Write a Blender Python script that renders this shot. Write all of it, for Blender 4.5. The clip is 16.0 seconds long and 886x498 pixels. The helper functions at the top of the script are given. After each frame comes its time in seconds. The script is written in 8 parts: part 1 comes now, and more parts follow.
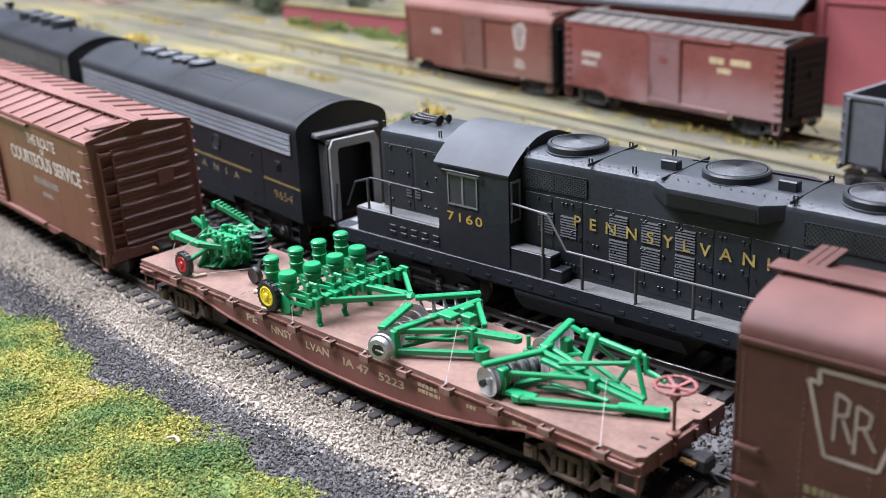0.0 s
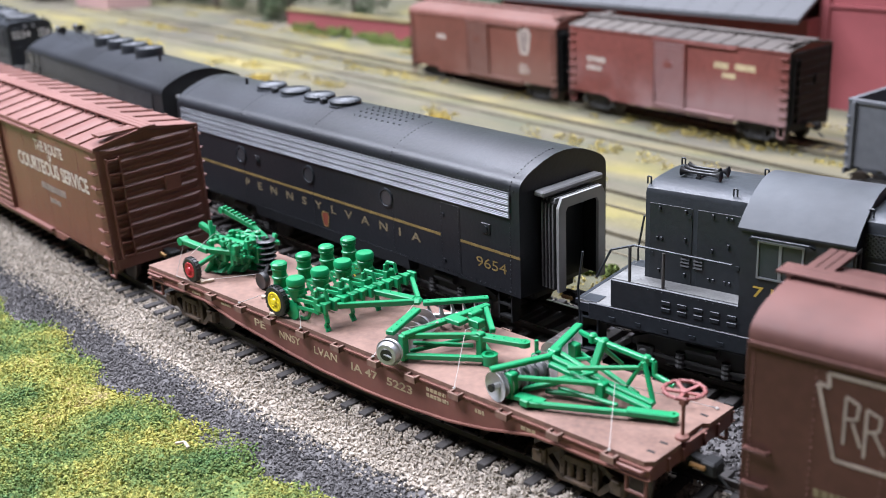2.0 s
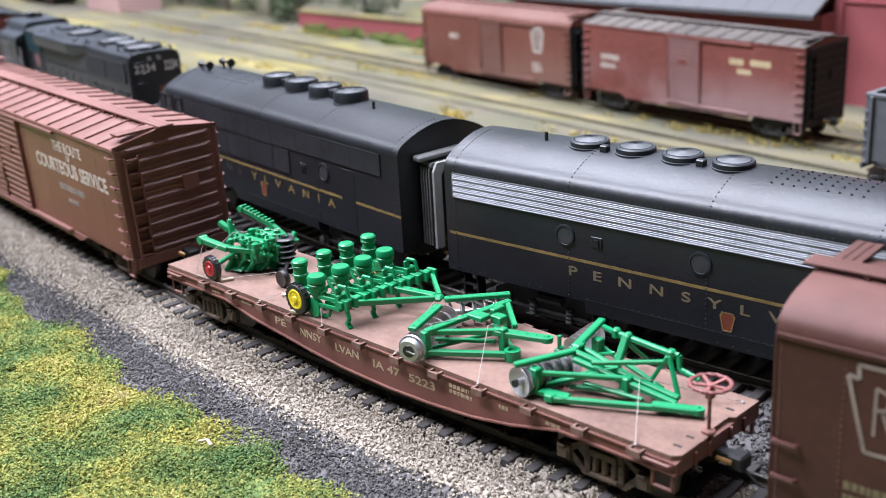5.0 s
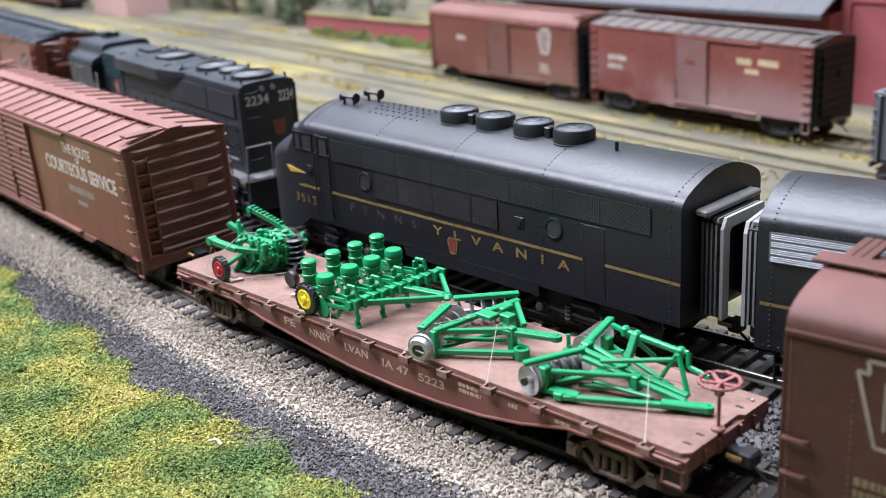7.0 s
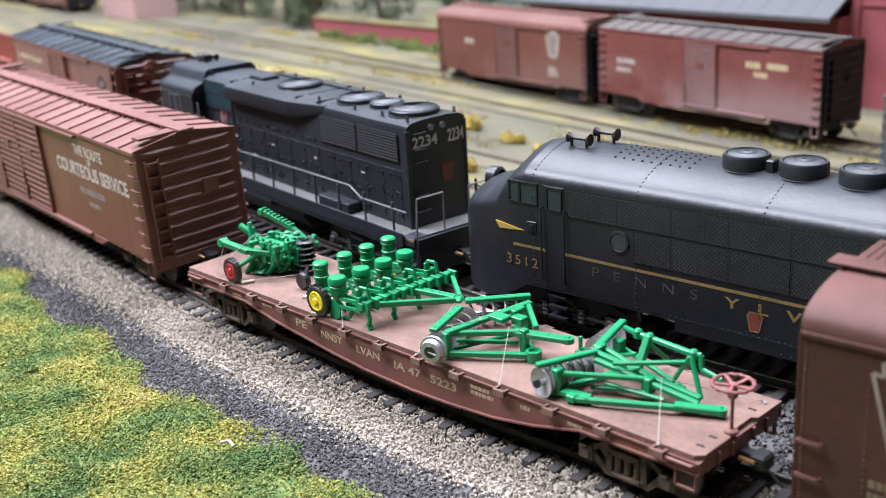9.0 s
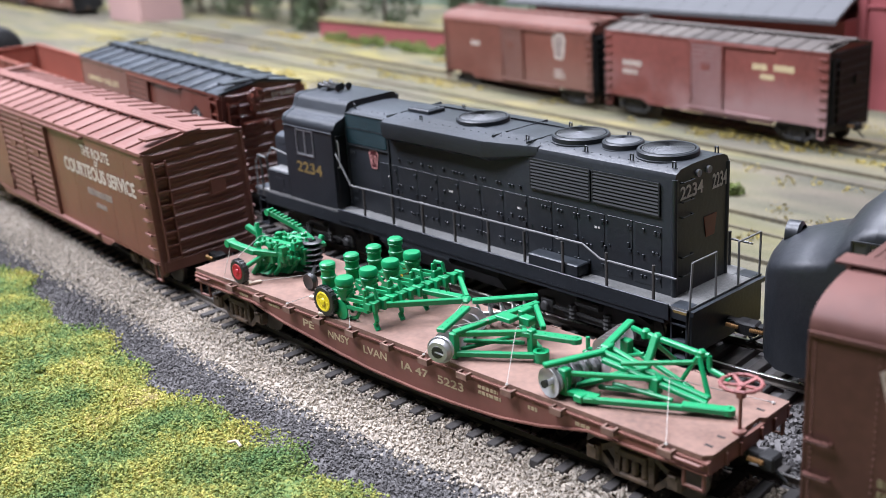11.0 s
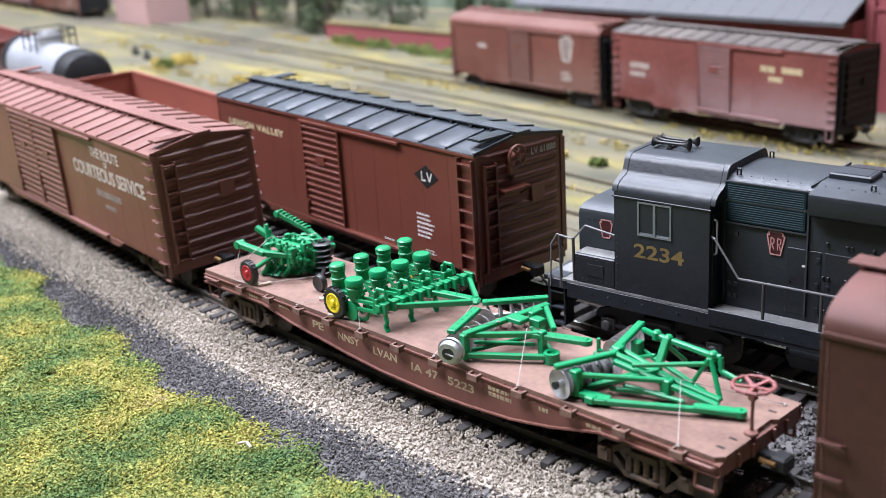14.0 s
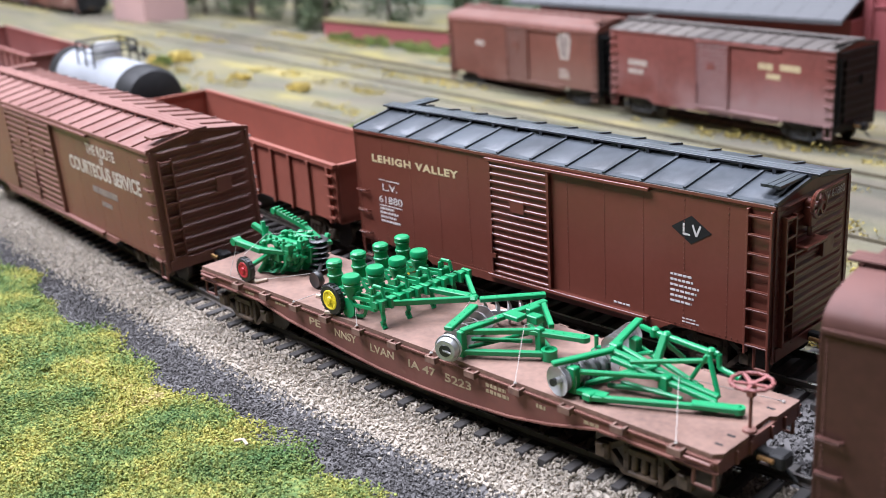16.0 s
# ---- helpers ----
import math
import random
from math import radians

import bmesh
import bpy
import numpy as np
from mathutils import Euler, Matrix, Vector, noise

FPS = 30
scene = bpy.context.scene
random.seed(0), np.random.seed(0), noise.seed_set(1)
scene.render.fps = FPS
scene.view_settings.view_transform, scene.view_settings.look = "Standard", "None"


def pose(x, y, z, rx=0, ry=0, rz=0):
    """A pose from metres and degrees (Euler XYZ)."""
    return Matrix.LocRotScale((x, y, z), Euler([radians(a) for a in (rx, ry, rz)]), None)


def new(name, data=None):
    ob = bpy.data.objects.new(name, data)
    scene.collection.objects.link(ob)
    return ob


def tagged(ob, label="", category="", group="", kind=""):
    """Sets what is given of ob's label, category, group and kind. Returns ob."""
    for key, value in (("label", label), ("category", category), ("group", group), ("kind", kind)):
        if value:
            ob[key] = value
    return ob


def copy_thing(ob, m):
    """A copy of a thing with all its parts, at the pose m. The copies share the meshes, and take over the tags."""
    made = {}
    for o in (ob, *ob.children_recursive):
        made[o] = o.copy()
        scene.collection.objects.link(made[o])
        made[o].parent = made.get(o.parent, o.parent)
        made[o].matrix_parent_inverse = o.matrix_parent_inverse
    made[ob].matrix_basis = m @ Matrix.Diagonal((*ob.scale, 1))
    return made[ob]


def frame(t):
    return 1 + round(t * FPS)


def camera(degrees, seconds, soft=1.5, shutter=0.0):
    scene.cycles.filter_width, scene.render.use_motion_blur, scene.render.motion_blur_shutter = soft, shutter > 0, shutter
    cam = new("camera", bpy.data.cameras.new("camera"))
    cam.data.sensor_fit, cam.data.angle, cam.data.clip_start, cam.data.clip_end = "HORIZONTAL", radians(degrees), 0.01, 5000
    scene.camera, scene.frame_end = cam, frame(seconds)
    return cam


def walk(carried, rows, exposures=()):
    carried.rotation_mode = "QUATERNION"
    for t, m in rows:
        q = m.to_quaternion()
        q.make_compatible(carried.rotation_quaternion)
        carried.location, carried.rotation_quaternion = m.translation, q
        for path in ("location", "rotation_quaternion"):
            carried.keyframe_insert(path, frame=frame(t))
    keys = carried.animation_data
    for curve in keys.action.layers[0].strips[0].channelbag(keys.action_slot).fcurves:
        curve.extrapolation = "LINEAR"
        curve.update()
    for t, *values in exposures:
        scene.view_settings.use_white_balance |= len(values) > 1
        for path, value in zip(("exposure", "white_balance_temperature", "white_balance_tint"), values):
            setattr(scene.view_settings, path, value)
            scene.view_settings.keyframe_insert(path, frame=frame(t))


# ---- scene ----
# All lengths below are in millimetres of a 1:87 model railway; K brings them to metres.
K = 0.001
cam = camera(42.5, 16.0, soft=0.8)
cam.data.dof.use_dof = True
cam.data.dof.focus_distance = 0.286
cam.data.dof.aperture_fstop = 20.0

PATH = (
    (0, 196.18, -175.77, 128.91, 43.929, -20.138, 2.257),
    (0.5, 196.03, -176.26, 128.77, 43.979, -20.064, 2.337),
    (1, 196.44, -175.65, 128.86, 43.984, -19.969, 2.368),
    (1.5, 196.14, -176.34, 129.24, 43.979, -19.904, 2.380),
    (2, 195.82, -176.85, 129.14, 44.047, -19.880, 2.445),
    (2.5, 196.06, -177.14, 128.65, 44.134, -19.851, 2.546),
    (3, 195.50, -176.74, 128.67, 44.155, -19.866, 2.642),
    (3.5, 194.07, -177.63, 128.04, 44.147, -19.871, 2.714),
    (4, 193.94, -177.96, 128.14, 44.191, -19.862, 2.814),
    (6.5, 193.45, -179.85, 127.22, 44.650, -19.645, 3.261),
    (7, 194.03, -179.44, 127.20, 44.662, -19.624, 3.352),
    (7.5, 193.33, -179.93, 127.01, 44.718, -19.591, 3.369),
    (8, 193.31, -180.51, 127.20, 44.789, -19.538, 3.328),
    (8.5, 193.34, -180.43, 127.39, 44.823, -19.523, 3.285),
    (9, 193.16, -180.91, 127.10, 44.953, -19.430, 3.313),
    (9.5, 192.96, -181.52, 126.70, 45.084, -19.387, 3.333),
    (12, 192.90, -181.27, 126.42, 45.264, -19.169, 3.379),
    (12.5, 193.04, -181.20, 126.70, 45.313, -19.132, 3.382),
    (13, 193.18, -181.60, 127.09, 45.357, -19.103, 3.405),
    (13.5, 193.03, -181.84, 127.09, 45.377, -19.092, 3.416),
    (14, 191.95, -182.40, 126.10, 45.454, -19.088, 3.392),
    (14.5, 191.60, -182.09, 126.21, 45.446, -19.147, 3.279),
    (15, 191.97, -182.20, 125.98, 45.495, -19.117, 3.294),
    (15.5, 191.92, -181.69, 125.58, 45.440, -19.122, 3.274),
    (16, 191.40, -181.69, 125.32, 45.358, -19.174, 3.346),
)


def mm(x, y, z, rx=0, ry=0, rz=0):
    return pose(x * K, y * K, z * K, rx, ry, rz)


walk(cam, [(t, mm(x, y, z, 90 + pitch, roll, yaw)) for t, x, y, z, yaw, pitch, roll in PATH])

# ---- light: a model railway room with ceiling panels ----
world = bpy.data.worlds.new("room_air")
scene.world = world
world.use_nodes = True
world.node_tree.nodes["Background"].inputs[0].default_value = (0.80, 0.86, 1.0, 1)
world.node_tree.nodes["Background"].inputs[1].default_value = 0.08
scene.view_settings.exposure = 0.0


def ceiling_lamp(x, y, z, sx, sy, power, colour):
    lamp = bpy.data.lights.new("ceiling_panel_light", "AREA")
    lamp.shape, lamp.size, lamp.size_y, lamp.energy, lamp.color = "RECTANGLE", sx, sy, power, colour
    ob = new("ceiling_panel_light", lamp)
    ob.matrix_world = pose(x, y, z)
    return ob


ceiling_lamp(-0.75, -0.50, 1.25, 1.4, 0.5, 88.0, (0.815, 0.845, 1.0))
ceiling_lamp(-0.45, 0.42, 1.25, 1.4, 0.4, 54.0, (0.815, 0.845, 1.0))


# ---- materials ----
def material(name, colour, rough=0.6, metal=0.0, vary=0.25, grain=400.0, patch=40.0, tint=None, bump=0.15,
             dust_sheen=None, dust_sheen_amount=0.0, island=0.0, spec=0.5, spray=None):
    """Paint, plastic or stone: grain and patches of another tone, fine relief, and a dusty tone on upward faces that
    also paints roof sheen.
    """
    m = bpy.data.materials.new(name)
    m.use_nodes = True
    nt = m.node_tree
    n, l = nt.nodes, nt.links
    b = n["Principled BSDF"]
    b.inputs["Roughness"].default_value, b.inputs["Metallic"].default_value = rough, metal
    b.inputs["Specular IOR Level"].default_value = spec
    co = n.new("ShaderNodeTexCoord")
    fine, wide = n.new("ShaderNodeTexNoise"), n.new("ShaderNodeTexNoise")
    fine.inputs["Scale"].default_value, wide.inputs["Scale"].default_value = grain, patch
    fine.inputs["Detail"].default_value, wide.inputs["Detail"].default_value = 6, 5
    l.new(co.outputs["Object"], fine.inputs["Vector"])
    l.new(co.outputs["Object"], wide.inputs["Vector"])
    dark = tuple(c * (1 - vary) for c in colour)
    lite = tint or tuple(min(1, c * (1 + vary) + 0.01 * vary) for c in colour)
    ramp = n.new("ShaderNodeValToRGB")
    ramp.color_ramp.elements[0].position, ramp.color_ramp.elements[1].position = 0.3, 0.7
    ramp.color_ramp.elements[0].color, ramp.color_ramp.elements[1].color = (*dark, 1), (*lite, 1)
    mean = n.new("ShaderNodeMath")
    mean.operation = "MULTIPLY_ADD"
    mean.inputs[1].default_value, mean.inputs[2].default_value = 0.4, 0.0
    l.new(fine.outputs["Fac"], mean.inputs[0])
    add = n.new("ShaderNodeMath")
    add.operation = "MULTIPLY_ADD"
    add.inputs[1].default_value = 0.6
    l.new(wide.outputs["Fac"], add.inputs[0])
    l.new(mean.outputs[0], add.inputs[2])
    l.new(add.outputs[0], ramp.inputs["Fac"])
    out = ramp.outputs["Color"]
    if island:
        geo, mix = n.new("ShaderNodeNewGeometry"), n.new("ShaderNodeHueSaturation")
        rng = n.new("ShaderNodeMapRange")
        rng.inputs["To Min"].default_value, rng.inputs["To Max"].default_value = 1 - island, 1 + island
        l.new(geo.outputs["Random Per Island"], rng.inputs["Value"])
        l.new(rng.outputs[0], mix.inputs["Value"])
        l.new(out, mix.inputs["Color"])
        out = mix.outputs["Color"]
    if dust_sheen:
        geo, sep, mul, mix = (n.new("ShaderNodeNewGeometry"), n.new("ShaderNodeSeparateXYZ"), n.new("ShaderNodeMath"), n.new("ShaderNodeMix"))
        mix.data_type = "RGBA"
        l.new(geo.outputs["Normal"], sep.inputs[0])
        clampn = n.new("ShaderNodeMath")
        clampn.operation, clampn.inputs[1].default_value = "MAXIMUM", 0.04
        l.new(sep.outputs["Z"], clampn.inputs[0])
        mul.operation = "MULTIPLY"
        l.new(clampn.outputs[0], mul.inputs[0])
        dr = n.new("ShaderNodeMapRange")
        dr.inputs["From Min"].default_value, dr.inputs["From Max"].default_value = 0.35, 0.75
        dr.inputs["To Min"].default_value, dr.inputs["To Max"].default_value = dust_sheen_amount * 0.3, dust_sheen_amount
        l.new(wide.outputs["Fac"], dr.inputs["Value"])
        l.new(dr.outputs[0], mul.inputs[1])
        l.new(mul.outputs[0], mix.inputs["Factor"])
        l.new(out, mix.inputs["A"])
        mix.inputs["B"].default_value = (*dust_sheen, 1)
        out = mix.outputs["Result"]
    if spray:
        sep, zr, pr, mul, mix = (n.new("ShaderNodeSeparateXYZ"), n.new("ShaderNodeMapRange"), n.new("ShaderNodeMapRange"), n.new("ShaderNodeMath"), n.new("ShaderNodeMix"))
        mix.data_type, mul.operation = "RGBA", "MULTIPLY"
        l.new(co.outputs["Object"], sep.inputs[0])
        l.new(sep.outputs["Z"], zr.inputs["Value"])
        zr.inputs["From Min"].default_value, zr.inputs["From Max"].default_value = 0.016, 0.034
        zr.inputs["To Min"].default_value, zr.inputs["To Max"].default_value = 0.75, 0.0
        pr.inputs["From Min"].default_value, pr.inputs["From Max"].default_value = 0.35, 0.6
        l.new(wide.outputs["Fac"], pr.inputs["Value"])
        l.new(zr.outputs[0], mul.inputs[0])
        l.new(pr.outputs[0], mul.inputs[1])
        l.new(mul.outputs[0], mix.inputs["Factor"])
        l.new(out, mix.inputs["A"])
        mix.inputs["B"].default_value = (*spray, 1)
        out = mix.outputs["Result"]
    l.new(out, b.inputs["Base Color"])
    rr = n.new("ShaderNodeMapRange")
    rr.inputs["To Min"].default_value, rr.inputs["To Max"].default_value = max(0.03, rough - 0.08), min(1, rough + 0.1)
    l.new(fine.outputs["Fac"], rr.inputs["Value"])
    l.new(rr.outputs[0], b.inputs["Roughness"])
    if bump:
        bp = n.new("ShaderNodeBump")
        bp.inputs["Strength"].default_value, bp.inputs["Distance"].default_value = bump, 0.0003
        l.new(fine.outputs["Fac"], bp.inputs["Height"])
        l.new(bp.outputs[0], b.inputs["Normal"])
    return m


DUST = (0.34, 0.30, 0.27)
M = dict(
    deck=material("deck_brown", (0.140, 0.072, 0.052), 0.8, vary=0.5, grain=700, patch=55, tint=(0.245, 0.135, 0.098), bump=0.2, dust_sheen=(0.25, 0.160, 0.125), dust_sheen_amount=0.5),
    oxide=material("flatcar_oxide", (0.130, 0.046, 0.034), 0.6, vary=0.2, grain=500, dust_sheen=(0.3, 0.15, 0.11), dust_sheen_amount=0.45),
    box=material("boxcar_oxide", (0.155, 0.056, 0.042), 0.55, vary=0.16, grain=450, patch=25, dust_sheen=(0.26, 0.150, 0.125), dust_sheen_amount=0.44),
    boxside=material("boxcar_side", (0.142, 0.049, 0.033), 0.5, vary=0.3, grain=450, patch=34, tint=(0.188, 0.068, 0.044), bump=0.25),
    # Dark base holds part of the near side's shade; upward faces mix much paler.
    keybox=material("shaded_side_boxcar", (0.046, 0.0170, 0.0130), 0.6, vary=0.3, grain=500, patch=40, tint=(0.074, 0.029, 0.022), dust_sheen=(0.205, 0.092, 0.076), dust_sheen_amount=0.8, spec=0.25),
    lv=material("clean_brown", (0.130, 0.037, 0.024), 0.33, vary=0.12, grain=500, patch=25),
    farbox=material("faded_red", (0.165, 0.042, 0.032), 0.6, vary=0.35, grain=300, patch=22, dust_sheen=(0.24, 0.16, 0.14), dust_sheen_amount=0.35, spray=(0.27, 0.18, 0.175)),
    farroof=material("sooty_car_roof", (0.060, 0.048, 0.042), 0.75, vary=0.35, patch=30, dust_sheen=(0.16, 0.14, 0.12), dust_sheen_amount=0.5),
    farbrown=material("faded_brown", (0.14, 0.044, 0.028), 0.6, vary=0.35, grain=300, patch=22, dust_sheen=(0.13, 0.095, 0.085), dust_sheen_amount=0.6, spray=(0.16, 0.085, 0.065)),
    gond=material("gondola_rust", (0.20, 0.055, 0.034), 0.6, vary=0.2, grain=300, patch=22),
    roofblack=material("black_roof", (0.016, 0.019, 0.023), 0.34, vary=0.45, grain=500, patch=60, dust_sheen=(0.20, 0.23, 0.26), dust_sheen_amount=0.30),
    # Both loco blacks carry roof reflection painted into the bluish dusty tone of upward faces.
    loco=material("loco_black", (0.0070, 0.0082, 0.0102), 0.40, vary=0.35, grain=800, patch=30, bump=0.25, dust_sheen=(0.115, 0.128, 0.15), dust_sheen_amount=0.19),
    locosat=material("loco_satin", (0.0098, 0.0124, 0.0156), 0.44, vary=0.35, grain=800, patch=30, bump=0.25, dust_sheen=(0.14, 0.165, 0.19), dust_sheen_amount=0.24),
    cabroof=material("dusty_cab_roof", (0.016, 0.019, 0.022), 0.62, vary=0.25, grain=800, patch=40, bump=0.1, dust_sheen=(0.15, 0.165, 0.18), dust_sheen_amount=0.45),
    meshwire=material("mesh_wire", (0.048, 0.051, 0.056), 0.35, 0.3, vary=0.4, grain=900, patch=90),
    louvreline=material("worn_louvre_metal", (0.175, 0.183, 0.195), 0.42, 0.5, vary=0.25, grain=900, patch=60),
    fanring=material("worn_fan_grille", (0.085, 0.089, 0.094), 0.42, 0.3, vary=0.5, grain=900, patch=90, dust_sheen=(0.2, 0.21, 0.22), dust_sheen_amount=0.35),
    stanchion=material("dusty_stanchion", (0.055, 0.052, 0.048), 0.55, vary=0.4, grain=900, patch=120),
    paleglass=material("pale_cab_glass", (0.17, 0.18, 0.185), 0.2, vary=0.3, patch=80, bump=0.0),
    grille=material("dark_grille", (0.010, 0.011, 0.012), 0.55, vary=0.3, grain=900),
    teal=material("teal_panel", (0.006, 0.024, 0.029), 0.6, vary=0.2, spec=0.15),
    steel=material("steel_louvre", (0.235, 0.245, 0.26), 0.40, 0.6, vary=0.12),
    slate=material("slate_louvre", (0.030, 0.034, 0.038), 0.45, vary=0.2),
    silver=material("silver_paint", (0.42, 0.42, 0.42), 0.40, 0.55, vary=0.25, grain=600),
    railgrey=material("handrail_grey", (0.15, 0.15, 0.148), 0.45, vary=0.2),
    rubbergrey=material("grey_diaphragm", (0.32, 0.32, 0.31), 0.6, vary=0.15),
    walk=material("walkway_tread", (0.17, 0.17, 0.163), 0.6, vary=0.4, grain=1300, patch=60, bump=0.5),
    black=material("black_plastic", (0.012, 0.012, 0.012), 0.55, vary=0.3, spec=0.25),
    wheel=material("wheel_metal", (0.075, 0.060, 0.050), 0.42, 0.4, vary=0.4, patch=120),
    truck=material("weathered_truck", (0.030, 0.022, 0.016), 0.7, vary=0.5, grain=700, patch=240, tint=(0.105, 0.066, 0.038)),
    dtruck=material("dark_truck", (0.030, 0.029, 0.028), 0.6, vary=0.35, grain=500, patch=90),
    green=material("green_plastic", (0.003, 0.225, 0.080), 0.36, vary=0.10, grain=600, patch=60, bump=0.05),
    tyre=material("tyre_black", (0.016, 0.016, 0.016), 0.38, vary=0.2),
    redhub=material("red_hub", (0.42, 0.02, 0.03), 0.4, vary=0.15),
    yellowhub=material("yellow_hub", (0.72, 0.56, 0.02), 0.4, vary=0.12),
    pink=material("brake_wheel_red", (0.20, 0.055, 0.050), 0.6, vary=0.2, dust_sheen=(0.32, 0.14, 0.125), dust_sheen_amount=0.35),
    thread=material("grey_thread", (0.34, 0.31, 0.28), 0.9, vary=0.2),
    wood=material("pale_wood", (0.50, 0.40, 0.31), 0.85, vary=0.2),
    white=material("lettering_white", (0.58, 0.56, 0.53), 0.6, vary=0.12, grain=1200),
    fadedwhite=material("lettering_faded", (0.42, 0.36, 0.31), 0.7, vary=0.3, grain=1500, patch=300),
    oldcream=material("lettering_old_cream", (0.33, 0.255, 0.155), 0.65, vary=0.3, grain=1500, patch=250),
    cream=material("lettering_cream", (0.52, 0.43, 0.25), 0.6, vary=0.12, grain=1200),
    gold=material("lettering_gold", (0.42, 0.28, 0.05), 0.5, vary=0.2, grain=1200),
    worngold=material("lettering_worn_gold", (0.32, 0.235, 0.06), 0.5, vary=0.55, grain=1600, patch=180),
    fadedgold=material("lettering_dull_gold", (0.17, 0.115, 0.035), 0.55, vary=0.4, grain=1500, patch=200),
    # Gold darkened in colour to stand for a reflection that dulls the letters.
    dimgold=material("lettering_reflection_dim", (0.045, 0.038, 0.028), 0.5, vary=0.5, grain=1500, patch=200),
    dull=material("lettering_dull", (0.135, 0.105, 0.058), 0.6, vary=0.35, grain=1500),
    keyline=material("keystone_line", (0.50, 0.24, 0.22), 0.5, vary=0.2),
    keydark=material("keystone_dark_red", (0.050, 0.006, 0.009), 0.45, vary=0.2),
    keyred=material("keystone_red", (0.15, 0.035, 0.020), 0.5, vary=0.2),
    rail=material("weathered_rail", (0.085, 0.070, 0.058), 0.6, 0.3, vary=0.3, grain=500),
    railtop=material("rail_head", (0.52, 0.50, 0.47), 0.28, 0.9, vary=0.15),
    tie=material("tie_black", (0.040, 0.036, 0.034), 0.75, vary=0.35, grain=900, patch=150, tint=(0.075, 0.066, 0.060)),
    ballast=material("ballast_stone", (0.355, 0.305, 0.245), 0.9, vary=0.16, grain=1500, patch=25, island=0.26, tint=(0.43, 0.378, 0.312)),
    cinder=material("cinder_stone", (0.094, 0.088, 0.086), 0.85, vary=0.25, grain=1500, patch=30, island=0.45),
    blockw=material("glass_grey", (0.030, 0.033, 0.036), 0.22, 0.0, vary=0.2, bump=0.0),
    roofgrey=material("shed_roof_grey", (0.075, 0.077, 0.080), 0.7, vary=0.15, patch=15),
    brickwall=material("brick_red", (0.27, 0.066, 0.070), 0.8, vary=0.12, grain=300, patch=12),
    copper=material("copper_spring", (0.30, 0.17, 0.07), 0.4, 0.7, vary=0.2),
    tank=material("tank_grey", (0.25, 0.26, 0.275), 0.45, vary=0.15),
)


# ---- mesh helpers (millimetres) ----
def box(bm, x0, x1, y0, y1, z0, z1, bev=0.0):
    vs = [bm.verts.new((x, y, z)) for x in (x0, x1) for y in (y0, y1) for z in (z0, z1)]
    fs = [bm.faces.new([vs[i] for i in f]) for f in ((0, 1, 3, 2), (4, 6, 7, 5), (0, 4, 5, 1), (2, 3, 7, 6), (0, 2, 6, 4), (1, 5, 7, 3))]
    if bev:
        bmesh.ops.bevel(bm, geom=list({e for f in fs for e in f.edges}), offset=bev, segments=1, affect="EDGES", profile=0.5)
    return bm


def bar(bm, p, q, w, h, bev=0.0):
    """A rectangular bar from p to q, w wide (level) and h high."""
    p, q = Vector(p), Vector(q)
    d = (q - p).normalized()
    side = d.cross(Vector((0, 0, 1)))
    side = side.normalized() if side.length > 1e-4 else Vector((0, 1, 0))
    up = side.cross(d)
    vs = [bm.verts.new(c + side * a * w / 2 + up * b * h / 2) for c in (p, q) for a in (-1, 1) for b in (-1, 1)]
    fs = [bm.faces.new([vs[i] for i in f]) for f in ((0, 1, 3, 2), (4, 6, 7, 5), (0, 4, 5, 1), (2, 3, 7, 6), (0, 2, 6, 4), (1, 5, 7, 3))]
    if bev:
        bmesh.ops.bevel(bm, geom=list({e for f in fs for e in f.edges}), offset=bev, segments=1, affect="EDGES", profile=0.5)
    return bm


def rod(bm, p, q, r, r2=None, seg=8):
    p, q = Vector(p), Vector(q)
    d = q - p
    m = Matrix.Translation((p + q) / 2) @ d.to_track_quat("Z", "Y").to_matrix().to_4x4()
    bmesh.ops.create_cone(bm, cap_ends=True, segments=seg, radius1=r, radius2=r if r2 is None else r2, depth=d.length, matrix=m)
    return bm


def wire(bm, pts, r, seg=6):
    for p, q in zip(pts, pts[1:]):
        rod(bm, p, q, r, None, seg)
    return bm


def lathe(bm, prof, at, axis="Z", seg=20):
    """prof: (radius, height) pairs, turned about an axis through at."""
    m = Matrix.Translation(at) @ {"Z": Matrix(), "Y": Matrix.Rotation(math.pi / 2, 4, "X"), "X": Matrix.Rotation(math.pi / 2, 4, "Y")}[axis]
    rings = []
    for r, h in prof:
        rings.append([bm.verts.new(m @ Vector((r * math.cos(2 * math.pi * i / seg), r * math.sin(2 * math.pi * i / seg), h))) for i in range(seg)])
    for a, b in zip(rings, rings[1:]):
        for i in range(seg):
            bm.faces.new((a[i], a[(i + 1) % seg], b[(i + 1) % seg], b[i]))
    bm.faces.new(rings[0])
    bm.faces.new(rings[-1])
    return bm


def prism(bm, prof, x0, x1, caps=True):
    """A closed (y, z) outline drawn along x."""
    a = [bm.verts.new((x0, y, z)) for y, z in prof]
    b = [bm.verts.new((x1, y, z)) for y, z in prof]
    n = len(prof)
    for i in range(n):
        bm.faces.new((a[i], a[(i + 1) % n], b[(i + 1) % n], b[i]))
    if caps:
        bm.faces.new(a)
        bm.faces.new(b)
    return bm


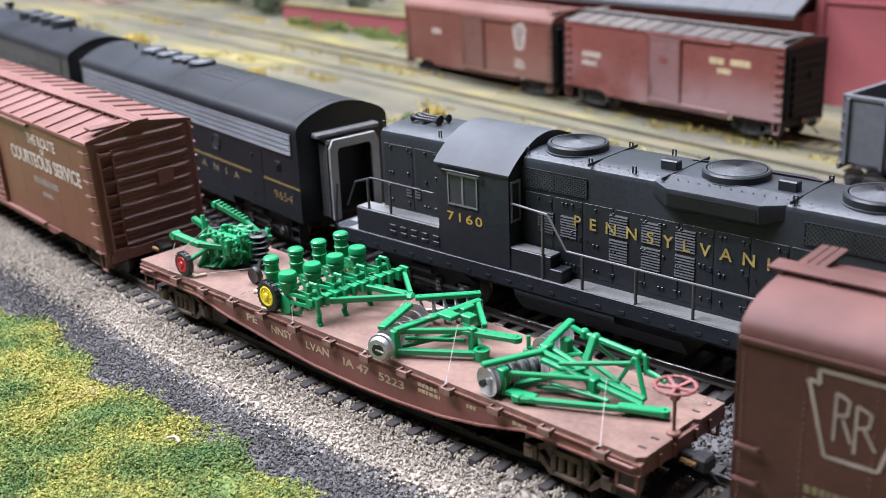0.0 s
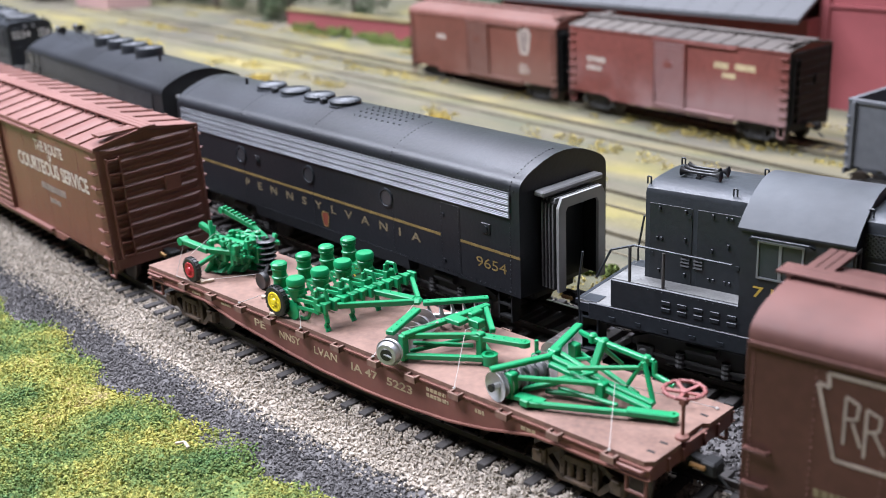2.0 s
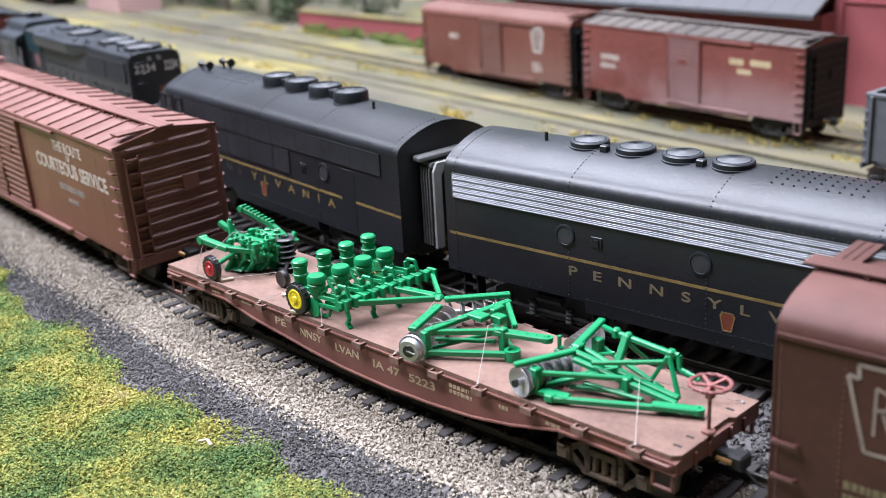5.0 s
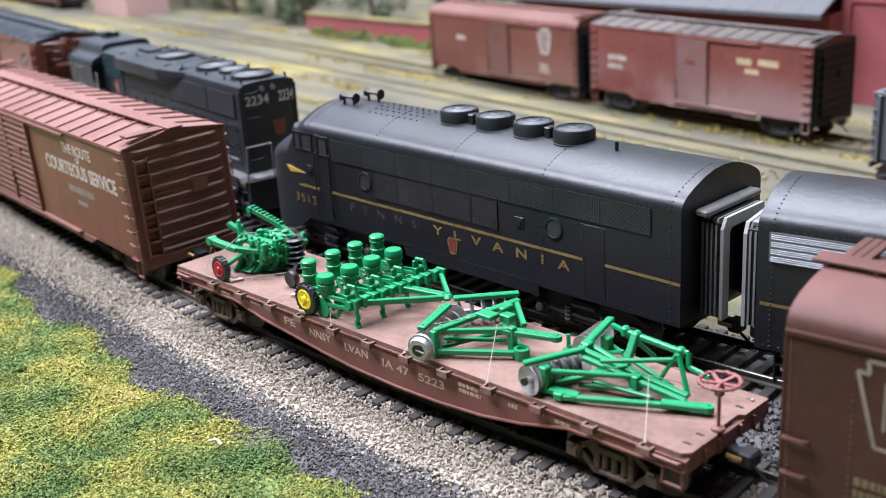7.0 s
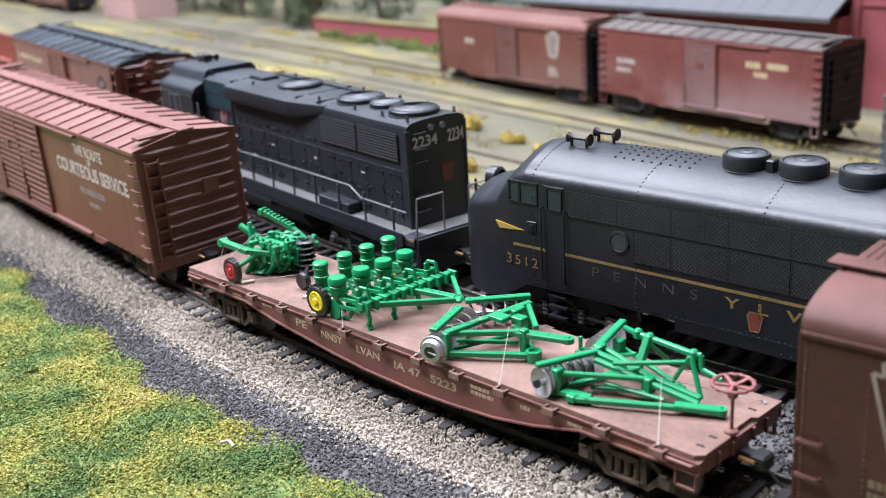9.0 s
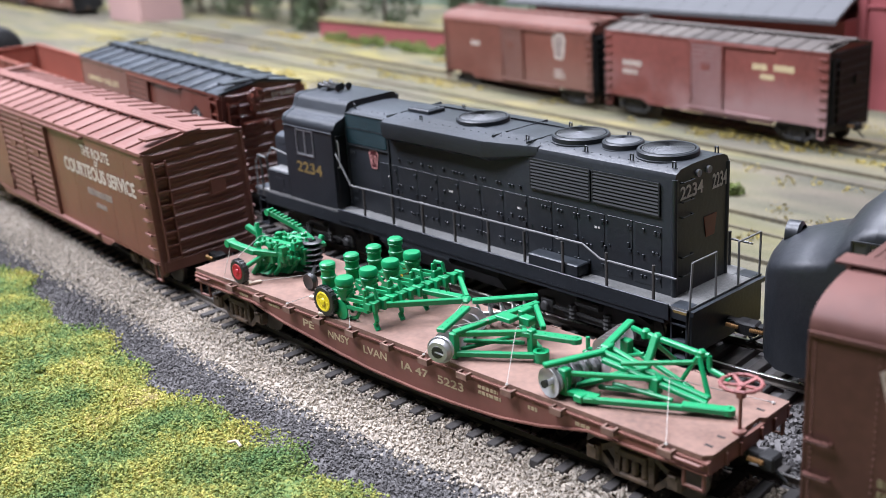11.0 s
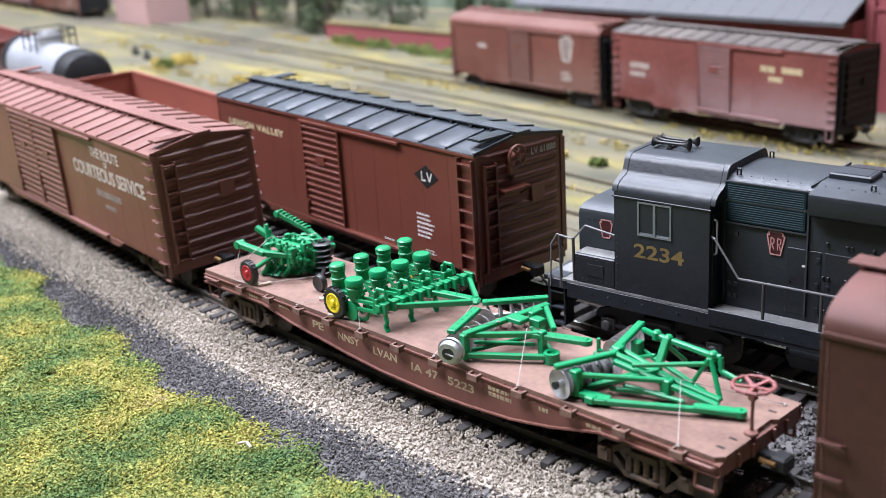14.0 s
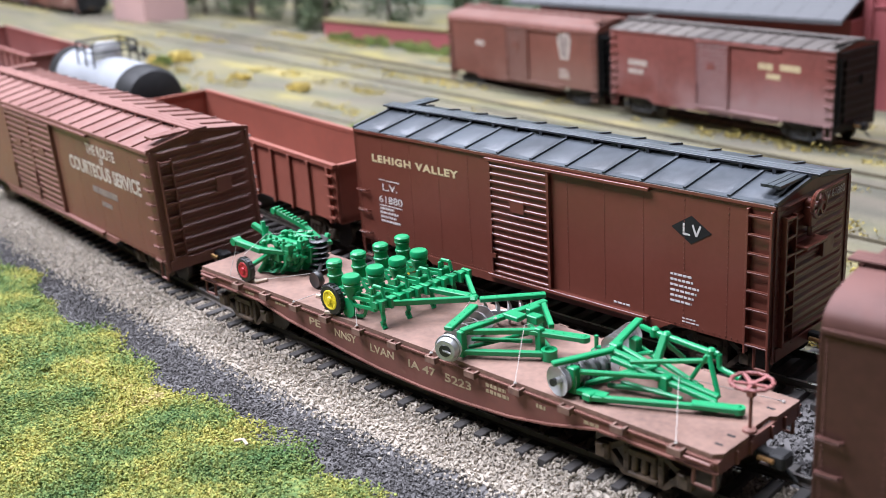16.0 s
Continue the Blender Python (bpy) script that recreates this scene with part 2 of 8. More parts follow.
def slab(bm, outline, y0, y1):
    """A closed (x, z) outline with thickness along y."""
    a = [bm.verts.new((x, y0, z)) for x, z in outline]
    b = [bm.verts.new((x, y1, z)) for x, z in outline]
    n = len(outline)
    for i in range(n):
        bm.faces.new((a[i], a[(i + 1) % n], b[(i + 1) % n], b[i]))
    bm.faces.new(a)
    bm.faces.new(b)
    return bm


def plate(bm, outline, z0, z1):
    """A closed (x, y) outline with thickness along z."""
    a = [bm.verts.new((x, y, z0)) for x, y in outline]
    b = [bm.verts.new((x, y, z1)) for x, y in outline]
    n = len(outline)
    for i in range(n):
        bm.faces.new((a[i], a[(i + 1) % n], b[(i + 1) % n], b[i]))
    bm.faces.new(a)
    bm.faces.new(b)
    return bm


def rivets(bm, pts, r, n=(0, -1, 0)):
    """Low pointed heads on a surface with the normal n."""
    n = Vector(n).normalized()
    u = n.orthogonal().normalized()
    v = n.cross(u)
    for p in pts:
        p = Vector(p)
        ring = [bm.verts.new(p + (u * math.cos(a) + v * math.sin(a)) * r - n * 0.02) for a in (0.4, 1.97, 3.54, 5.11)]
        top = [bm.verts.new(p + (u * math.cos(a) + v * math.sin(a)) * r * 0.55 + n * r * 0.7) for a in (0.4, 1.97, 3.54, 5.11)]
        for i in range(4):
            bm.faces.new((ring[i], ring[(i + 1) % 4], top[(i + 1) % 4], top[i]))
        bm.faces.new(top)
    return bm


def line(p, q, n):
    p, q = Vector(p), Vector(q)
    return [p.lerp(q, i / (n - 1)) for i in range(n)]


def finish(name, bm, mat, smooth=None):
    bmesh.ops.recalc_face_normals(bm, faces=bm.faces)
    bmesh.ops.scale(bm, vec=(K, K, K), verts=bm.verts)
    me = bpy.data.meshes.new(name)
    bm.to_mesh(me)
    bm.free()
    me.materials.append(M[mat] if isinstance(mat, str) else mat)
    if smooth:
        me.polygons.foreach_set("use_smooth", [True] * len(me.polygons))
        me.set_sharp_from_angle(angle=radians(smooth))
    return me


def part(name, bm, mat, parent, label="", smooth=35, at=None):
    ob = new(name, finish(name, bm, mat, smooth))
    ob.parent = parent
    if at is not None:
        ob.matrix_basis = at
    return tagged(ob, label)


def thing(name, m, label, category, group="", kind=""):
    ob = new(name)
    ob.empty_display_size = 0.01
    ob.matrix_basis = m
    return tagged(ob, label, category, group, kind)


def words(name, text, size, mat, parent, at, label="", width=None, bold=0.0, face="side", space=1.0):
    """Raised lettering in the built-in font; face: 'side' reads on the near side, 'end' on the +x end."""
    cu = bpy.data.curves.new(name, "FONT")
    cu.body, cu.size, cu.extrude, cu.offset, cu.align_x, cu.align_y = text, size * K * 1.37, 0.00002, bold * K, "CENTER", "CENTER"
    cu.space_character = space
    tmp = new(name, cu)
    dg = bpy.context.evaluated_depsgraph_get()
    me = bpy.data.meshes.new_from_object(tmp.evaluated_get(dg))
    bpy.data.objects.remove(tmp)
    bpy.data.curves.remove(cu)
    if width and me.vertices:
        xs = [v.co.x for v in me.vertices]
        f = width * K / (max(xs) - min(xs))
        for v in me.vertices:
            v.co.x *= f
    me.materials.clear()
    me.materials.append(M[mat])
    ob = new(name, me)
    ob.parent = parent
    ob.matrix_basis = mm(*at, 90, 0, 0 if face == "side" else 90)
    return tagged(ob, label)


def stencil(car, mat, label, *blocks):
    """Rows of small unreadable writing, each row a part: (x0, z0, y, rows, w, h, gap, seed)."""
    for x0, z0, y, rows, w, h, gap, seed in blocks:
        for i in range(rows):
            part("stencil", bars(bmesh.new(), x0, z0 - i * (h + gap), y, 1, w, h, gap, seed + i * 7), mat, car, label)


def bars(bm, x0, z0, y, rows, w, h, gap, seed):
    """Small unreadable stencils as broken bars."""
    rnd = random.Random(seed)
    for i in range(rows):
        x = x0
        end = x0 + w * rnd.uniform(0.7, 1.0)
        while x < end:
            k = rnd.uniform(0.5, 1.4)
            box(bm, x, min(end, x + k), y - 0.04, y + 0.05, z0 - i * (h + gap) - h, z0 - i * (h + gap))
            x += k + 0.3
    return bm


# ---- plan: two concentric curved tracks, seen from the outside of the curve ----
XC, YC, RO = -6.0, 1078.3, 1080.0
XI, YI, RI = -12.0, 1104.6, 1049.2
EASE = -0.14  # angle at which the curve's left end runs out into straight track


def on_track(R, s):
    a = max(s / R, EASE)
    cx, cy = (XC, YC) if R == RO else (XI, YI)
    x, y = cx + R * math.sin(a), cy - R * math.cos(a)
    d = s - a * R  # beyond the curve's end the track runs straight
    return x + d * math.cos(a), y + d * math.sin(a), math.degrees(a)


def out(x, y):
    """Distance outside the outer track's centre line (towards the viewer)."""
    a = np.arctan2(x - XC, YC - y)
    return np.where(a < EASE, (x - XC) * math.sin(EASE) + (YC - y) * math.cos(EASE), np.hypot(x - XC, y - YC)) - RO


def along(R, s):
    a = np.maximum(s / RO, EASE)
    d = s - a * RO
    return XC + R * np.sin(a) + d * np.cos(a), YC - R * np.cos(a) + d * np.sin(a)


def ground_z(x, y):
    u = out(x, y)
    z = np.interp(u, [-470, -400, -330, -150, -90, -76, 17, 29, 44, 60, 140, 400],
                  [-33, -27, -21.5, -13, -8, -4.6, -4.6, -7.0, -7.2, -5.2, -4.0, -4.0])
    return z


def sheet(name, xs, ys, height, mat, label, category):
    X, Y = np.meshgrid(xs, ys)
    Z = height(X, Y)
    v = np.stack([X, Y, Z], -1).reshape(-1, 3) * K
    nx, ny = len(xs), len(ys)
    i = (np.arange(ny - 1)[:, None] * nx + np.arange(nx - 1)[None]).ravel()
    f = np.stack([i, i + 1, i + nx + 1, i + nx], 1)
    me = bpy.data.meshes.new(name)
    me.from_pydata(v.tolist(), [], f.tolist())
    me.materials.append(mat)
    me.polygons.foreach_set("use_smooth", [True] * len(me.polygons))
    return tagged(new(name, me), label, category, kind="structure")


def earth_material():
    m = bpy.data.materials.new("scenic_ground")
    m.use_nodes = True
    n, l = m.node_tree.nodes, m.node_tree.links
    b = n["Principled BSDF"]
    b.inputs["Roughness"].default_value = 0.95
    co = n.new("ShaderNodeTexCoord")
    mp = n.new("ShaderNodeMapping")
    mp.inputs["Scale"].default_value = (0.35, 1.0, 1.0)
    mp.inputs["Rotation"].default_value = (0, 0, 0.04)
    l.new(co.outputs["Object"], mp.inputs["Vector"])
    a, c, d = n.new("ShaderNodeTexNoise"), n.new("ShaderNodeTexNoise"), n.new("ShaderNodeTexNoise")
    for t, s in ((a, 22), (c, 55), (d, 900)):
        t.inputs["Scale"].default_value, t.inputs["Detail"].default_value = s, 6
    l.new(mp.outputs[0], a.inputs["Vector"])
    l.new(mp.outputs[0], c.inputs["Vector"])
    l.new(co.outputs["Object"], d.inputs["Vector"])
    r1 = n.new("ShaderNodeValToRGB")
    e = r1.color_ramp.elements
    e[0].position, e[0].color = 0.36, (0.070, 0.064, 0.054, 1)
    e[1].position, e[1].color = 0.63, (0.27, 0.225, 0.070, 1)
    k = e.new(0.47)
    k.color = (0.118, 0.112, 0.074, 1)
    k = e.new(0.57)
    k.color = (0.150, 0.132, 0.062, 1)
    l.new(a.outputs["Fac"], r1.inputs["Fac"])
    r2 = n.new("ShaderNodeValToRGB")
    e = r2.color_ramp.elements
    e[0].position, e[0].color = 0.35, (0.060, 0.066, 0.030, 1)
    e[1].position, e[1].color = 0.7, (0.19, 0.150, 0.098, 1)
    l.new(c.outputs["Fac"], r2.inputs["Fac"])
    mx = n.new("ShaderNodeMix")
    mx.data_type = "RGBA"
    mx.inputs["Factor"].default_value = 0.38
    l.new(r1.outputs[0], mx.inputs["A"])
    l.new(r2.outputs[0], mx.inputs["B"])
    hs = n.new("ShaderNodeHueSaturation")
    rg = n.new("ShaderNodeMapRange")
    rg.inputs["To Min"].default_value, rg.inputs["To Max"].default_value = 0.6, 1.4
    l.new(d.outputs["Fac"], rg.inputs["Value"])
    l.new(rg.outputs[0], hs.inputs["Value"])
    l.new(mx.outputs["Result"], hs.inputs["Color"])
    l.new(hs.outputs[0], b.inputs["Base Color"])
    bp = n.new("ShaderNodeBump")
    bp.inputs["Strength"].default_value, bp.inputs["Distance"].default_value = 0.7, 0.0008
    l.new(d.outputs["Fac"], bp.inputs["Height"])
    l.new(bp.outputs[0], b.inputs["Normal"])
    return m


M["earth"] = earth_material()
gx = np.concatenate([np.linspace(-1700, -420, 20), np.linspace(-400, 260, 120), np.linspace(275, 900, 12)])
gy = np.concatenate([np.linspace(-500, -125, 10), np.linspace(-120, 130, 110), np.linspace(140, 900, 40)])
sheet("ground", gx, gy, ground_z, M["earth"], "dusty olive and tan scenic ground with yellow tufts", "ground")


def strip(name, u0, u1, s0, s1, lift, mat, label):
    """A bed that follows the curve between two distances outside the outer track."""
    us, ss = np.linspace(u0, u1, max(3, int((u1 - u0) / 4))), np.linspace(s0, s1, 120)
    U, S = np.meshgrid(us, ss)
    R = RO + U
    X, Y = along(R, S)
    v = np.stack([X, Y, ground_z(X, Y) + lift], -1).reshape(-1, 3) * K
    nx, ny = len(us), len(ss)
    i = (np.arange(ny - 1)[:, None] * nx + np.arange(nx - 1)[None]).ravel()
    me = bpy.data.meshes.new(name)
    me.from_pydata(v.tolist(), [], np.stack([i, i + 1, i + nx + 1, i + nx], 1).tolist())
    me.materials.append(M[mat])
    return tagged(new(name, me), label, "track bed", kind="structure")


strip("ballast_bed", -9, 26, -700, 400, 0.7, "ballast", "pale grey ballast bed under the outer curved track")
# Shade between the trains is put into this bed as the dark cinder colour.
strip("inner_ballast_bed", -74, -9, -700, 400, 0.7, "cinder", "bed under the inner curved track, coloured dark for the shade there")
strip("cinder_path", 24.5, 45, -700, 400, 0.5, "cinder", "dark cinder path beside the ballast")


def scatter(name, pts, sizes, mat, label, category, seed, squash=0.75, ico=False):
    """Many small stones or turf crumbs joined in one mesh."""
    rng = np.random.default_rng(seed)
    if ico == "clump":
        base = np.array([(1, 0, 0), (-1, 0, 0), (0, 1, 0), (0, -1, 0), (0, 0, 1), (0, 0, -1)]) * 1.0
        faces = np.array([(0, 2, 4), (2, 1, 4), (1, 3, 4), (3, 0, 4), (2, 0, 5), (1, 2, 5), (3, 1, 5), (0, 3, 5)])
    elif ico:
        g = (1 + 5 ** 0.5) / 2
        base = np.array([(-1, g, 0), (1, g, 0), (-1, -g, 0), (1, -g, 0), (0, -1, g), (0, 1, g), (0, -1, -g), (0, 1, -g), (g, 0, -1), (g, 0, 1), (-g, 0, -1), (-g, 0, 1)]) / 1.9
        faces = np.array(
            [(0, 11, 5), (0, 5, 1), (0, 1, 7), (0, 7, 10), (0, 10, 11), (1, 5, 9), (5, 11, 4), (11, 10, 2), (10, 7, 6), (7, 1, 8), (3, 9, 4), (3, 4, 2), (3, 2, 6), (3, 6, 8), (3, 8, 9), (4, 9, 5), (2, 4, 11), (6, 2, 10), (8, 6, 7), (9, 8, 1)])
    else:
        base = np.array([(x, y, z) for x in (-1, 1) for y in (-1, 1) for z in (-1, 1)]) * 0.55
        faces = np.array([(0, 1, 3, 2), (4, 6, 7, 5), (0, 4, 5, 1), (2, 3, 7, 6), (0, 2, 6, 4), (1, 5, 7, 3)])
    n, k = len(pts), len(base)
    v = base[None] * (1 + rng.uniform(-0.38, 0.38, (n, k, 3)))
    v *= np.array([1, 1, squash]) * rng.uniform(0.75, 1.3, (n, 1, 3))
    q = rng.normal(size=(n, 4))
    q /= np.linalg.norm(q, axis=1)[:, None]
    w, x, y, z = q.T
    rot = np.array([[1 - 2 * (y * y + z * z), 2 * (x * y - z * w), 2 * (x * z + y * w)], [2 * (x * y + z * w), 1 - 2 * (x * x + z * z), 2 * (y * z - x * w)],
                    [2 * (x * z - y * w), 2 * (y * z + x * w), 1 - 2 * (x * x + y * y)]]).transpose(2, 0, 1)
    v = np.einsum("nij,nkj->nki", rot, v) * sizes[:, None, None] + pts[:, None]
    f = (faces[None] + (np.arange(n) * k)[:, None, None]).reshape(-1, faces.shape[1])
    me = bpy.data.meshes.new(name)
    me.from_pydata((v.reshape(-1, 3) * K).tolist(), [], f.tolist())
    me.materials.append(M[mat])
    return tagged(new(name, me), label, category, kind="stuff")


def band(n, u0, u1, s0, s1, seed, lift=0.0, jitter=0.4):
    rng = np.random.default_rng(seed)
    u, s = rng.uniform(u0, u1, n), rng.uniform(s0, s1, n)
    x, y = along(RO + u, s)
    return np.stack([x, y, ground_z(x, y) + lift + rng.uniform(-jitter, jitter, n)], 1), u, s, rng


def verge(s):
    """Where the ballast gives way to cinders: farther out along the far end of the curve."""
    return 28 + np.clip((-110 - s) / 90, 0, 1) * 5.0


# ballast crumbs in front of the train, the verge mixed with cinders
p, u, s, rng = band(50000, 8.9, 40, -290, 130, 1, 1.0)
keep = (u < verge(s) - 1 + rng.normal(0, 2.4, len(u))) & ~((u < 15.6) & (u > 9.6 + rng.uniform(0, 2.6, len(u))) & (np.abs(((s - 1.2) / 6.35) % 1 - 0.5) < 0.20 + rng.normal(0, 0.06, len(u))))
p[u < 16.5, 2] += 0.85
scatter("ballast", p[keep], rng.uniform(0.27, 0.58, keep.sum()), "ballast", "pale grey crushed stone ballast", "ballast", 11)
p, u, s, rng = band(14000, -8, 8, -290, 130, 2, 1.3)
keep = np.abs(((s - 1.0) / 6.35) % 1 - 0.5) > 0.22
scatter("ballast", p[keep], rng.uniform(0.4, 0.75, keep.sum()), "ballast", "pale grey crushed stone ballast between the rails", "ballast", 12)
p, u, s, rng = band(36000, 25, 47, -290, 90, 3, 0.7)
keep = (u > verge(s) + 0.5 + rng.normal(0, 2.6, len(u))) & (u < 44 + rng.normal(0, 2, len(u)))
scatter("cinders", p[keep], rng.uniform(0.24, 0.52, keep.sum()), "cinder", "black and grey cinders on the path", "cinders", 13)
# crumbs between the tracks take the same dark colour in place of shade
p, u, s, rng = band(20000, -74, -9, -150, 170, 4, 0.9)
keep = np.abs(u + 56) > 12
scatter("cinders", p[keep], rng.uniform(0.5, 0.9, keep.sum()), "cinder", "crumbs between the two tracks, coloured dark for the shade there", "cinders", 14)


def turf_material():
    m = material("foam_turf", (0.16, 0.22, 0.035), 0.95, vary=0.2, grain=700, patch=46, island=0.24, bump=0.4, spec=0.1)
    n, l = m.node_tree.nodes, m.node_tree.links
    ramp = next(x for x in n if x.bl_idname == "ShaderNodeValToRGB")
    e = ramp.color_ramp.elements
    e[0].position, e[0].color = 0.38, (0.080, 0.145, 0.055, 1)
    e[1].position, e[1].color = 0.68, (0.36, 0.29, 0.14, 1)
    k = e.new(0.46)
    k.color = (0.150, 0.205, 0.068, 1)
    k = e.new(0.53)
    k.color = (0.250, 0.270, 0.080, 1)
    k = e.new(0.60)
    k.color = (0.36, 0.33, 0.088, 1)
    return m


M["turf"] = turf_material()
strip("turf_bed", 44.5, 150, -360, 200, 0.1, "turf", "green flocked soil under the foam turf")
rng = np.random.default_rng(5)
n = 330000
x, y = rng.uniform(-235, 70, n), rng.uniform(-150, -15, n)
u = out(x, y)
edge = 42.5 + 3.0 * np.sin(x / 13.0) + 2.0 * np.sin(x / 5.3 + 1) + rng.normal(0, 1.6, n)
far = rng.random(n) < np.clip(1.5 - (u - 45) / 70, 0.25, 1)
bare = np.sin(x / 17.0 + 1.3) * np.sin(y / 11.0 + x / 23.0) > 0.93
keep = (u > edge) & (u < 135) & far & ~(bare & (rng.random(n) < 0.8)) & (np.hypot(x + 96, y + 64) > 2.2)
lump = 1.3 * np.sin(x / 9.0 + y / 7.0) + 0.9 * np.sin(x / 4.1 - y / 5.0)
p = np.stack([x, y, ground_z(x, y) + 1.1 + lump * 0.42 + rng.uniform(-0.5, 0.8, n)], 1)[keep]
scatter("turf", p, rng.uniform(0.20, 0.50, len(p)), "turf", "yellow-green foam turf on the bank", "grass", 15, 0.9, "clump")
p2 = p[rng.integers(0, len(p), 9000)] + rng.normal(0, 0.5, (9000, 3)) + np.array([0, 0, 0.9])
scatter("turf", p2, rng.uniform(0.2, 0.42, 9000), "turf", "loose green turf crumbs on the bank", "grass", 16, 0.9, "clump")

bm = bmesh.new()
wire(bm, [(-19.5, -53.5, -3.2), (-17.5, -52.4, -2.6), (-15.4, -52.8, -3.2)], 0.4)
tagged(new("twig", finish("twig", bm, "wood", 40)), "small pale twig lying in the turf", "twig")


# ---- track ----
def sweep(bm, prof, R, s0, s1, n):
    rings = []
    for i in range(n):
        s = s0 + (s1 - s0) * i / (n - 1)
        x, y, h = on_track(R, s)
        a = radians(h)
        rings.append([bm.verts.new((x + o * math.sin(a), y - o * math.cos(a), z)) for o, z in prof])
    k = len(prof)
    for p, q in zip(rings, rings[1:]):
        for i in range(k):
            bm.faces.new((p[i], p[(i + 1) % k], q[(i + 1) % k], q[i]))
    bm.faces.new(rings[0])
    bm.faces.new(rings[-1])


def tie_mesh():
    bm = bmesh.new()
    box(bm, -1.3, 1.3, -15.1, 15.1, -4.2, -1.9, 0.18)
    for o in (-8.3, 8.3):
        box(bm, -1.05, 1.05, o - 1.5, o + 1.5, -2.0, -1.75)
    return finish("tie", bm, "tie")


TIE = tie_mesh()


def track(R, s0, s1, label, tie0, tie1):
    t = thing("railway_track", Matrix(), label, "railway track", kind="structure")
    for o in (-8.25, 8.25):
        bm = bmesh.new()
        sweep(bm, [(o - 0.95, -2.1), (o + 0.95, -2.1), (o + 0.9, -1.8), (o + 0.25, -1.55), (o + 0.25, -0.75), (o + 0.46, -0.6), (o + 0.46, -0.12), (o - 0.46, -0.12), (o - 0.46, -0.6), (o - 0.25, -0.75), (o - 0.25, -1.55), (o - 0.9, -1.8)], R, s0, s1, 90)
        rl = part("rail", bm, "rail", t, "", 30)
        bm = bmesh.new()
        sweep(bm, [(o - 0.44, -0.118), (o + 0.44, -0.118), (o + 0.34, 0.0), (o - 0.34, 0.0)], R, s0, s1, 90)
        part("rail_head", bm, "railtop", rl, "worn bright rail head", 30)
    i = 0
    s = tie0
    while s < tie1:
        ob = new("tie", TIE)
        ob.parent = t
        x, y, h = on_track(R, s)
        ob.matrix_basis = mm(x, y, 0.04 * math.sin(i * 2.3), 0, 0, h + 0.9 * math.sin(i * 1.7))
        s += 6.35
        i += 1
    return t


track(RO, -520, 330, "curved model railway track with black ties and weathered rails", -300, 140)
track(RI, -620, 330, "curved inner model railway track partly hidden by the trains", -160, 170)


# ---- running gear ----
def wheel_mesh():
    bm = bmesh.new()
    for y in (-8.2, 8.2):
        f = 1 if y < 0 else -1
        lathe(bm, [(4.5, -1.3 * f), (4.75, -0.2 * f), (5.3, 0.35 * f), (5.2, 0.8 * f), (2.2, 0.7 * f)], (0, y, 0), "Y", 20)
        lathe(bm, [(4.0, -1.1 * f), (1.4, -1.5 * f), (0.6, -2.4 * f)], (0, y, 0), "Y", 14)
    rod(bm, (0, -8, 0), (0, 8, 0), 1.1)
    return finish("wheelset", bm, "wheel", 40)


WHEELS = wheel_mesh()


def freight_truck_meshes():
    fr = bmesh.new()
    for y in (-12.2, 12.2):
        s = -1 if y < 0 else 1
        slab(fr, [(-11.5, 6.9), (-8.0, 7.2), (-4.5, 9.3), (4.5, 9.3), (8.0, 7.2), (11.5, 6.9), (11.5, 5.6), (8.2, 5.5), (4.8, 7.7), (-4.8, 7.7), (-8.2, 5.5), (-11.5, 5.6)], y - 0.75, y + 0.75)
        slab(fr, [(-9.8, 5.6), (-8.0, 5.3), (-4.9, 2.0), (4.9, 2.0), (8.0, 5.3), (9.8, 5.6), (8.8, 3.9), (5.4, 0.9), (-5.4, 0.9), (-8.8, 3.9)], y - 0.75, y + 0.75)
        for x in (-4.3, 4.3):
            box(fr, x - 0.75, x + 0.75, y - 1.0, y + 1.0, 1.7, 9.0, 0.2)
            rivets(fr, line((x, y + s * 1.0, 2.6), (x, y + s * 1.0, 8.2), 4), 0.3, (0, s, 0))
        for x in (-10.2, 10.2):
            box(fr, x - 1.8, x + 1.8, min(y - s * 0.4, y + s * 1.7), max(y - s * 0.4, y + s * 1.7), 3.2, 6.9, 0.35)
            box(fr, x - 1.4, x + 1.4, min(y + s * 1.6, y + s * 2.1), max(y + s * 1.6, y + s * 2.1), 3.6, 6.4, 0.25)
            box(fr, x - 0.9, x + 0.9, min(y + s * 1.6, y + s * 2.4), max(y + s * 1.6, y + s * 2.4), 6.3, 7.0, 0.15)
        box(fr, -3.4, 3.4, min(y - s, y + s * 1.5), max(y - s, y + s * 1.5), 6.3, 8.0, 0.25)
        box(fr, -3.6, 3.6, y - 1.5, y + 1.5, 1.5, 2.4, 0.2)
    box(fr, -3.0, 3.0, -11, 11, 5.8, 9.4, 0.3)
    rod(fr, (-7.2, -9.5, 4.4), (-7.2, 9.5, 4.4), 0.6)
    rod(fr, (7.2, -9.5, 4.4), (7.2, 9.5, 4.4), 0.6)
    frame_me = finish("side_frame", fr, "truck", 40)
    sp = bmesh.new()
    for y in (-12.4,):
        for x in (0,):
            lathe(sp, [(0.95 if i % 2 else 0.7, 2.6 + i * 0.48) for i in range(11)], (x, y, 0), "Z", 8)
    return frame_me, finish("spring", sp, "truck", 60)


TRUCK = freight_truck_meshes()
# Darker truck copy: the black shade under the yard cars, put into the colour.
SHADED_TRUCK = []
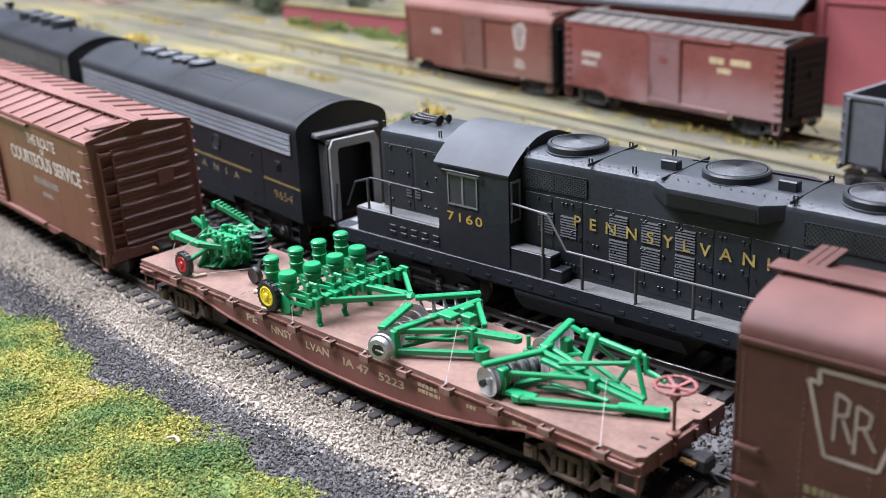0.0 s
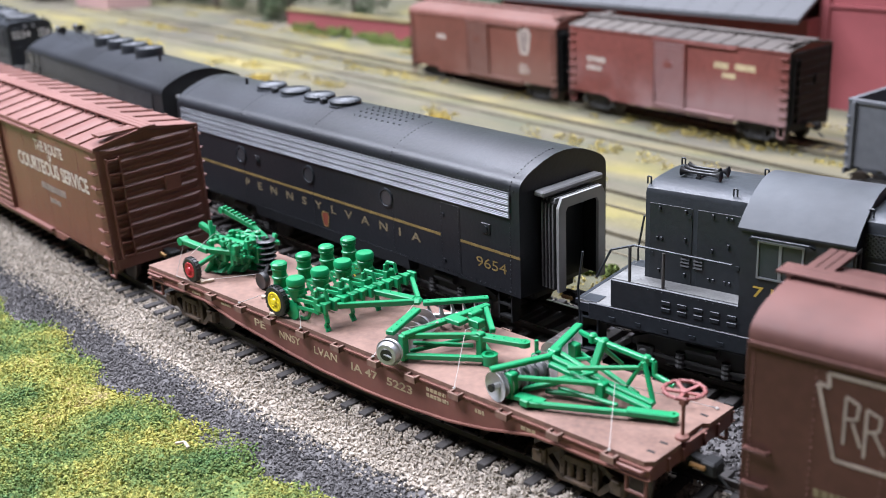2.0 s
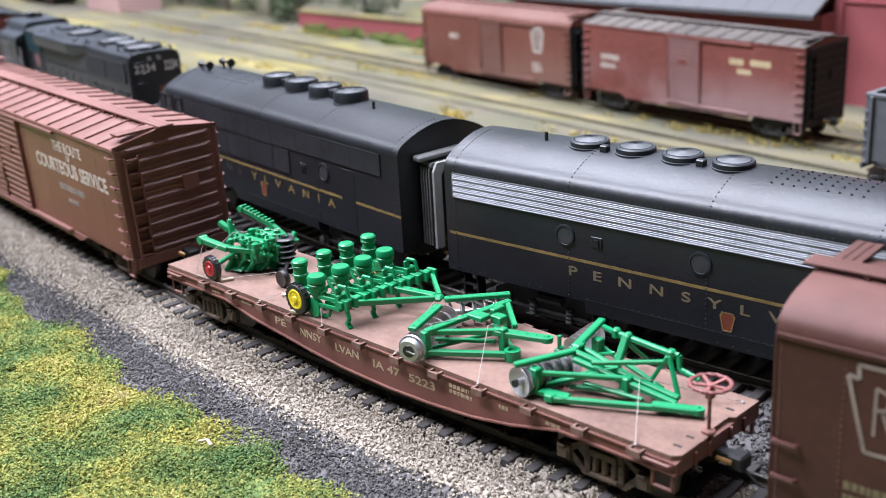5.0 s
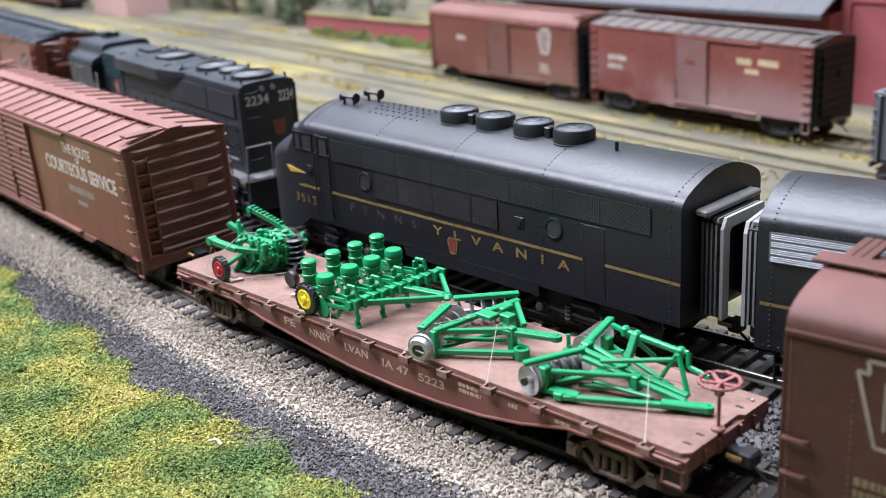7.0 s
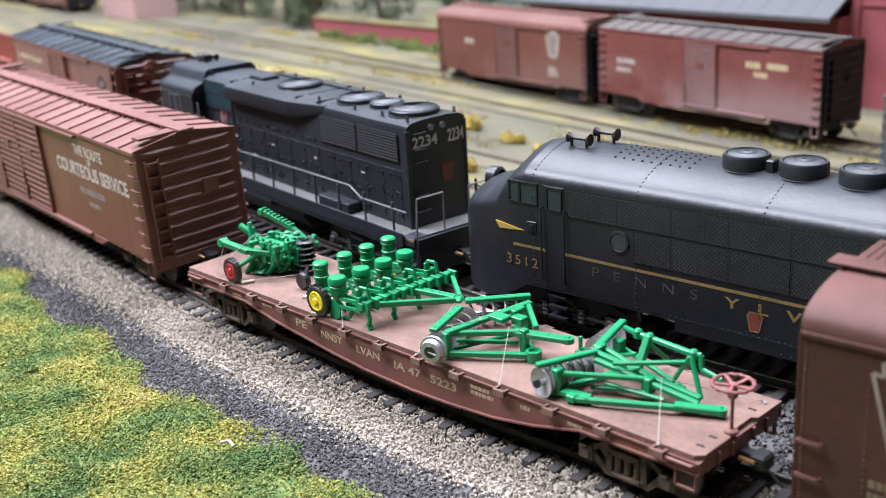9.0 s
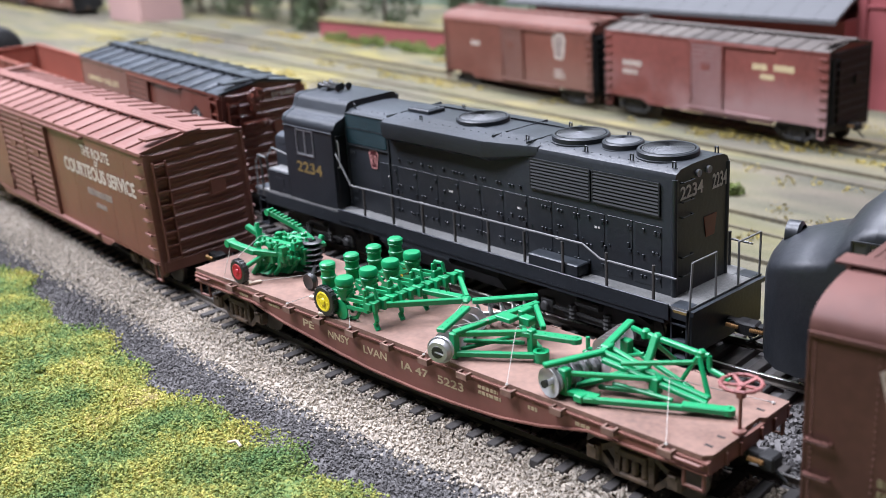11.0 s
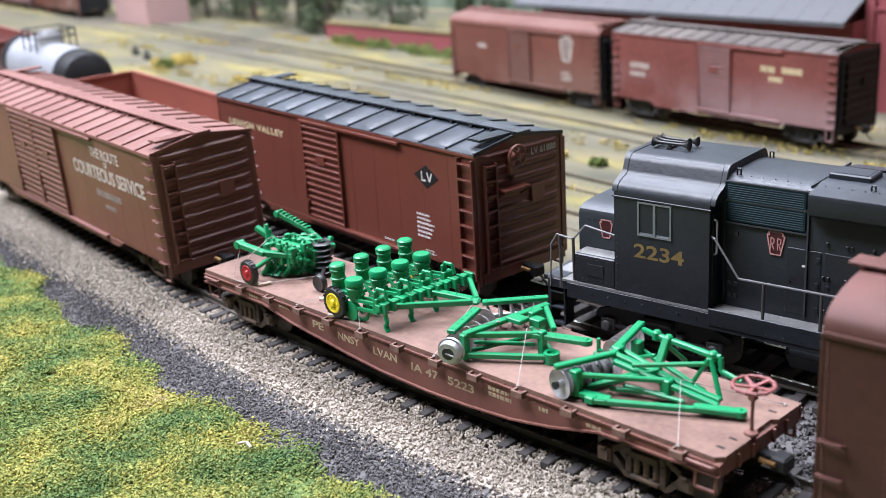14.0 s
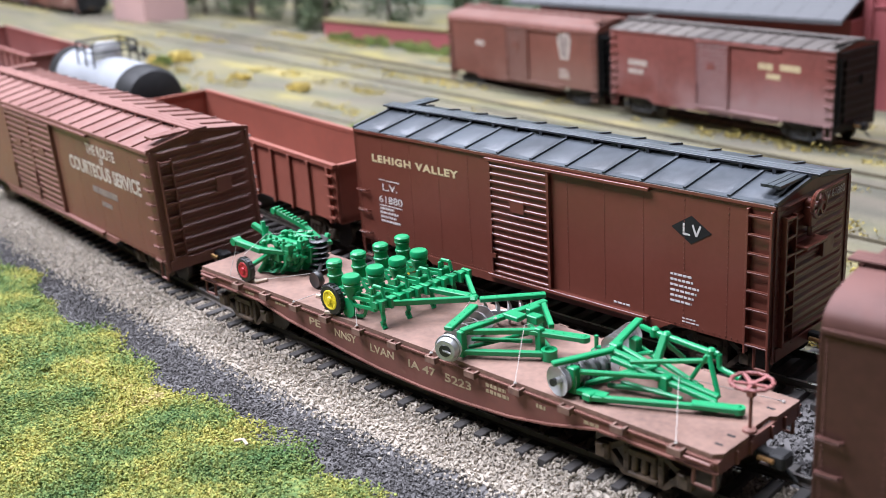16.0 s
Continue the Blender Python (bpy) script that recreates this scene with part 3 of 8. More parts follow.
for me in TRUCK:
    me = me.copy()
    me.materials[0] = M["dtruck"]
    SHADED_TRUCK.append(me)


def loco_truck_meshes(axles):
    fr = bmesh.new()
    xs = (-15.5, 15.5) if axles == 2 else (-19, 0, 19)
    e = xs[-1] + 4
    for y in (-12.6, 12.6):
        s = -1 if y < 0 else 1
        slab(fr, [(-e, 8.6), (-e + 5, 10.4), (e - 5, 10.4), (e, 8.6), (e, 6.8), (e - 7.5, 6.6), (e - 10, 3.4), (-e + 10, 3.4), (-e + 7.5, 6.6), (-e, 6.8)], y - 0.8, y + 0.8)
        for x in xs:
            box(fr, x - 2.3, x + 2.3, y - 1.9 * (s < 0), y + 1.9 * (s > 0), 3.4, 7.4, 0.4)
            lathe(fr, [(1.5, -2.4 * s), (1.2, -3.0 * s), (0.4, -3.1 * s)], (x, y, 5.4), "Y", 10)
        for x in (-6, 6):
            lathe(fr, [(1.25 if i % 2 else 1.0, 3.4 + i * 0.6) for i in range(8)], (x, y + s * 1.4, 0), "Z", 8)
        rod(fr, (-4, y + s * 1.7, 9.4), (4, y + s * 1.7, 9.4), 1.3)
        bar(fr, (-e + 2, y + s * 1.2, 5.5), (e - 2, y + s * 1.2, 5.2), 0.6, 0.8)
    box(fr, -e + 3, e - 3, -11, 11, 6.5, 12.5)
    return finish("side_frame", fr, "dtruck", 40)


LTRUCK = loco_truck_meshes(2)
SPIN = []


def truck(car, x, kind):
    t = new("truck", LTRUCK if kind == "loco" else TRUCK[0] if kind == "freight" else SHADED_TRUCK[0])
    t.parent = car
    t.matrix_basis = mm(x, 0, 0)
    if kind != "loco":
        for sx, sy in ((-2.4, 0), (0, 0), (2.4, 0), (-2.4, 24.8), (0, 24.8), (2.4, 24.8)):
            sp = new("spring", TRUCK[1] if kind == "freight" else SHADED_TRUCK[1])
            sp.parent = t
            sp.matrix_basis = mm(sx, sy, 0)
    for dx in ((-10.2, 10.2) if kind != "loco" else (-15.5, 15.5)):
        w = new("wheelset", WHEELS)
        w.parent = t
        w.matrix_basis = mm(dx, 0, 4.75)
        SPIN.append((w, dx))
    return t


def coupler(car, x, s):
    bm = bmesh.new()
    box(bm, min(x, x + s * 4), max(x, x + s * 4), -1.2, 1.2, 8.0, 10.2, 0.25)
    box(bm, min(x + s * 3.4, x + s * 7.0), max(x + s * 3.4, x + s * 7.0), -2.2, 1.8, 7.4, 10.8, 0.5)
    part("coupler", bm, "black", car)
    bm = bmesh.new()
    lathe(bm, [(0.62 if i % 2 else 0.42, i * 0.30) for i in range(13)], (x + s * 1.4 - (0 if s > 0 else 3.6), -2.6, 9.4), "X", 10)
    part("coupler_spring", bm, "copper", car, "small copper coupler spring")
    bm = bmesh.new()
    wire(bm, [(x, 2.5, 9), (x + s * 3, 3, 6.5), (x + s * 6.5, 2.6, 4.2), (x + s * 7.6, 2.4, 3.6)], 0.42)
    part("air_hose", bm, "black", car)


def fan(car, x, y, z, r, h=2.0, n=5, flat=False):
    """A roof fan: a low drum with a ringed grille."""
    bm = bmesh.new()
    lathe(bm, [(r, -0.6), (r, h * 0.8), (r - 0.35, h), (r - 0.9, h), (r - 1.1, h * 0.3), (0.4, h * 0.2)], (x, y, z), "Z", 32)
    lathe(bm, [(r + 0.5, -0.8), (r + 0.45, 0.15), (r + 0.1, 0.25)], (x, y, z), "Z", 32)
    drum = part("fan", bm, "locosat", car)
    bm = bmesh.new()
    top = lambda q: h * 0.95 + 0.5 * (1 - q / r)
    n *= 2
    for i in range(1, n):
        q = (r - 0.9) * i / n
        lathe(bm, [(q + 0.13, h * 0.4), (q + 0.17, top(q)), (q - 0.17, top(q) + 0.08), (q - 0.13, h * 0.4)], (x, y, z), "Z", 28)
    for k in range(8):
        a = k * math.pi / 4
        bar(bm, (x, y, z + h * 0.8 + 0.4), (x + (r - 0.6) * math.cos(a), y + (r - 0.6) * math.sin(a), z + h * 0.8), 0.3, 0.3)
    part("grille", bm, "fanring", drum)
    if flat:
        bm = bmesh.new()
        lathe(bm, [(r * 0.45, h * 0.9), (r * 0.45, h * 1.02), (r * 0.4, h * 1.06)], (x, y, z), "Z", 20)
        part("hub_plate", bm, "locosat", drum)


# ---- flatcar with its load ----
ZD = 14.5  # deck height above the rail


def flatcar():
    car = thing("flatcar", mm(0, 0, 0), "oxide-red fishbelly flatcar carrying green farm implements", "flatcar")
    bm = bmesh.new()
    plate(bm, [(-88, -15.1), (86.5, -15.1), (88, -13.6), (88, -4.5), (86.8, -3.5), (86.8, 5.0), (88, 6.0), (88, 15.1), (-88, 15.1)], ZD - 1.0, ZD)
    part("deck", bm, "deck", car, "dusty pinkish-brown flatcar deck")
    for y in (-14.9, 14.9):
        s = -1 if y < 0 else 1
        bm = bmesh.new()
        slab(bm, [(-88, 13.4), (88, 13.4), (88, 10.8), (59, 10.6), (46, 7.4), (34, 5.4), (20, 4.4), (7, 4.0), (-10, 4.4), (-22, 5.4), (-34, 6.8), (-47, 8.2), (-59, 10.6), (-88, 10.8)], y - 0.35, y + 0.35)
        side = part("side_sill", bm, "oxide", car, "riveted fishbelly side sill")
        bm = bmesh.new()
        bar(bm, (-88, y + s * 0.55, 13.1), (88, y + s * 0.55, 13.1), 0.5, 0.45)
        low = [(-88, 10.9), (-59, 10.7), (-47, 8.3), (-34, 6.9), (-22, 5.5), (-10, 4.5), (7, 4.1), (20, 4.5), (34, 5.5), (46, 7.5), (59, 10.7), (88, 10.9)]
        for a, b in zip(low, low[1:]):
            bar(bm, (a[0], y + s * 0.6, a[1]), (b[0], y + s * 0.6, b[1]), 0.9, 0.4)
        rivets(bm, line((-86, y + s * 0.38, 12.2), (86, y + s * 0.38, 12.2), 90), 0.18, (0, s, 0))
        part("sill_flange", bm, "oxide", side)
        for x in (-68.5, -55.5, -42.0, -29.3, -16.0, -2.6, 10.8, 23.6, 37.3, 51.4, 65.2, 79.0):
            bm = bmesh.new()
            for dx in (-1.35, 1.35):
                box(bm, x + dx - 0.3, x + dx + 0.3, min(y, y + s * 2.0), max(y, y + s * 2.0), 12.3, 13.9, 0.08)
            box(bm, x - 1.65, x + 1.65, min(y + s * 1.6, y + s * 2.15), max(y + s * 1.6, y + s * 2.15), 12.3, 13.9, 0.08)
            part("stake_pocket", bm, "deck", car)
    for x in (-87.6, 87.4):
        s = -1 if x < 0 else 1
        bm = bmesh.new()
        box(bm, x - 0.5, x + 0.5, -14.5, 14.5, 10.2, 13.4, 0.1)
        for y in (-9, -4, 4, 9):
            box(bm, min(x, x + s * 1.1), max(x, x + s * 1.1), y - 0.3, y + 0.3, 10.4, 13.2)
        part("end_sill", bm, "oxide", car)
        for y in (-13.2, 13.2):
            bm = bmesh.new()
            q = y + (-1.6 if y < 0 else 1.6)
            wire(bm, [(x - s * 5.2, q, 12.2), (x - s * 5.2, q, 6.6), (x - s * 0.6, q, 6.6), (x - s * 0.6, q, 12.2)], 0.42)
            part("stirrup_step", bm, "oxide", car)
        coupler(car, x, s)
    for y in (-16.2, 16.2):
        bm = bmesh.new()
        s = -1 if y < 0 else 1
        wire(bm, [(80.5, y - s * 0.8, 12.6), (80.5, y, 12.6), (86.8, y, 12.6), (86.8, y - s * 0.8, 12.6)], 0.4)
        part("grab_iron", bm, "oxide", car)
        bm = bmesh.new()
        wire(bm, [(-86.8, y - s * 0.8, 12.6), (-86.8, y, 12.6), (-80.5, y, 12.6), (-80.5, y - s * 0.8, 12.6)], 0.4)
        part("grab_iron", bm, "oxide", car)
    bm = bmesh.new()
    for y in (-11.0, -6.6, 8.2, 12.4):
        box(bm, 84.4, 86.2, y - 0.35, y + 0.35, ZD - 0.3, ZD + 0.03)
    part("deck_slot", bm, "black", car, "dark slots at the deck's end")
    bm = bmesh.new()
    box(bm, -80, 80, -4, 4, 8.2, 12.8)
    box(bm, -86, 86, -2.4, 2.4, 8.0, 12.0)
    box(bm, -46, 46, -3, 3, 4.6, 9.0)
    for x in range(-75, 80, 15):
        box(bm, x - 0.5, x + 0.5, -14.4, 14.4, 9.8, 13.0)
    part("centre_sill", bm, "black", car)
    # brake staff and wheel
    bm = bmesh.new()
    rod(bm, (87.0, -2.7, ZD - 3), (87.0, -2.5, ZD + 9.6), 0.38)
    lathe(bm, [(1.5, 0), (1.4, 0.5), (0.6, 0.8)], (87.0, -2.7, ZD), "Z", 14)
    box(bm, 86.2, 87.8, -3.3, -1.7, ZD + 7.4, ZD + 9.6, 0.2)
    staff = part("brake_staff", bm, "oxide", car)
    bm = bmesh.new()
    n = 28
    ring = []
    for i in range(n):
        a = 2 * math.pi * i / n
        r = 4.05 + 0.14 * math.cos(a * 14)
        ring.append((87.0 + r * math.cos(a), -2.5 + r * math.sin(a), ZD + 10.6))
    wire(bm, ring + ring[:1], 0.42)
    for k in range(5):
        a = 2 * math.pi * k / 5
        bar(bm, (87.0, -2.5, ZD + 10.1), (87.0 + 4 * math.cos(a), -2.5 + 4 * math.sin(a), ZD + 10.6), 0.75, 0.4)
    lathe(bm, [(1.0, 9.5), (0.9, 10.6), (0.3, 10.8)], (87.0, -2.5, ZD), "Z", 12)
    part("brake_wheel", bm, "pink", staff, "pale red brake wheel")
    # lettering
    yl = -15.29
    for tx, x, z, w in (("PE", -35.0, 10.2, 4.6), ("NNSY", -22.6, 9.6, 8.6), ("LVAN", -8.4, 9.2, 8.8), ("IA 47", 5.8, 8.9, 9.4), ("5223", 18.2, 8.9, 8.6)):
        words("lettering", tx, 2.1, "oldcream", car, (x, yl, z), "cream painted lettering", w, 0.05)
    stencil(car, "oldcream", "small worn stencils", (27.2, 11.6, yl, 2, 8.0, 0.85, 0.6, 3), (42.3, 11.2, yl, 1, 3.4, 0.9, 0.6, 4), (55.5, 11.6, yl, 1, 4.4, 0.8, 0.6, 5),
            (-52.0, 12.2, yl, 1, 5.0, 0.7, 0.6, 6), (-66.0, 12.0, yl, 1, 5.0, 0.7, 0.6, 7))
    truck(car, -70.5, "freight")
    truck(car, 69, "freight")
    return car


def D(x, y, z):
    return (x, y, ZD + z)


def tyre_wheel(parent, at, r, w, hub, axis="Y"):
    bm = bmesh.new()
    lathe(bm, [(r * 0.62, -w * 0.5), (r * 0.9, -w * 0.5), (r, -w * 0.3), (r, w * 0.3), (r * 0.9, w * 0.5), (r * 0.62, w * 0.5)], at, axis, 28)
    for k in range(22):
        a = 2 * math.pi * k / 22
        c = Vector(at) + Vector((r * math.cos(a), 0, r * math.sin(a)))
        bar(bm, c + Vector((0, -w * 0.42, 0)), c + Vector((0, w * 0.42, 0)), 0.22, 0.3)
    t = part("tyre", bm, "tyre", parent, "ribbed black tyre")
    bm = bmesh.new()
    lathe(bm, [(r * 0.64, -w * 0.54), (r * 0.68, -w * 0.4), (r * 0.68, w * 0.4), (r * 0.64, w * 0.56), (r * 0.56, w * 0.6), (r * 0.5, w * 0.52), (r * 0.26, w * 0.52), (r * 0.2, w * 0.75), (r * 0.08, w * 0.8)], at, axis, 24)
    for k in range(6):
        a = math.pi * k / 3
        c = Vector(at) + Vector((r * 0.38 * math.cos(a), -w * 0.42, r * 0.38 * math.sin(a)))
        rod(bm, c - Vector((0, 0.35, 0)), c + Vector((0, 0.3, 0)), r * 0.07, None, 6)
    part("wheel_hub", bm, hub, t)


def disc(bm, at, r, d=(0, 1, 0)):
    """A dished disc blade."""
    d = Vector(d).normalized()
    m = Matrix.Translation(at) @ d.to_track_quat("Z", "Y").to_matrix().to_4x4()
    prof = [(r, 0.0), (r * 0.8, 0.45), (r * 0.4, 0.85), (r * 0.12, 0.95), (r * 0.12, 1.15), (r * 0.42, 1.05), (r * 0.82, 0.62), (r, 0.12)]
    rings = [[bm.verts.new(m @ Vector((q * math.cos(2 * math.pi * i / 20), q * math.sin(2 * math.pi * i / 20), h))) for i in range(20)] for q, h in prof]
    for a, b in zip(rings, rings[1:] + rings[:1]):
        for i in range(20):
            bm.faces.new((a[i], a[(i + 1) % 20], b[(i + 1) % 20], b[i]))
    return bm


def bolts(bm, pts, r=0.22):
    rivets(bm, pts, r, (0, 0, 1))


def planter():
    t = thing("corn_planter", mm(0, 0, 0), "green four-row corn planter with yellow wheels tied on the flatcar deck", "planter")
    ys = (-12.4, -4.3, 3.5, 11.3)
    for i, y in enumerate(ys):
        bm = bmesh.new()
        prof = [(1.7, 7.2), (1.8, 7.4), (1.8, 9.6), (2.08, 9.8), (2.08, 10.2), (1.8, 10.4), (1.8, 12.0), (2.08, 12.2), (2.08, 12.5), (1.88, 12.7), (2.08, 12.9), (2.12, 13.6), (1.7, 14.0), (0.5, 14.15)]
        lathe(bm, [(r, z) for r, z in prof], (-28.0, y, ZD), "Z", 20)
        part("tall_hopper", bm, "green", t)
        bm = bmesh.new()
        prof = [(1.2, 5.2), (2.05, 7.4), (2.15, 8.4), (2.38, 8.6), (2.38, 9.1), (2.15, 9.3), (2.15, 9.6), (2.45, 9.8), (2.45, 10.9), (2.15, 11.35), (0.6, 11.5)]
        lathe(bm, prof, (-21.4, y - 0.2, ZD), "Z", 20)
        part("seed_hopper", bm, "green", t)
        bm = bmesh.new()
        box(bm, -30.2, -19.0, y - 0.9, y + 0.9, ZD + 6.2, ZD + 7.4, 0.15)
        for s in (-1.1, 1.1):
            bar(bm, D(-26.0, y + s, 6.4), D(-20.5, y + s, 1.6), 0.5, 0.9)
            bar(bm, D(-20.0, y + s, 6.0), D(-12.0, y + s, 6.8), 0.55, 0.8)
            bar(bm, D(-20.0, y + s, 3.9), D(-12.2, y + s, 4.6), 0.55, 0.8)
        wire(bm, [D(-17.2, y, 5.5), D(-16.6, y, 3.0), D(-17.6, y, 1.2), D(-19.6, y, 0.45), D(-21.8, y, 0.6)], 0.5)
        lathe(bm, [(2.6, -0.3), (2.6, 0.3)], (-22.2, y - 1.2, ZD + 2.6), "Y", 18)
        box(bm, -13.2, -11.4, y - 1.6, y + 1.6, ZD + 4.0, ZD + 8.4, 0.2)
        box(bm, -13.0, -12.2, y - 1.5, y - 0.7, ZD + 8.0, ZD + 10.2, 0.15)
        wire(bm, [D(-12.8, y, 8.2), D(-12.9, y, 10.4), D(-10.2, y + 0.2, 10.4), D(-9.6, y + 0.2, 8.0)], 0.5)
        part("row_unit", bm, "green", t)
    bm = bmesh.new()
    bar(bm, D(-11.2, -14.2, 6.0), D(-9.2, 17.2, 6.0), 2.0, 2.0, 0.2)
    for k in range(11):
        y = -13.2 + k * 2.9
        box(bm, -12.0 + k * 0.2, -8.9 + k * 0.2, y - 0.45, y + 0.45, ZD + 4.7, ZD + 7.4, 0.1)
    part("toolbar", bm, "green", t)
    for y in (-13.0, -4.6, 4.0, 12.0):
        bm = bmesh.new()
        wire(bm, [D(-9.8, y, 6.2), D(-9.6, y, 4.0), D(-9.2, y, 2.4), D(-9.9, y, 1.2), D(-9.1, y, 0.1)], 0.6)
        bar(bm, D(-9.9, y, 1.9), D(-9.0, y, 0.0), 1.3, 0.5)
        part("tine", bm, "green", t)
    bm = bmesh.new()
    bar(bm, D(-9.8, -9.5, 5.6), D(2.0, 6.0, 4.6), 1.3, 1.4, 0.15)
    bar(bm, D(-9.6, 3.2, 5.6), D(1.0, 7.2, 4.6), 2.2, 1.3, 0.15)
    bar(bm, D(-8.8, 16.0, 5.6), D(1.6, 8.2, 4.6), 1.2, 1.4, 0.15)
    bar(bm, D(-0.8, 5.6, 4.4), D(3.0, 8.0, 4.4), 3.4, 1.3, 0.5)
    bolts(bm, [D(-0.2, 6.2, 5.1), D(0.8, 7.0, 5.1), D(-5, 4.8, 6.0), D(-3, 5.6, 5.9)])
    lathe(bm, [(0.75, 5.0), (0.55, 5.14), (0.2, 5.14)], (2.2, 7.4, ZD), "Z", 12)
    part("tongue", bm, "green", t)
    for y in (-14.6, 14.4):
        tyre_wheel(t, D(-27.2, y, 4.15), 4.15, 1.9, "yellowhub")
    bm = bmesh.new()
    rod(bm, D(-27.2, -14, 4.15), D(-27.2, 14, 4.15), 0.5)
    for y in (-10, 10):
        bar(bm, D(-27.2, y, 4.15), D(-21, y, 6.5), 0.8, 0.9)
    part("axle", bm, "green", t)
    return t


def front_harrow():
    t = thing("disc_harrow", mm(0, 0, 0), "green disc harrow with silver blades and a holed hitch plate", "disc harrow", "disc harrows on the flatcar")
    bm = bmesh.new()
    a, b = Vector(D(17.2, -17.0, 3.4)), Vector(D(11.0, 1.0, 3.4))
    rod(bm, a, b, 0.7)
    g = part("disc_gang", bm, "silver", t, "silver disc axle")
    for k in range(6):
        part("disc_blade", disc(bmesh.new(), a.lerp(b, k / 5), 3.3, b - a), "silver", g)
    d = (b - a).normalized()
    part("end_drum", rod(bmesh.new(), a - d * 1.4, a + d * 1.0, 2.5, 3.2, 22), "silver", g)
    part("bearing_cap", rod(bmesh.new(), a - d * 1.55, a - d * 1.3, 1.45, 1.6, 14), "tyre", g)
    part("cotter", bar(bmesh.new(), a - d * 1.6 + Vector((-2.2, 0, 0.15)), a - d * 1.6 + Vector((2.0, 0, -0.1)), 0.3, 0.3), "silver", g)
    for k in range(1, 5):
        m = a.lerp(b, k / 5 + 0.1)
        part("spool", rod(bmesh.new(), m - d * 0.9, m + d * 0.9, 2.6, 1.9, 16), "silver", g)
    bm = bmesh.new()
    a, b = Vector(D(9.0, 4.0, 3.2)), Vector(D(19.0, 14.6, 3.2))
    rod(bm, a, b, 0.7)
    g = part("disc_gang", bm, "silver", t, "silver disc axle")
    for k in range(6):
        part("disc_blade", disc(bmesh.new(), a.lerp(b, k / 5), 2.9, b - a), "silver", g)

    def beam(name, p, q, w, h, holes=True):
        bm = bmesh.new()
        bar(bm, p, q, w, h, 0.18)
        if holes:
            p, q = Vector(p), Vector(q)
            bolts(bm, [p.lerp(q, f) + Vector((0, 0, h / 2)) for f in (0.08, 0.26, 0.44, 0.62, 0.8, 0.94)])
        part(name, bm, "green", t)

    beam("gang_beam", D(15.4, -14.8, 7.0), D(10.4, -0.8, 7.0), 2.2, 1.1)
    beam("gang_beam", D(8.6, 3.0, 7.0), D(19.4, 15.2, 7.0), 2.0, 1.1)
    beam("cross_beam", D(18.2, -13.2, 6.6), D(21.6, 12.6, 6.6), 1.9, 1.1)
    beam("draft_beam", D(17.6, -11.6, 5.8), D(31.0, -0.6, 5.8), 1.2, 1.3, False)
    beam("side_beam", D(21.8, 11.4, 6.4), D(31.6, 3.0, 5.8), 1.3, 1.2, False)
    beam("hitch_bar", D(28.6, -1.6, 5.6), D(40.6, 4.0, 4.8), 2.6, 1.2)
    bm = bmesh.new()
    lathe(bm, [(1.4, -0.6), (1.4, 0.6), (0.75, 0.6), (0.75, 0.4)], D(40.4, 3.9, 4.8), "Z", 18)
    part("hitch_eye", bm, "green", t)
    beam("lower_beam", D(18.0, -13.6, 1.6), D(34.6, -2.4, 1.6), 1.3, 1.3, False)
    beam("lower_beam", D(20.0, 8.0, 1.8), D(34.6, -0.6, 1.6), 1.1, 1.1, False)
    beam("brace", D(18.4, -11.4, 2.0), D(26.0, 5.0, 2.6), 0.9, 0.9, False)
    beam("brace", D(17.4, -9.4, 3.2), D(29.6, -1.6, 3.2), 0.9, 0.9, False)
    for x, y in ((18.2, -13.2), (31.2, -0.8), (21.4, 11.6)):
        part("post", box(bmesh.new(), x - 0.9, x + 0.9, y - 0.9, y + 0.9, ZD + 0.4, ZD + 6.8, 0.2), "green", t)
    part("socket", lathe(bmesh.new(), [(1.9, 0.1), (1.9, 2.6), (1.1, 2.6), (1.0, 2.0)], D(34.6, -1.6, 0), "Z", 18), "green", t)
    part("bracket", box(bmesh.new(), 19.8, 24.8, -1.2, 2.2, ZD + 6.4, ZD + 7.6, 0.2), "green", t)
    part("bracket", box(bmesh.new(), 24.0, 27.4, 2.6, 5.2, ZD + 5.0, ZD + 7.0, 0.2), "green", t)
    part("bracket", box(bmesh.new(), 22.6, 24.2, 4.0, 8.0, ZD + 6.2, ZD + 7.8, 0.2), "green", t)
    return t


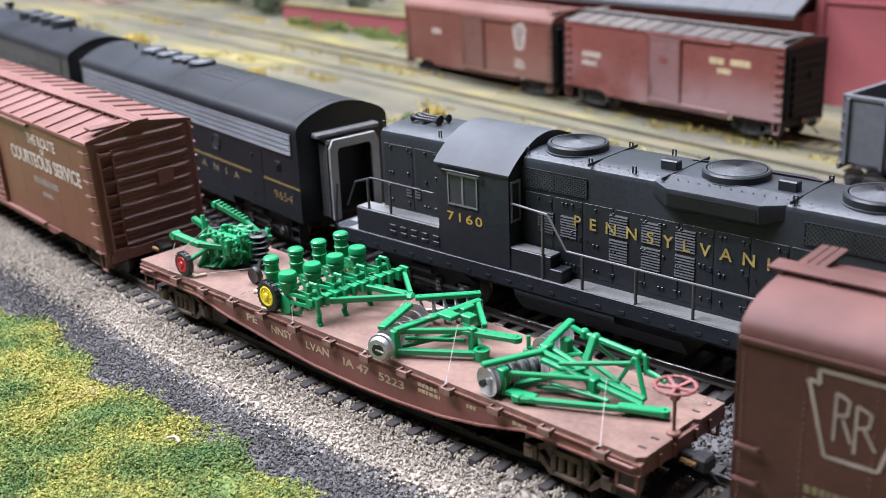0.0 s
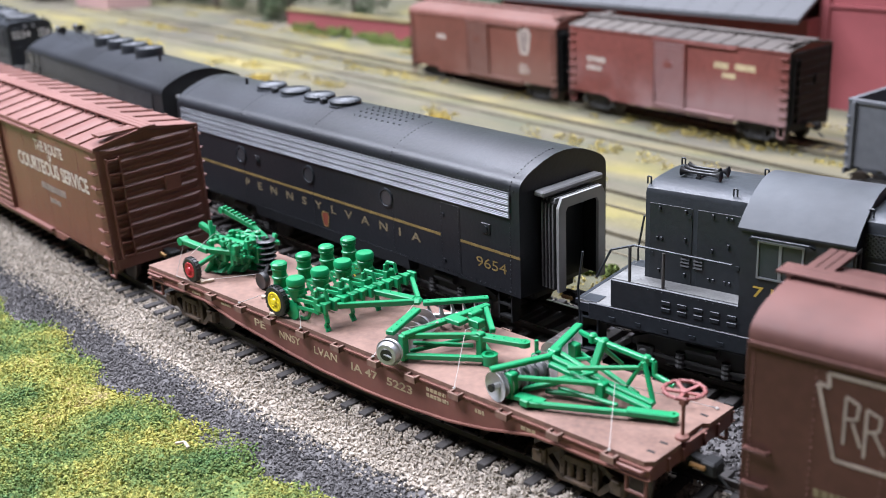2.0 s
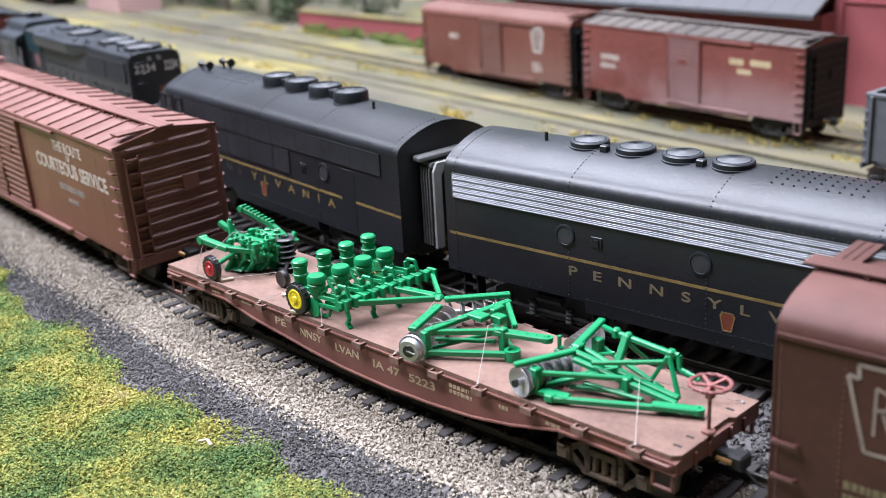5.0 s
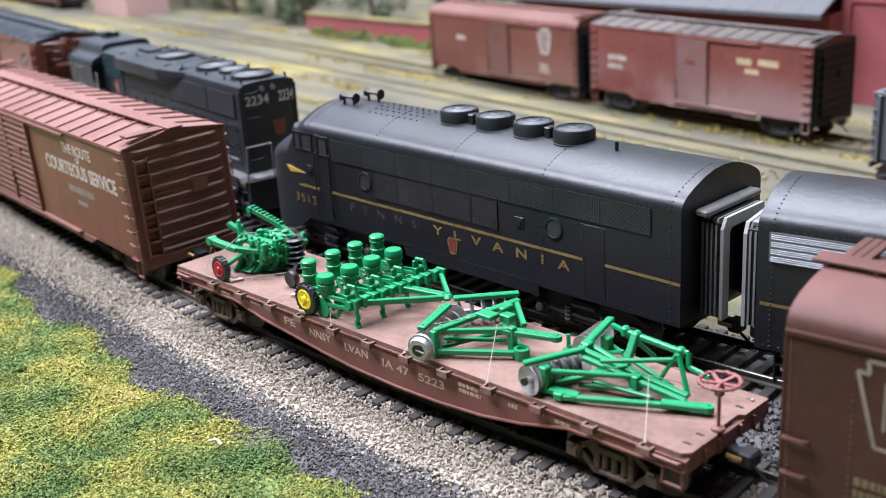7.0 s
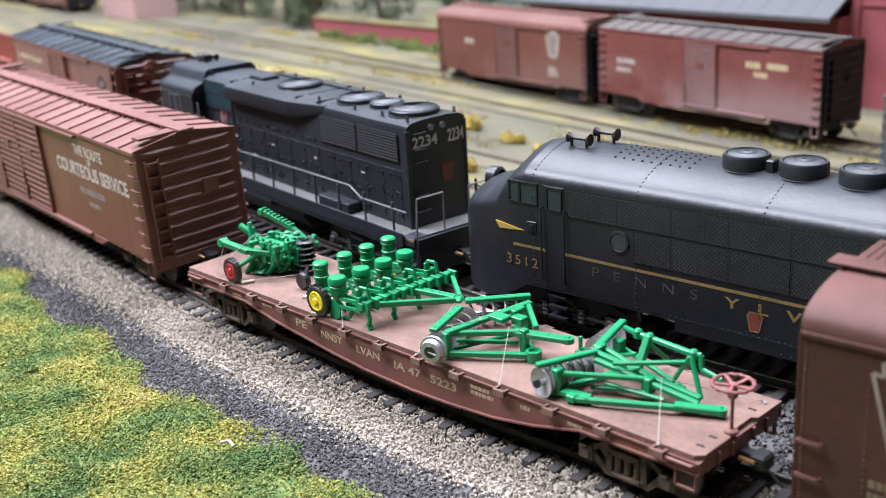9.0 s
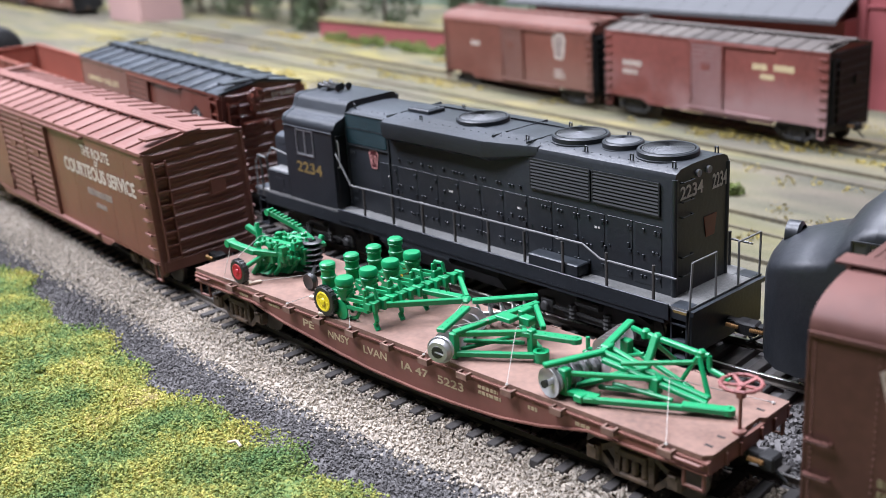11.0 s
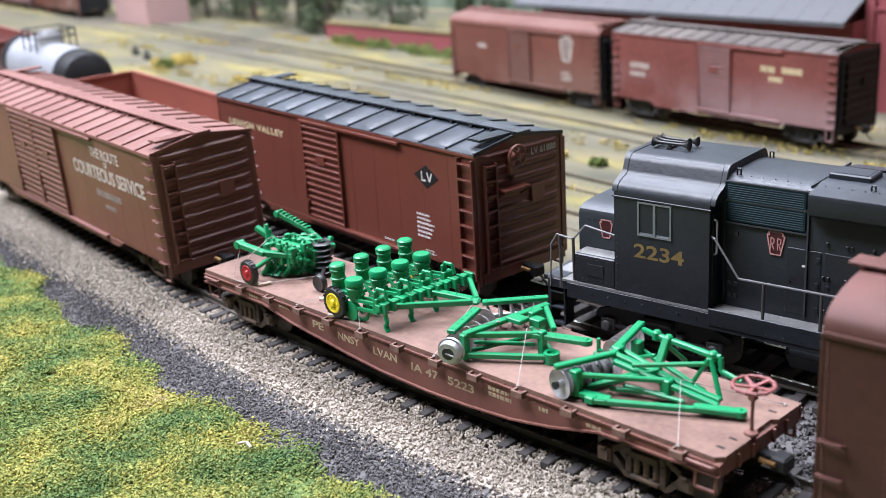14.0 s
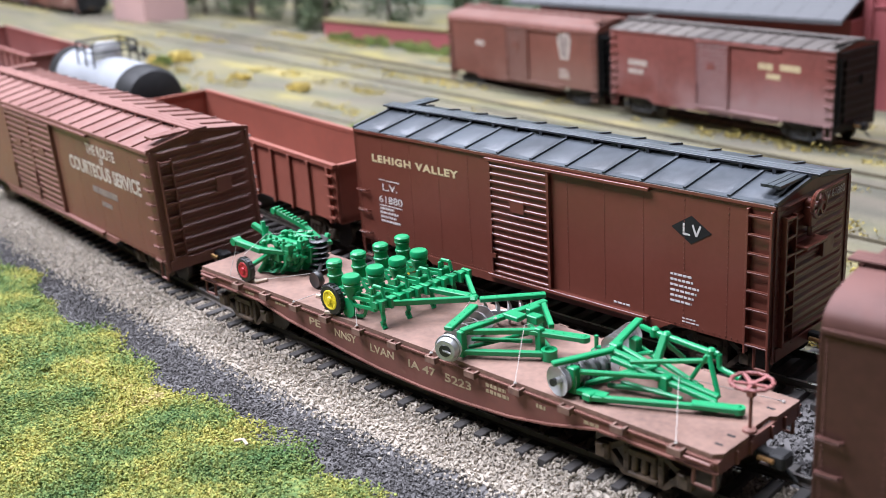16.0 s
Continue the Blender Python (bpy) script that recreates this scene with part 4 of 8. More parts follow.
def rear_harrow():
    t = thing("disc_harrow", mm(0, 0, 0), "green disc harrow with silver blades and a raised lever frame", "disc harrow", "disc harrows on the flatcar")
    for p, q, n in ((D(47.8, -14.6, 3.5), D(50.2, 0.2, 3.5), 7), (D(46.4, 6.0, 3.5), D(45.2, 15.4, 3.5), 6)):
        bm = bmesh.new()
        a, b = Vector(p), Vector(q)
        rod(bm, a - (b - a).normalized() * 1.0, b, 0.75)
        g = part("disc_gang", bm, "silver", t, "silver disc axle")
        for k in range(n):
            part("disc_blade", disc(bmesh.new(), a.lerp(b, k / (n - 1)), 3.4 if n == 7 else 2.7, b - a), "silver", g)
        if n == 7:
            for k in range(1, 6):
                m = a.lerp(b, k / 6)
                d = (b - a).normalized()
                part("spool", rod(bmesh.new(), m - d * 0.9, m + d * 0.9, 2.9, 2.1, 16), "silver", g)
    bm = bmesh.new()
    lathe(bm, [(0.9, 0.5), (0.8, -0.6), (0.3, -0.9)], D(47.6, -15.4, 3.5), "Y", 8)
    part("axle_nut", bm, "tyre", t)

    def beam(name, p, q, w, h):
        bm = bmesh.new()
        bar(bm, D(*p), D(*q), w, h, 0.24)
        part(name, bm, "green", t)

    beam("gang_beam", (47.0, -15.0, 7.4), (52.6, -1.6, 7.4), 1.7, 1.1)
    beam("gang_beam", (51.4, 0.4, 7.4), (47.2, 15.6, 7.4), 1.9, 1.1)
    beam("cross_beam", (52.4, -2.6, 7.2), (51.0, 3.4, 7.2), 1.6, 1.1)
    beam("draft_beam", (50.0, -11.4, 5.2), (66.4, -1.2, 4.8), 1.1, 1.1)
    beam("lower_beam", (55.2, -13.0, 1.3), (76.4, -2.4, 1.6), 1.3, 1.3)
    beam("lower_beam", (54.6, -6.0, 1.3), (67.0, -1.6, 1.9), 1.0, 1.0)
    beam("main_beam", (52.4, -1.4, 7.0), (77.0, 1.9, 2.2), 1.5, 1.3)
    beam("main_beam", (51.6, 2.0, 6.8), (66.6, 0.6, 4.2), 1.2, 1.2)
    beam("main_beam", (53.4, -3.0, 6.2), (77.6, 0.2, 1.9), 1.3, 1.2)
    beam("inner_brace", (50.8, -9.6, 1.7), (63.0, 0.2, 5.6), 1.1, 1.1)
    beam("inner_brace", (57.0, -4.4, 2.2), (71.0, -2.2, 1.7), 0.9, 0.9)
    beam("inner_brace", (57.6, 6.4, 2.6), (67.4, 0.4, 2.6), 1.0, 1.0)
    beam("far_beam", (51.0, 11.0, 3.0), (72.0, 3.6, 2.2), 1.1, 1.1)
    beam("far_brace", (58.0, 7.4, 9.2), (60.5, 14.0, 2.0), 1.0, 1.0)
    beam("top_link", (56.8, 7.6, 9.7), (72.6, 6.0, 9.6), 1.2, 1.2)
    beam("top_link", (50.6, 11.6, 8.0), (57.6, 7.4, 9.6), 1.1, 1.1)
    beam("middle_link", (58.5, -3.4, 6.9), (73.2, 5.0, 8.4), 0.9, 1.0)
    beam("lever", (61.8, 4.8, 11.2), (62.2, -0.6, 3.4), 1.7, 1.5)
    beam("frame_leg", (72.4, 4.6, 9.6), (69.2, 2.4, 3.0), 0.9, 0.9)
    beam("frame_leg", (72.6, 4.8, 9.6), (76.6, 2.6, 1.8), 1.0, 1.0)
    beam("brace", (50.4, -10.0, 1.6), (58.4, -2.6, 4.6), 1.0, 1.0)
    beam("brace", (50.6, 9.0, 2.0), (59.0, 4.0, 6.6), 0.9, 0.9)
    beam("hitch_bar", (73.8, -3.2, 1.8), (82.4, 1.2, 1.5), 2.4, 1.3)
    bm = bmesh.new()
    lathe(bm, [(1.35, -0.65), (1.35, 0.65), (0.65, 0.65), (0.65, 0.4)], D(82.2, 1.1, 1.5), "Z", 18)
    part("hitch_eye", bm, "green", t)
    bm = bmesh.new()
    wire(bm, [D(73.0, 5.6, 9.9), D(74.4, 5.8, 9.9), D(74.8, 5.4, 7.0), D(79.6, 5.4, 6.0)], 0.62, 8)
    for p in ((72.7, 5.6), (57.2, 7.5), (60.6, 7.0)):
        lathe(bm, [(1.0, 8.8), (1.0, 10.5), (0.6, 10.9)], (*p, ZD), "Z", 10)
    part("crank", bm, "green", t)
    for x, y, z0, z1 in ((50.0, -11.8, 0.5, 6.6), (66.0, -1.2, 1.4, 5.2), (54.8, -12.6, 0.5, 2.2), (50.6, 9.4, 0.2, 6.0), (51.6, 1.0, 4.6, 8.0)):
        part("bracket", box(bmesh.new(), x - 1.2, x + 1.2, y - 1.1, y + 1.1, ZD + z0, ZD + z1, 0.25), "green", t)
    part("foot_plate", bar(bmesh.new(), D(51.6, -12.0, 1.6), D(58.2, -11.0, 1.6), 2.4, 0.9), "green", t)
    bm = bmesh.new()
    rod(bm, D(41.6, 6.8, 0.2), D(41.6, 6.8, 5.0), 0.5)
    rod(bm, D(41.6, 6.8, 2.0), D(46.4, 6.0, 3.5), 0.5)
    lathe(bm, [(1.3, 0.2), (1.3, 1.4), (0.6, 1.8)], D(41.6, 6.8, 0), "Z", 10)
    part("scraper_post", bm, "green", t)
    return t


def plow():
    t = thing("plow", mm(0, 0, 0), "green mouldboard plow with red-hubbed tyre and black coil springs", "plow")

    def beam(name, p, q, w, h):
        bm = bmesh.new()
        bar(bm, D(*p), D(*q), w, h, 0.24)
        part(name, bm, "green", t)

    tyre_wheel(t, D(-66.2, -14.2, 3.55), 3.55, 1.8, "redhub")
    beam("main_beam", (-75.6, -10.0, 8.8), (-66.0, -8.2, 7.4), 2.0, 1.7)
    beam("main_beam", (-67.0, -8.6, 7.6), (-58.6, -2.4, 6.4), 1.6, 1.6)
    beam("upper_beam", (-76.6, -3.2, 12.0), (-70.8, -1.2, 8.6), 1.8, 1.5)
    beam("lever", (-76.6, 5.4, 14.0), (-66.8, 8.6, 9.8), 1.7, 1.6)
    beam("lever", (-67.2, 8.4, 10.0), (-62.2, 9.6, 6.6), 1.6, 1.3)
    beam("frame_beam", (-72.0, -2.0, 8.4), (-56.0, 1.0, 7.6), 2.2, 1.9)
    beam("frame_beam", (-70.0, 4.0, 8.4), (-60.0, 8.6, 7.2), 2.0, 1.8)
    beam("cross_beam", (-70.0, -6.0, 8.0), (-66.0, 8.2, 8.2), 1.2, 1.2)
    beam("cross_beam", (-63.0, -4.6, 7.4), (-60.0, 8.4, 7.6), 1.3, 1.3)
    beam("axle_arm", (-66.0, -13.0, 4.0), (-64.4, -5.0, 7.0), 1.2, 1.2)
    beam("upright", (-71.4, -3.4, 7.4), (-72.6, -1.6, 11.8), 1.7, 1.0)
    for k, (x, y) in enumerate(((-65.4, -5.4), (-61.6, -1.6), (-57.8, 2.4))):
        bm = bmesh.new()
        wire(bm, [D(x, y, 7.4), D(x + 0.6, y, 4.6), D(x + 0.2, y - 0.4, 2.2)], 0.7)
        rows = []
        for i in range(7):
            f = i / 6
            curl = 2.2 * f * f
            rows.append([bm.verts.new(D(*q)) for q in ((x - 3.0 + 5.6 * f, y - 2.4 + 1.4 * f - curl * 0.3, 0.5 + 0.5 * f), (x - 2.6 + 5.2 * f, y - 1.2 + 1.6 * f + 0.3, 2.4 + 0.5 * f), (x - 2.0 + 4.6 * f, y - 1.4 + 1.4 * f - curl * 0.4, 4.6 - 0.7 * f),
                                                       (x - 1.8 + 4.6 * f, y - 0.6 + 1.6 * f - curl * 0.4, 4.8 - 0.7 * f), (x - 2.4 + 5.2 * f, y - 0.2 + 1.8 * f + 0.3, 2.4 + 0.5 * f), (x - 2.8 + 5.6 * f, y - 1.4 + 1.6 * f - curl * 0.3, 0.4 + 0.5 * f))])
        for a, b in zip(rows, rows[1:]):
            for k2 in range(6):
                bm.faces.new((a[k2], a[(k2 + 1) % 6], b[(k2 + 1) % 6], b[k2]))
        bm.faces.new(rows[0])
        bm.faces.new(rows[-1])
        part("mouldboard", bm, "green", t)
    bm = bmesh.new()
    rnd = random.Random(4)
    for k in range(40):
        x, y, z = -69 + 12.5 * rnd.random(), -6 + 12 * rnd.random(), 4.4 + 5.4 * rnd.random()
        sx, sy, sz = rnd.uniform(0.4, 1.3), rnd.uniform(0.4, 1.1), rnd.uniform(0.5, 1.6)
        box(bm, x - sx, x + sx, y - sy, y + sy, ZD + z - sz, ZD + z + sz, 0.2)
        if k % 2:
            rod(bm, D(x, y, z), D(x, y, z + sz + 0.9), 0.4)
            rod(bm, D(x - 1.6, y, z), D(x + 1.6, y, z), 0.45)
    for i in range(9):
        f = i / 8
        c = Vector(D(-76.0 + 9.0 * f, 5.6 + 2.9 * f, 15.0 - 4.1 * f))
        box(bm, c.x - 0.4, c.x + 0.4, c.y - 0.75, c.y + 0.75, c.z - 0.5, c.z + 0.25, 0.1)
    rod(bm, D(-76.8, 4.2, 14.0), D(-76.8, 6.6, 14.0), 1.0, None, 12)
    rod(bm, D(-76.0, -11.2, 8.8), D(-76.0, -8.6, 8.8), 1.2, None, 12)
    for x, y, z, r in ((-59, 6, 3.6, 1.2), (-58, 3.4, 5.2, 1.0), (-62, 4, 4.2, 1.3), (-64.6, 0.6, 4.6, 1.1)):
        rod(bm, D(x, y, z - 3.4), D(x + 0.4, y + 0.3, z + 3.2), r * 0.7, None, 8)
        rod(bm, D(x, y, z + 2.2), D(x + 0.1, y, z + 3.8), r, None, 10)
    bar(bm, D(-71.6, -2.8, 8.4), D(-73.0, -2.2, 13.4), 1.1, 2.0, 0.2)
    bar(bm, D(-57.2, 9.0, 9.6), D(-56.2, 3.0, 1.2), 1.5, 1.3, 0.2)
    bar(bm, D(-59.6, -1.4, 7.2), D(-55.4, 8.6, 7.6), 2.4, 1.2, 0.2)
    for x, y in ((-66.8, 6.4), (-63.8, 7.4), (-61, 2)):
        lathe(bm, [(1.0, 7.6), (1.0, 9.2), (0.5, 9.6)], (x, y, ZD), "Z", 10)
    box(bm, -58.0, -55.2, 0.6, 3.4, ZD + 3.0, ZD + 8.0, 0.2)
    box(bm, -61.0, -58.6, -2.6, 0.2, ZD + 3.0, ZD + 7.0, 0.2)
    part("linkage", bm, "green", t)
    # curved shanks with bolted feet under the frame
    for x, y in ((-67.6, -6.2), (-64.4, -4.4), (-61.4, -3.0), (-59.0, 0.4), (-63.2, 2.0), (-66.4, 3.4)):
        bm = bmesh.new()
        wire(bm, [D(x, y, 9.2), D(x + 0.9, y - 0.3, 7.4), D(x + 1.2, y - 0.6, 5.2), D(x + 0.5, y - 1.0, 3.0), D(x - 0.9, y - 1.3, 1.2), D(x - 1.6, y - 1.4, 0.4)], 0.75, 8)
        bar(bm, D(x + 0.9, y - 0.9, 3.4), D(x - 1.5, y - 1.5, 0.5), 1.9, 0.7, 0.15)
        lathe(bm, [(0.8, 0), (0.8, 0.9), (0.4, 1.2)], D(x + 0.4, y - 0.2, 8.8), "Z", 8)
        part("shank", bm, "green", t)
    bm = bmesh.new()
    for k in range(6):
        part("coil_ring", lathe(bmesh.new(), [(2.6, -0.32), (3.1, 0), (2.6, 0.32), (1.4, 0.3), (1.4, -0.3)], D(-56.6 + k * 0.35, 4.6 - k * 0.3, 9.0 - k * 1.5), "Z", 22), "tyre", t, "glossy black ring")
    rod(bm, D(-54.9, 3.1, 0), D(-56.6, 4.6, 9.4), 0.9)
    part("coil_shaft", bm, "tyre", t, "glossy black shaft")
    bm = bmesh.new()
    lathe(bm, [(2.6, -0.8), (3.0, 0), (2.6, 0.8), (1.2, 0.6)], D(-60.2, 9.2, 5.6), "Y", 18)
    lathe(bm, [(2.2, -0.9), (2.5, 0), (2.2, 0.9), (1.0, 0.6)], D(-45.4, -5.4, 2.5), "Y", 18)
    rod(bm, D(-45.4, -5.4, 2.5), D(-53.8, 3.0, 3.0), 0.5)
    part("tail_wheel", bm, "tyre", t, "small black wheel")
    return t


def tie_downs():
    for pts, label in (
        ([(27.6, -2.0, 6.8), (37.3, -16.4, 0.6)], "thread"), ([(27.6, -2.0, 6.8), (20.0, 14.0, 1.0)], "thread"),
        ([(68.2, 0.6, 5.0), (79.0, -16.2, 0.4)], "thread"), ([(68.2, 0.6, 5.0), (86.0, 12.0, 0.3)], "thread"),
        ([(-22.2, -11.4, 5.0), (-16.0, -16.4, 0.3)], "thread"), ([(-22.2, -11.4, 5.0), (-12.0, 13.0, 6.6)], "thread"),
        ([(-38.0, -9.0, 2.0), (-42.0, -16.3, 0.3)], "thread"), ([(-38.0, -9.0, 2.0), (-30.0, -14.0, 4.0)], "thread"),
        ([(-75.4, -10.2, 8.2), (-73.0, -15.4, 0.3), (-65.2, -14.9, 0.3), (-52.6, -2.0, 1.6), (-48.0, -4.0, 3.0)], "thread"),
        ([(-66.2, -14.2, 8.0), (-70.6, -3.0, 10.0), (-62.6, 7.4, 9.8)], "thread"),
        ([(2.0, 6.8, 4.4), (10.8, -16.4, 0.3)], "thread"), ([(16.4, -11.6, 7.4), (20.4, -4.0, 7.4)], "thread"),
    ):
        bm = bmesh.new()
        wire(bm, [D(*p) for p in pts], 0.085, 5)
        end = pts[-1]
        lathe(bm, [(0.1, -0.35), (0.42, 0), (0.1, 0.35)], D(*end), "Z", 6)
        tagged(new("tie_down_thread", finish("tie_down_thread", bm, "thread", 40)), "taut grey thread tying a load to the flatcar", "thread", "tie-down threads")
    for x, y, a in ((-64.6, -13.6, 20), (-62.0, -12.4, 70), (-38.6, -9.4, 15), (-27.6, -15.0, 30)):
        bm = bmesh.new()
        box(bm, -1.9, 1.9, -0.5, 0.5, 0, 0.9, 0.2)
        ob = tagged(new("wheel_chock", finish("wheel_chock", bm, "wood", 30)), "small pale wooden chock by a wheel on the deck", "chock", "wheel chocks")
        ob.matrix_basis = mm(x, y, ZD, 0, 0, a)


flatcar()
plow()
planter()
front_harrow()
rear_harrow()
tie_downs()


# ---- boxcars ----
def boxcar(m, L, label, side, roofm, trim, W=17.2, eave=46.0, peak=49.2, base=10.4, door_at=0.0, door_w=21.0, doors=1, panels=14, group="", rnd_roof=False, board="same", endm=None, gear="freight", grabs=None, stiles=False):
    car = thing("boxcar", m, label, "boxcar", group)
    h = L / 2
    ys = -W
    bm = bmesh.new()
    prism(bm, [(-W, base), (W, base), (W, eave), (0, peak - 0.5), (-W, eave)], -h, h)
    nr = max(20, int(L / 1.6))
    for s in (-1, 1):
        rivets(bm, line((-h + 1, s * W, eave - 1.0), (h - 1, s * W, eave - 1.0), nr) + line((-h + 1, s * W, base + 0.8), (h - 1, s * W, base + 0.8), nr), 0.27, (0, s, 0))
    for x in (-h + 0.9, h - 0.9):
        rivets(bm, line((x, ys, base + 1), (x, ys, eave - 1), 34), 0.27)
    for i in range(1, 12):
        x = -h + L * i / 12
        if abs(x - door_at) > door_w * 0.5 + 1:
            rivets(bm, line((x, ys, base + 1), (x, ys, eave - 1), 26), 0.27)
    part("body", bm, side, car)
    # eave strip and side sill
    for s in (-1, 1):
        bm = bmesh.new()
        box(bm, -h - 0.2, h + 0.2, min(s * W, s * (W + 0.55)), max(s * W, s * (W + 0.55)), eave - 0.7, eave + 0.3, 0.1)
        part("eave_strip", bm, trim, car)
        bm = bmesh.new()
        slab(bm, [(-h * 0.62, base + 0.2), (h * 0.62, base + 0.2), (h * 0.56, base - 2.2), (-h * 0.56, base - 2.2)], s * W - 0.35, s * W + 0.35)
        part("side_sill", bm, trim, car)
    # roof
    bm = bmesh.new()
    if rnd_roof:
        arc = [(W * math.cos(a), eave + (peak - eave) * math.sin(a) ** 0.8) for a in [math.pi * i / 16 for i in range(17)]]
        prism(bm, [(W + 0.3, eave - 0.3)] + [(y * 1.012, z + 0.25) for y, z in arc] + [(-W - 0.3, eave - 0.3)], -h - 0.3, h + 0.3)
    else:
        prism(bm, [(-W - 0.5, eave), (0, peak - 0.3), (W + 0.5, eave), (W + 0.5, eave + 0.5), (0, peak + 0.2), (-W - 0.5, eave + 0.5)], -h - 0.3, h + 0.3)
    roof = part("roof", bm, roofm, car)
    if not rnd_roof:
        for i in range(panels + 1):
            bm = bmesh.new()
            x = -h + L * i / panels
            for s in (-1, 1):
                bar(bm, (x, s * 2.5, peak + 0.0), (x, s * (W + 0.3), eave + 0.75), 0.8, 0.6)
            part("roof_rib", bm, roofm, roof)
        for i in range(panels):
            bm = bmesh.new()
            x0 = -h + L * (i + 0.09) / panels
            x1 = -h + L * (i + 0.91) / panels
            for s in (-1, 1):
                f = lambda y: eave + 0.55 + (peak - eave - 0.3) * (1 - y / W)
                lo, hi = (3.0, W - 0.6), (4.6, W - 2.4)
                a = [bm.verts.new((x, s * y, f(y) - 0.1)) for x, y in ((x0, lo[0]), (x1, lo[0]), (x1, lo[1]), (x0, lo[1]))]
                b = [bm.verts.new((x, s * y, f(y) + 0.28)) for x, y in ((x0 + 1.2, hi[0]), (x1 - 0.7, hi[0]), (x1 - 0.7, hi[1]), (x0 + 2.6, hi[1]))]
                bm.faces.new(b)
                for k in range(4):
                    bm.faces.new((a[k], a[(k + 1) % 4], b[(k + 1) % 4], b[k]))
            part("roof_panel", bm, roofm, roof)
    bm = bmesh.new()
    for k in (-1.7, 0, 1.7):
        box(bm, -h - 2.6, h + 2.6, k - 0.8, k + 0.8, peak + 0.8, peak + 1.4, 0.08)
    n = int(L / 9)
    for i in range(n + 1):
        x = -h + L * i / n
        box(bm, x - 0.5, x + 0.5, -2.6, 2.6, peak - 0.4, peak + 0.85)
    for s, e in ((-1, h), (1, -h)):
        d = 1 if e > 0 else -1
        for k in range(3):
            box(bm, min(e - d * (0.6 + k * 1.75), e - d * (2.1 + k * 1.75)), max(e - d * (0.6 + k * 1.75), e - d * (2.1 + k * 1.75)), min(s * 2.4, s * (W - 2.5)), max(s * 2.4, s * (W - 2.5)), peak + 0.2, peak + 0.9)
    part("running_board", bm, roofm if board == "same" else board, car)
    # ends with pressed ribs
    for d in (-1, 1):
        x = d * h
        panel = part("end_panel", box(bmesh.new(), min(x, x + d * 0.12), max(x, x + d * 0.12), -W + 0.5, W - 0.5, base, eave - 0.2), endm or trim, car)
        ribs = {}
        k, z = 0, base + 1.8
        while z < eave - 1.0:
            if k % 2 not in ribs:
                bm = bmesh.new()
                half, prof = W - 1.2, (0.75 if k % 2 == 0 else 0.4)
                a = [(x, -half, -0.8), (x, half, -0.8), (x, half, 0.9), (x, -half, 0.9)]
                b = [(x + d * prof, -half + 3, -0.1), (x + d * prof, half - 3, -0.1), (x + d * prof, half - 3, 0.25), (x + d * prof, -half + 3, 0.25)]
                va, vb = [bm.verts.new(q) for q in a], [bm.verts.new(q) for q in b]
                bm.faces.new(vb)
                for i in range(4):
                    bm.faces.new((va[i], va[(i + 1) % 4], vb[(i + 1) % 4], vb[i]))
                ribs[k % 2] = finish("end_rib", bm, endm or trim)
            rib = new("end_rib", ribs[k % 2])
            rib.parent = panel
            rib.matrix_basis = mm(0, 0, z)
            z += 2.05
            k += 1
        bm = bmesh.new()
        for s in (-1, 1):
            box(bm, min(x, x + d * 0.45), max(x, x + d * 0.45), min(s * (W - 0.9), s * (W + 0.15)), max(s * (W - 0.9), s * (W + 0.15)), base - 3.2, eave, 0.08)
            rivets(bm, line((x + d * 0.45, s * (W - 0.4), base), (x + d * 0.45, s * (W - 0.4), eave - 1), 24), 0.2, (d, 0, 0))
        box(bm, min(x, x + d * 0.8), max(x, x + d * 0.8), -W + 1, W - 1, base - 2.8, base + 0.6, 0.1)
        part("corner_post", bm, endm or trim, car)
        part("placard_board", box(bmesh.new(), min(x, x + d * 1.3), max(x, x + d * 1.3), d * 6.0 - 2.6, d * 6.0 + 2.6, base + 18, base + 23, 0.1), endm or trim, car)
    # ladders: on the sides near each end, and on the ends
    for d in (-1, 1):
        for s in (-1, 1):
            lad = bmesh.new()
            x1 = d * (h - 0.3)
            x0 = d * (h - 4.6)
            short = grabs and d < (2 if not stiles else 0)
            if stiles and not short:
                x0 = d * (h - 6.4)
                for x in (x0, x1):
                    box(lad, x - 0.3, x + 0.3, min(s * W, s * (W + 1.5)), max(s * W, s * (W + 1.5)), base - 1.5, eave - 1.0, 0.08)
            for z in grabs if short else [base + 0.8 + (eave - base - 3.5) * i / 7 for i in range(8)]:
                wire(lad, [(x0, s * W, z), (x0, s * (W + 1.2), z), (x1, s * (W + 1.2), z), (x1, s * W, z)], 0.32, 5)
                box(lad, min(x0, x1), max(x0, x1), min(s * (W + 0.9), s * (W + 1.4)), max(s * (W + 0.9), s * (W + 1.4)), z - 0.15, z + 0.45)
            part("ladder", lad, trim, car)
        lad = bmesh.new()
        y0, y1 = (-W + 2.6, -W + 6.8)
        for i in range(8):
            z = base + 1 + (eave - base - 5) * i / 7
            box(lad, min(d * (h + 0.6), d * (h + 1.6)), max(d * (h + 0.6), d * (h + 1.6)), y0, y1, z, z + 0.5)
        for y in (y0, y1):
            box(lad, min(d * h, d * (h + 1.6)), max(d * h, d * (h + 1.6)), y - 0.25, y + 0.25, base + 0.5, eave - 3)
        part("end_ladder", lad, endm or trim, car)
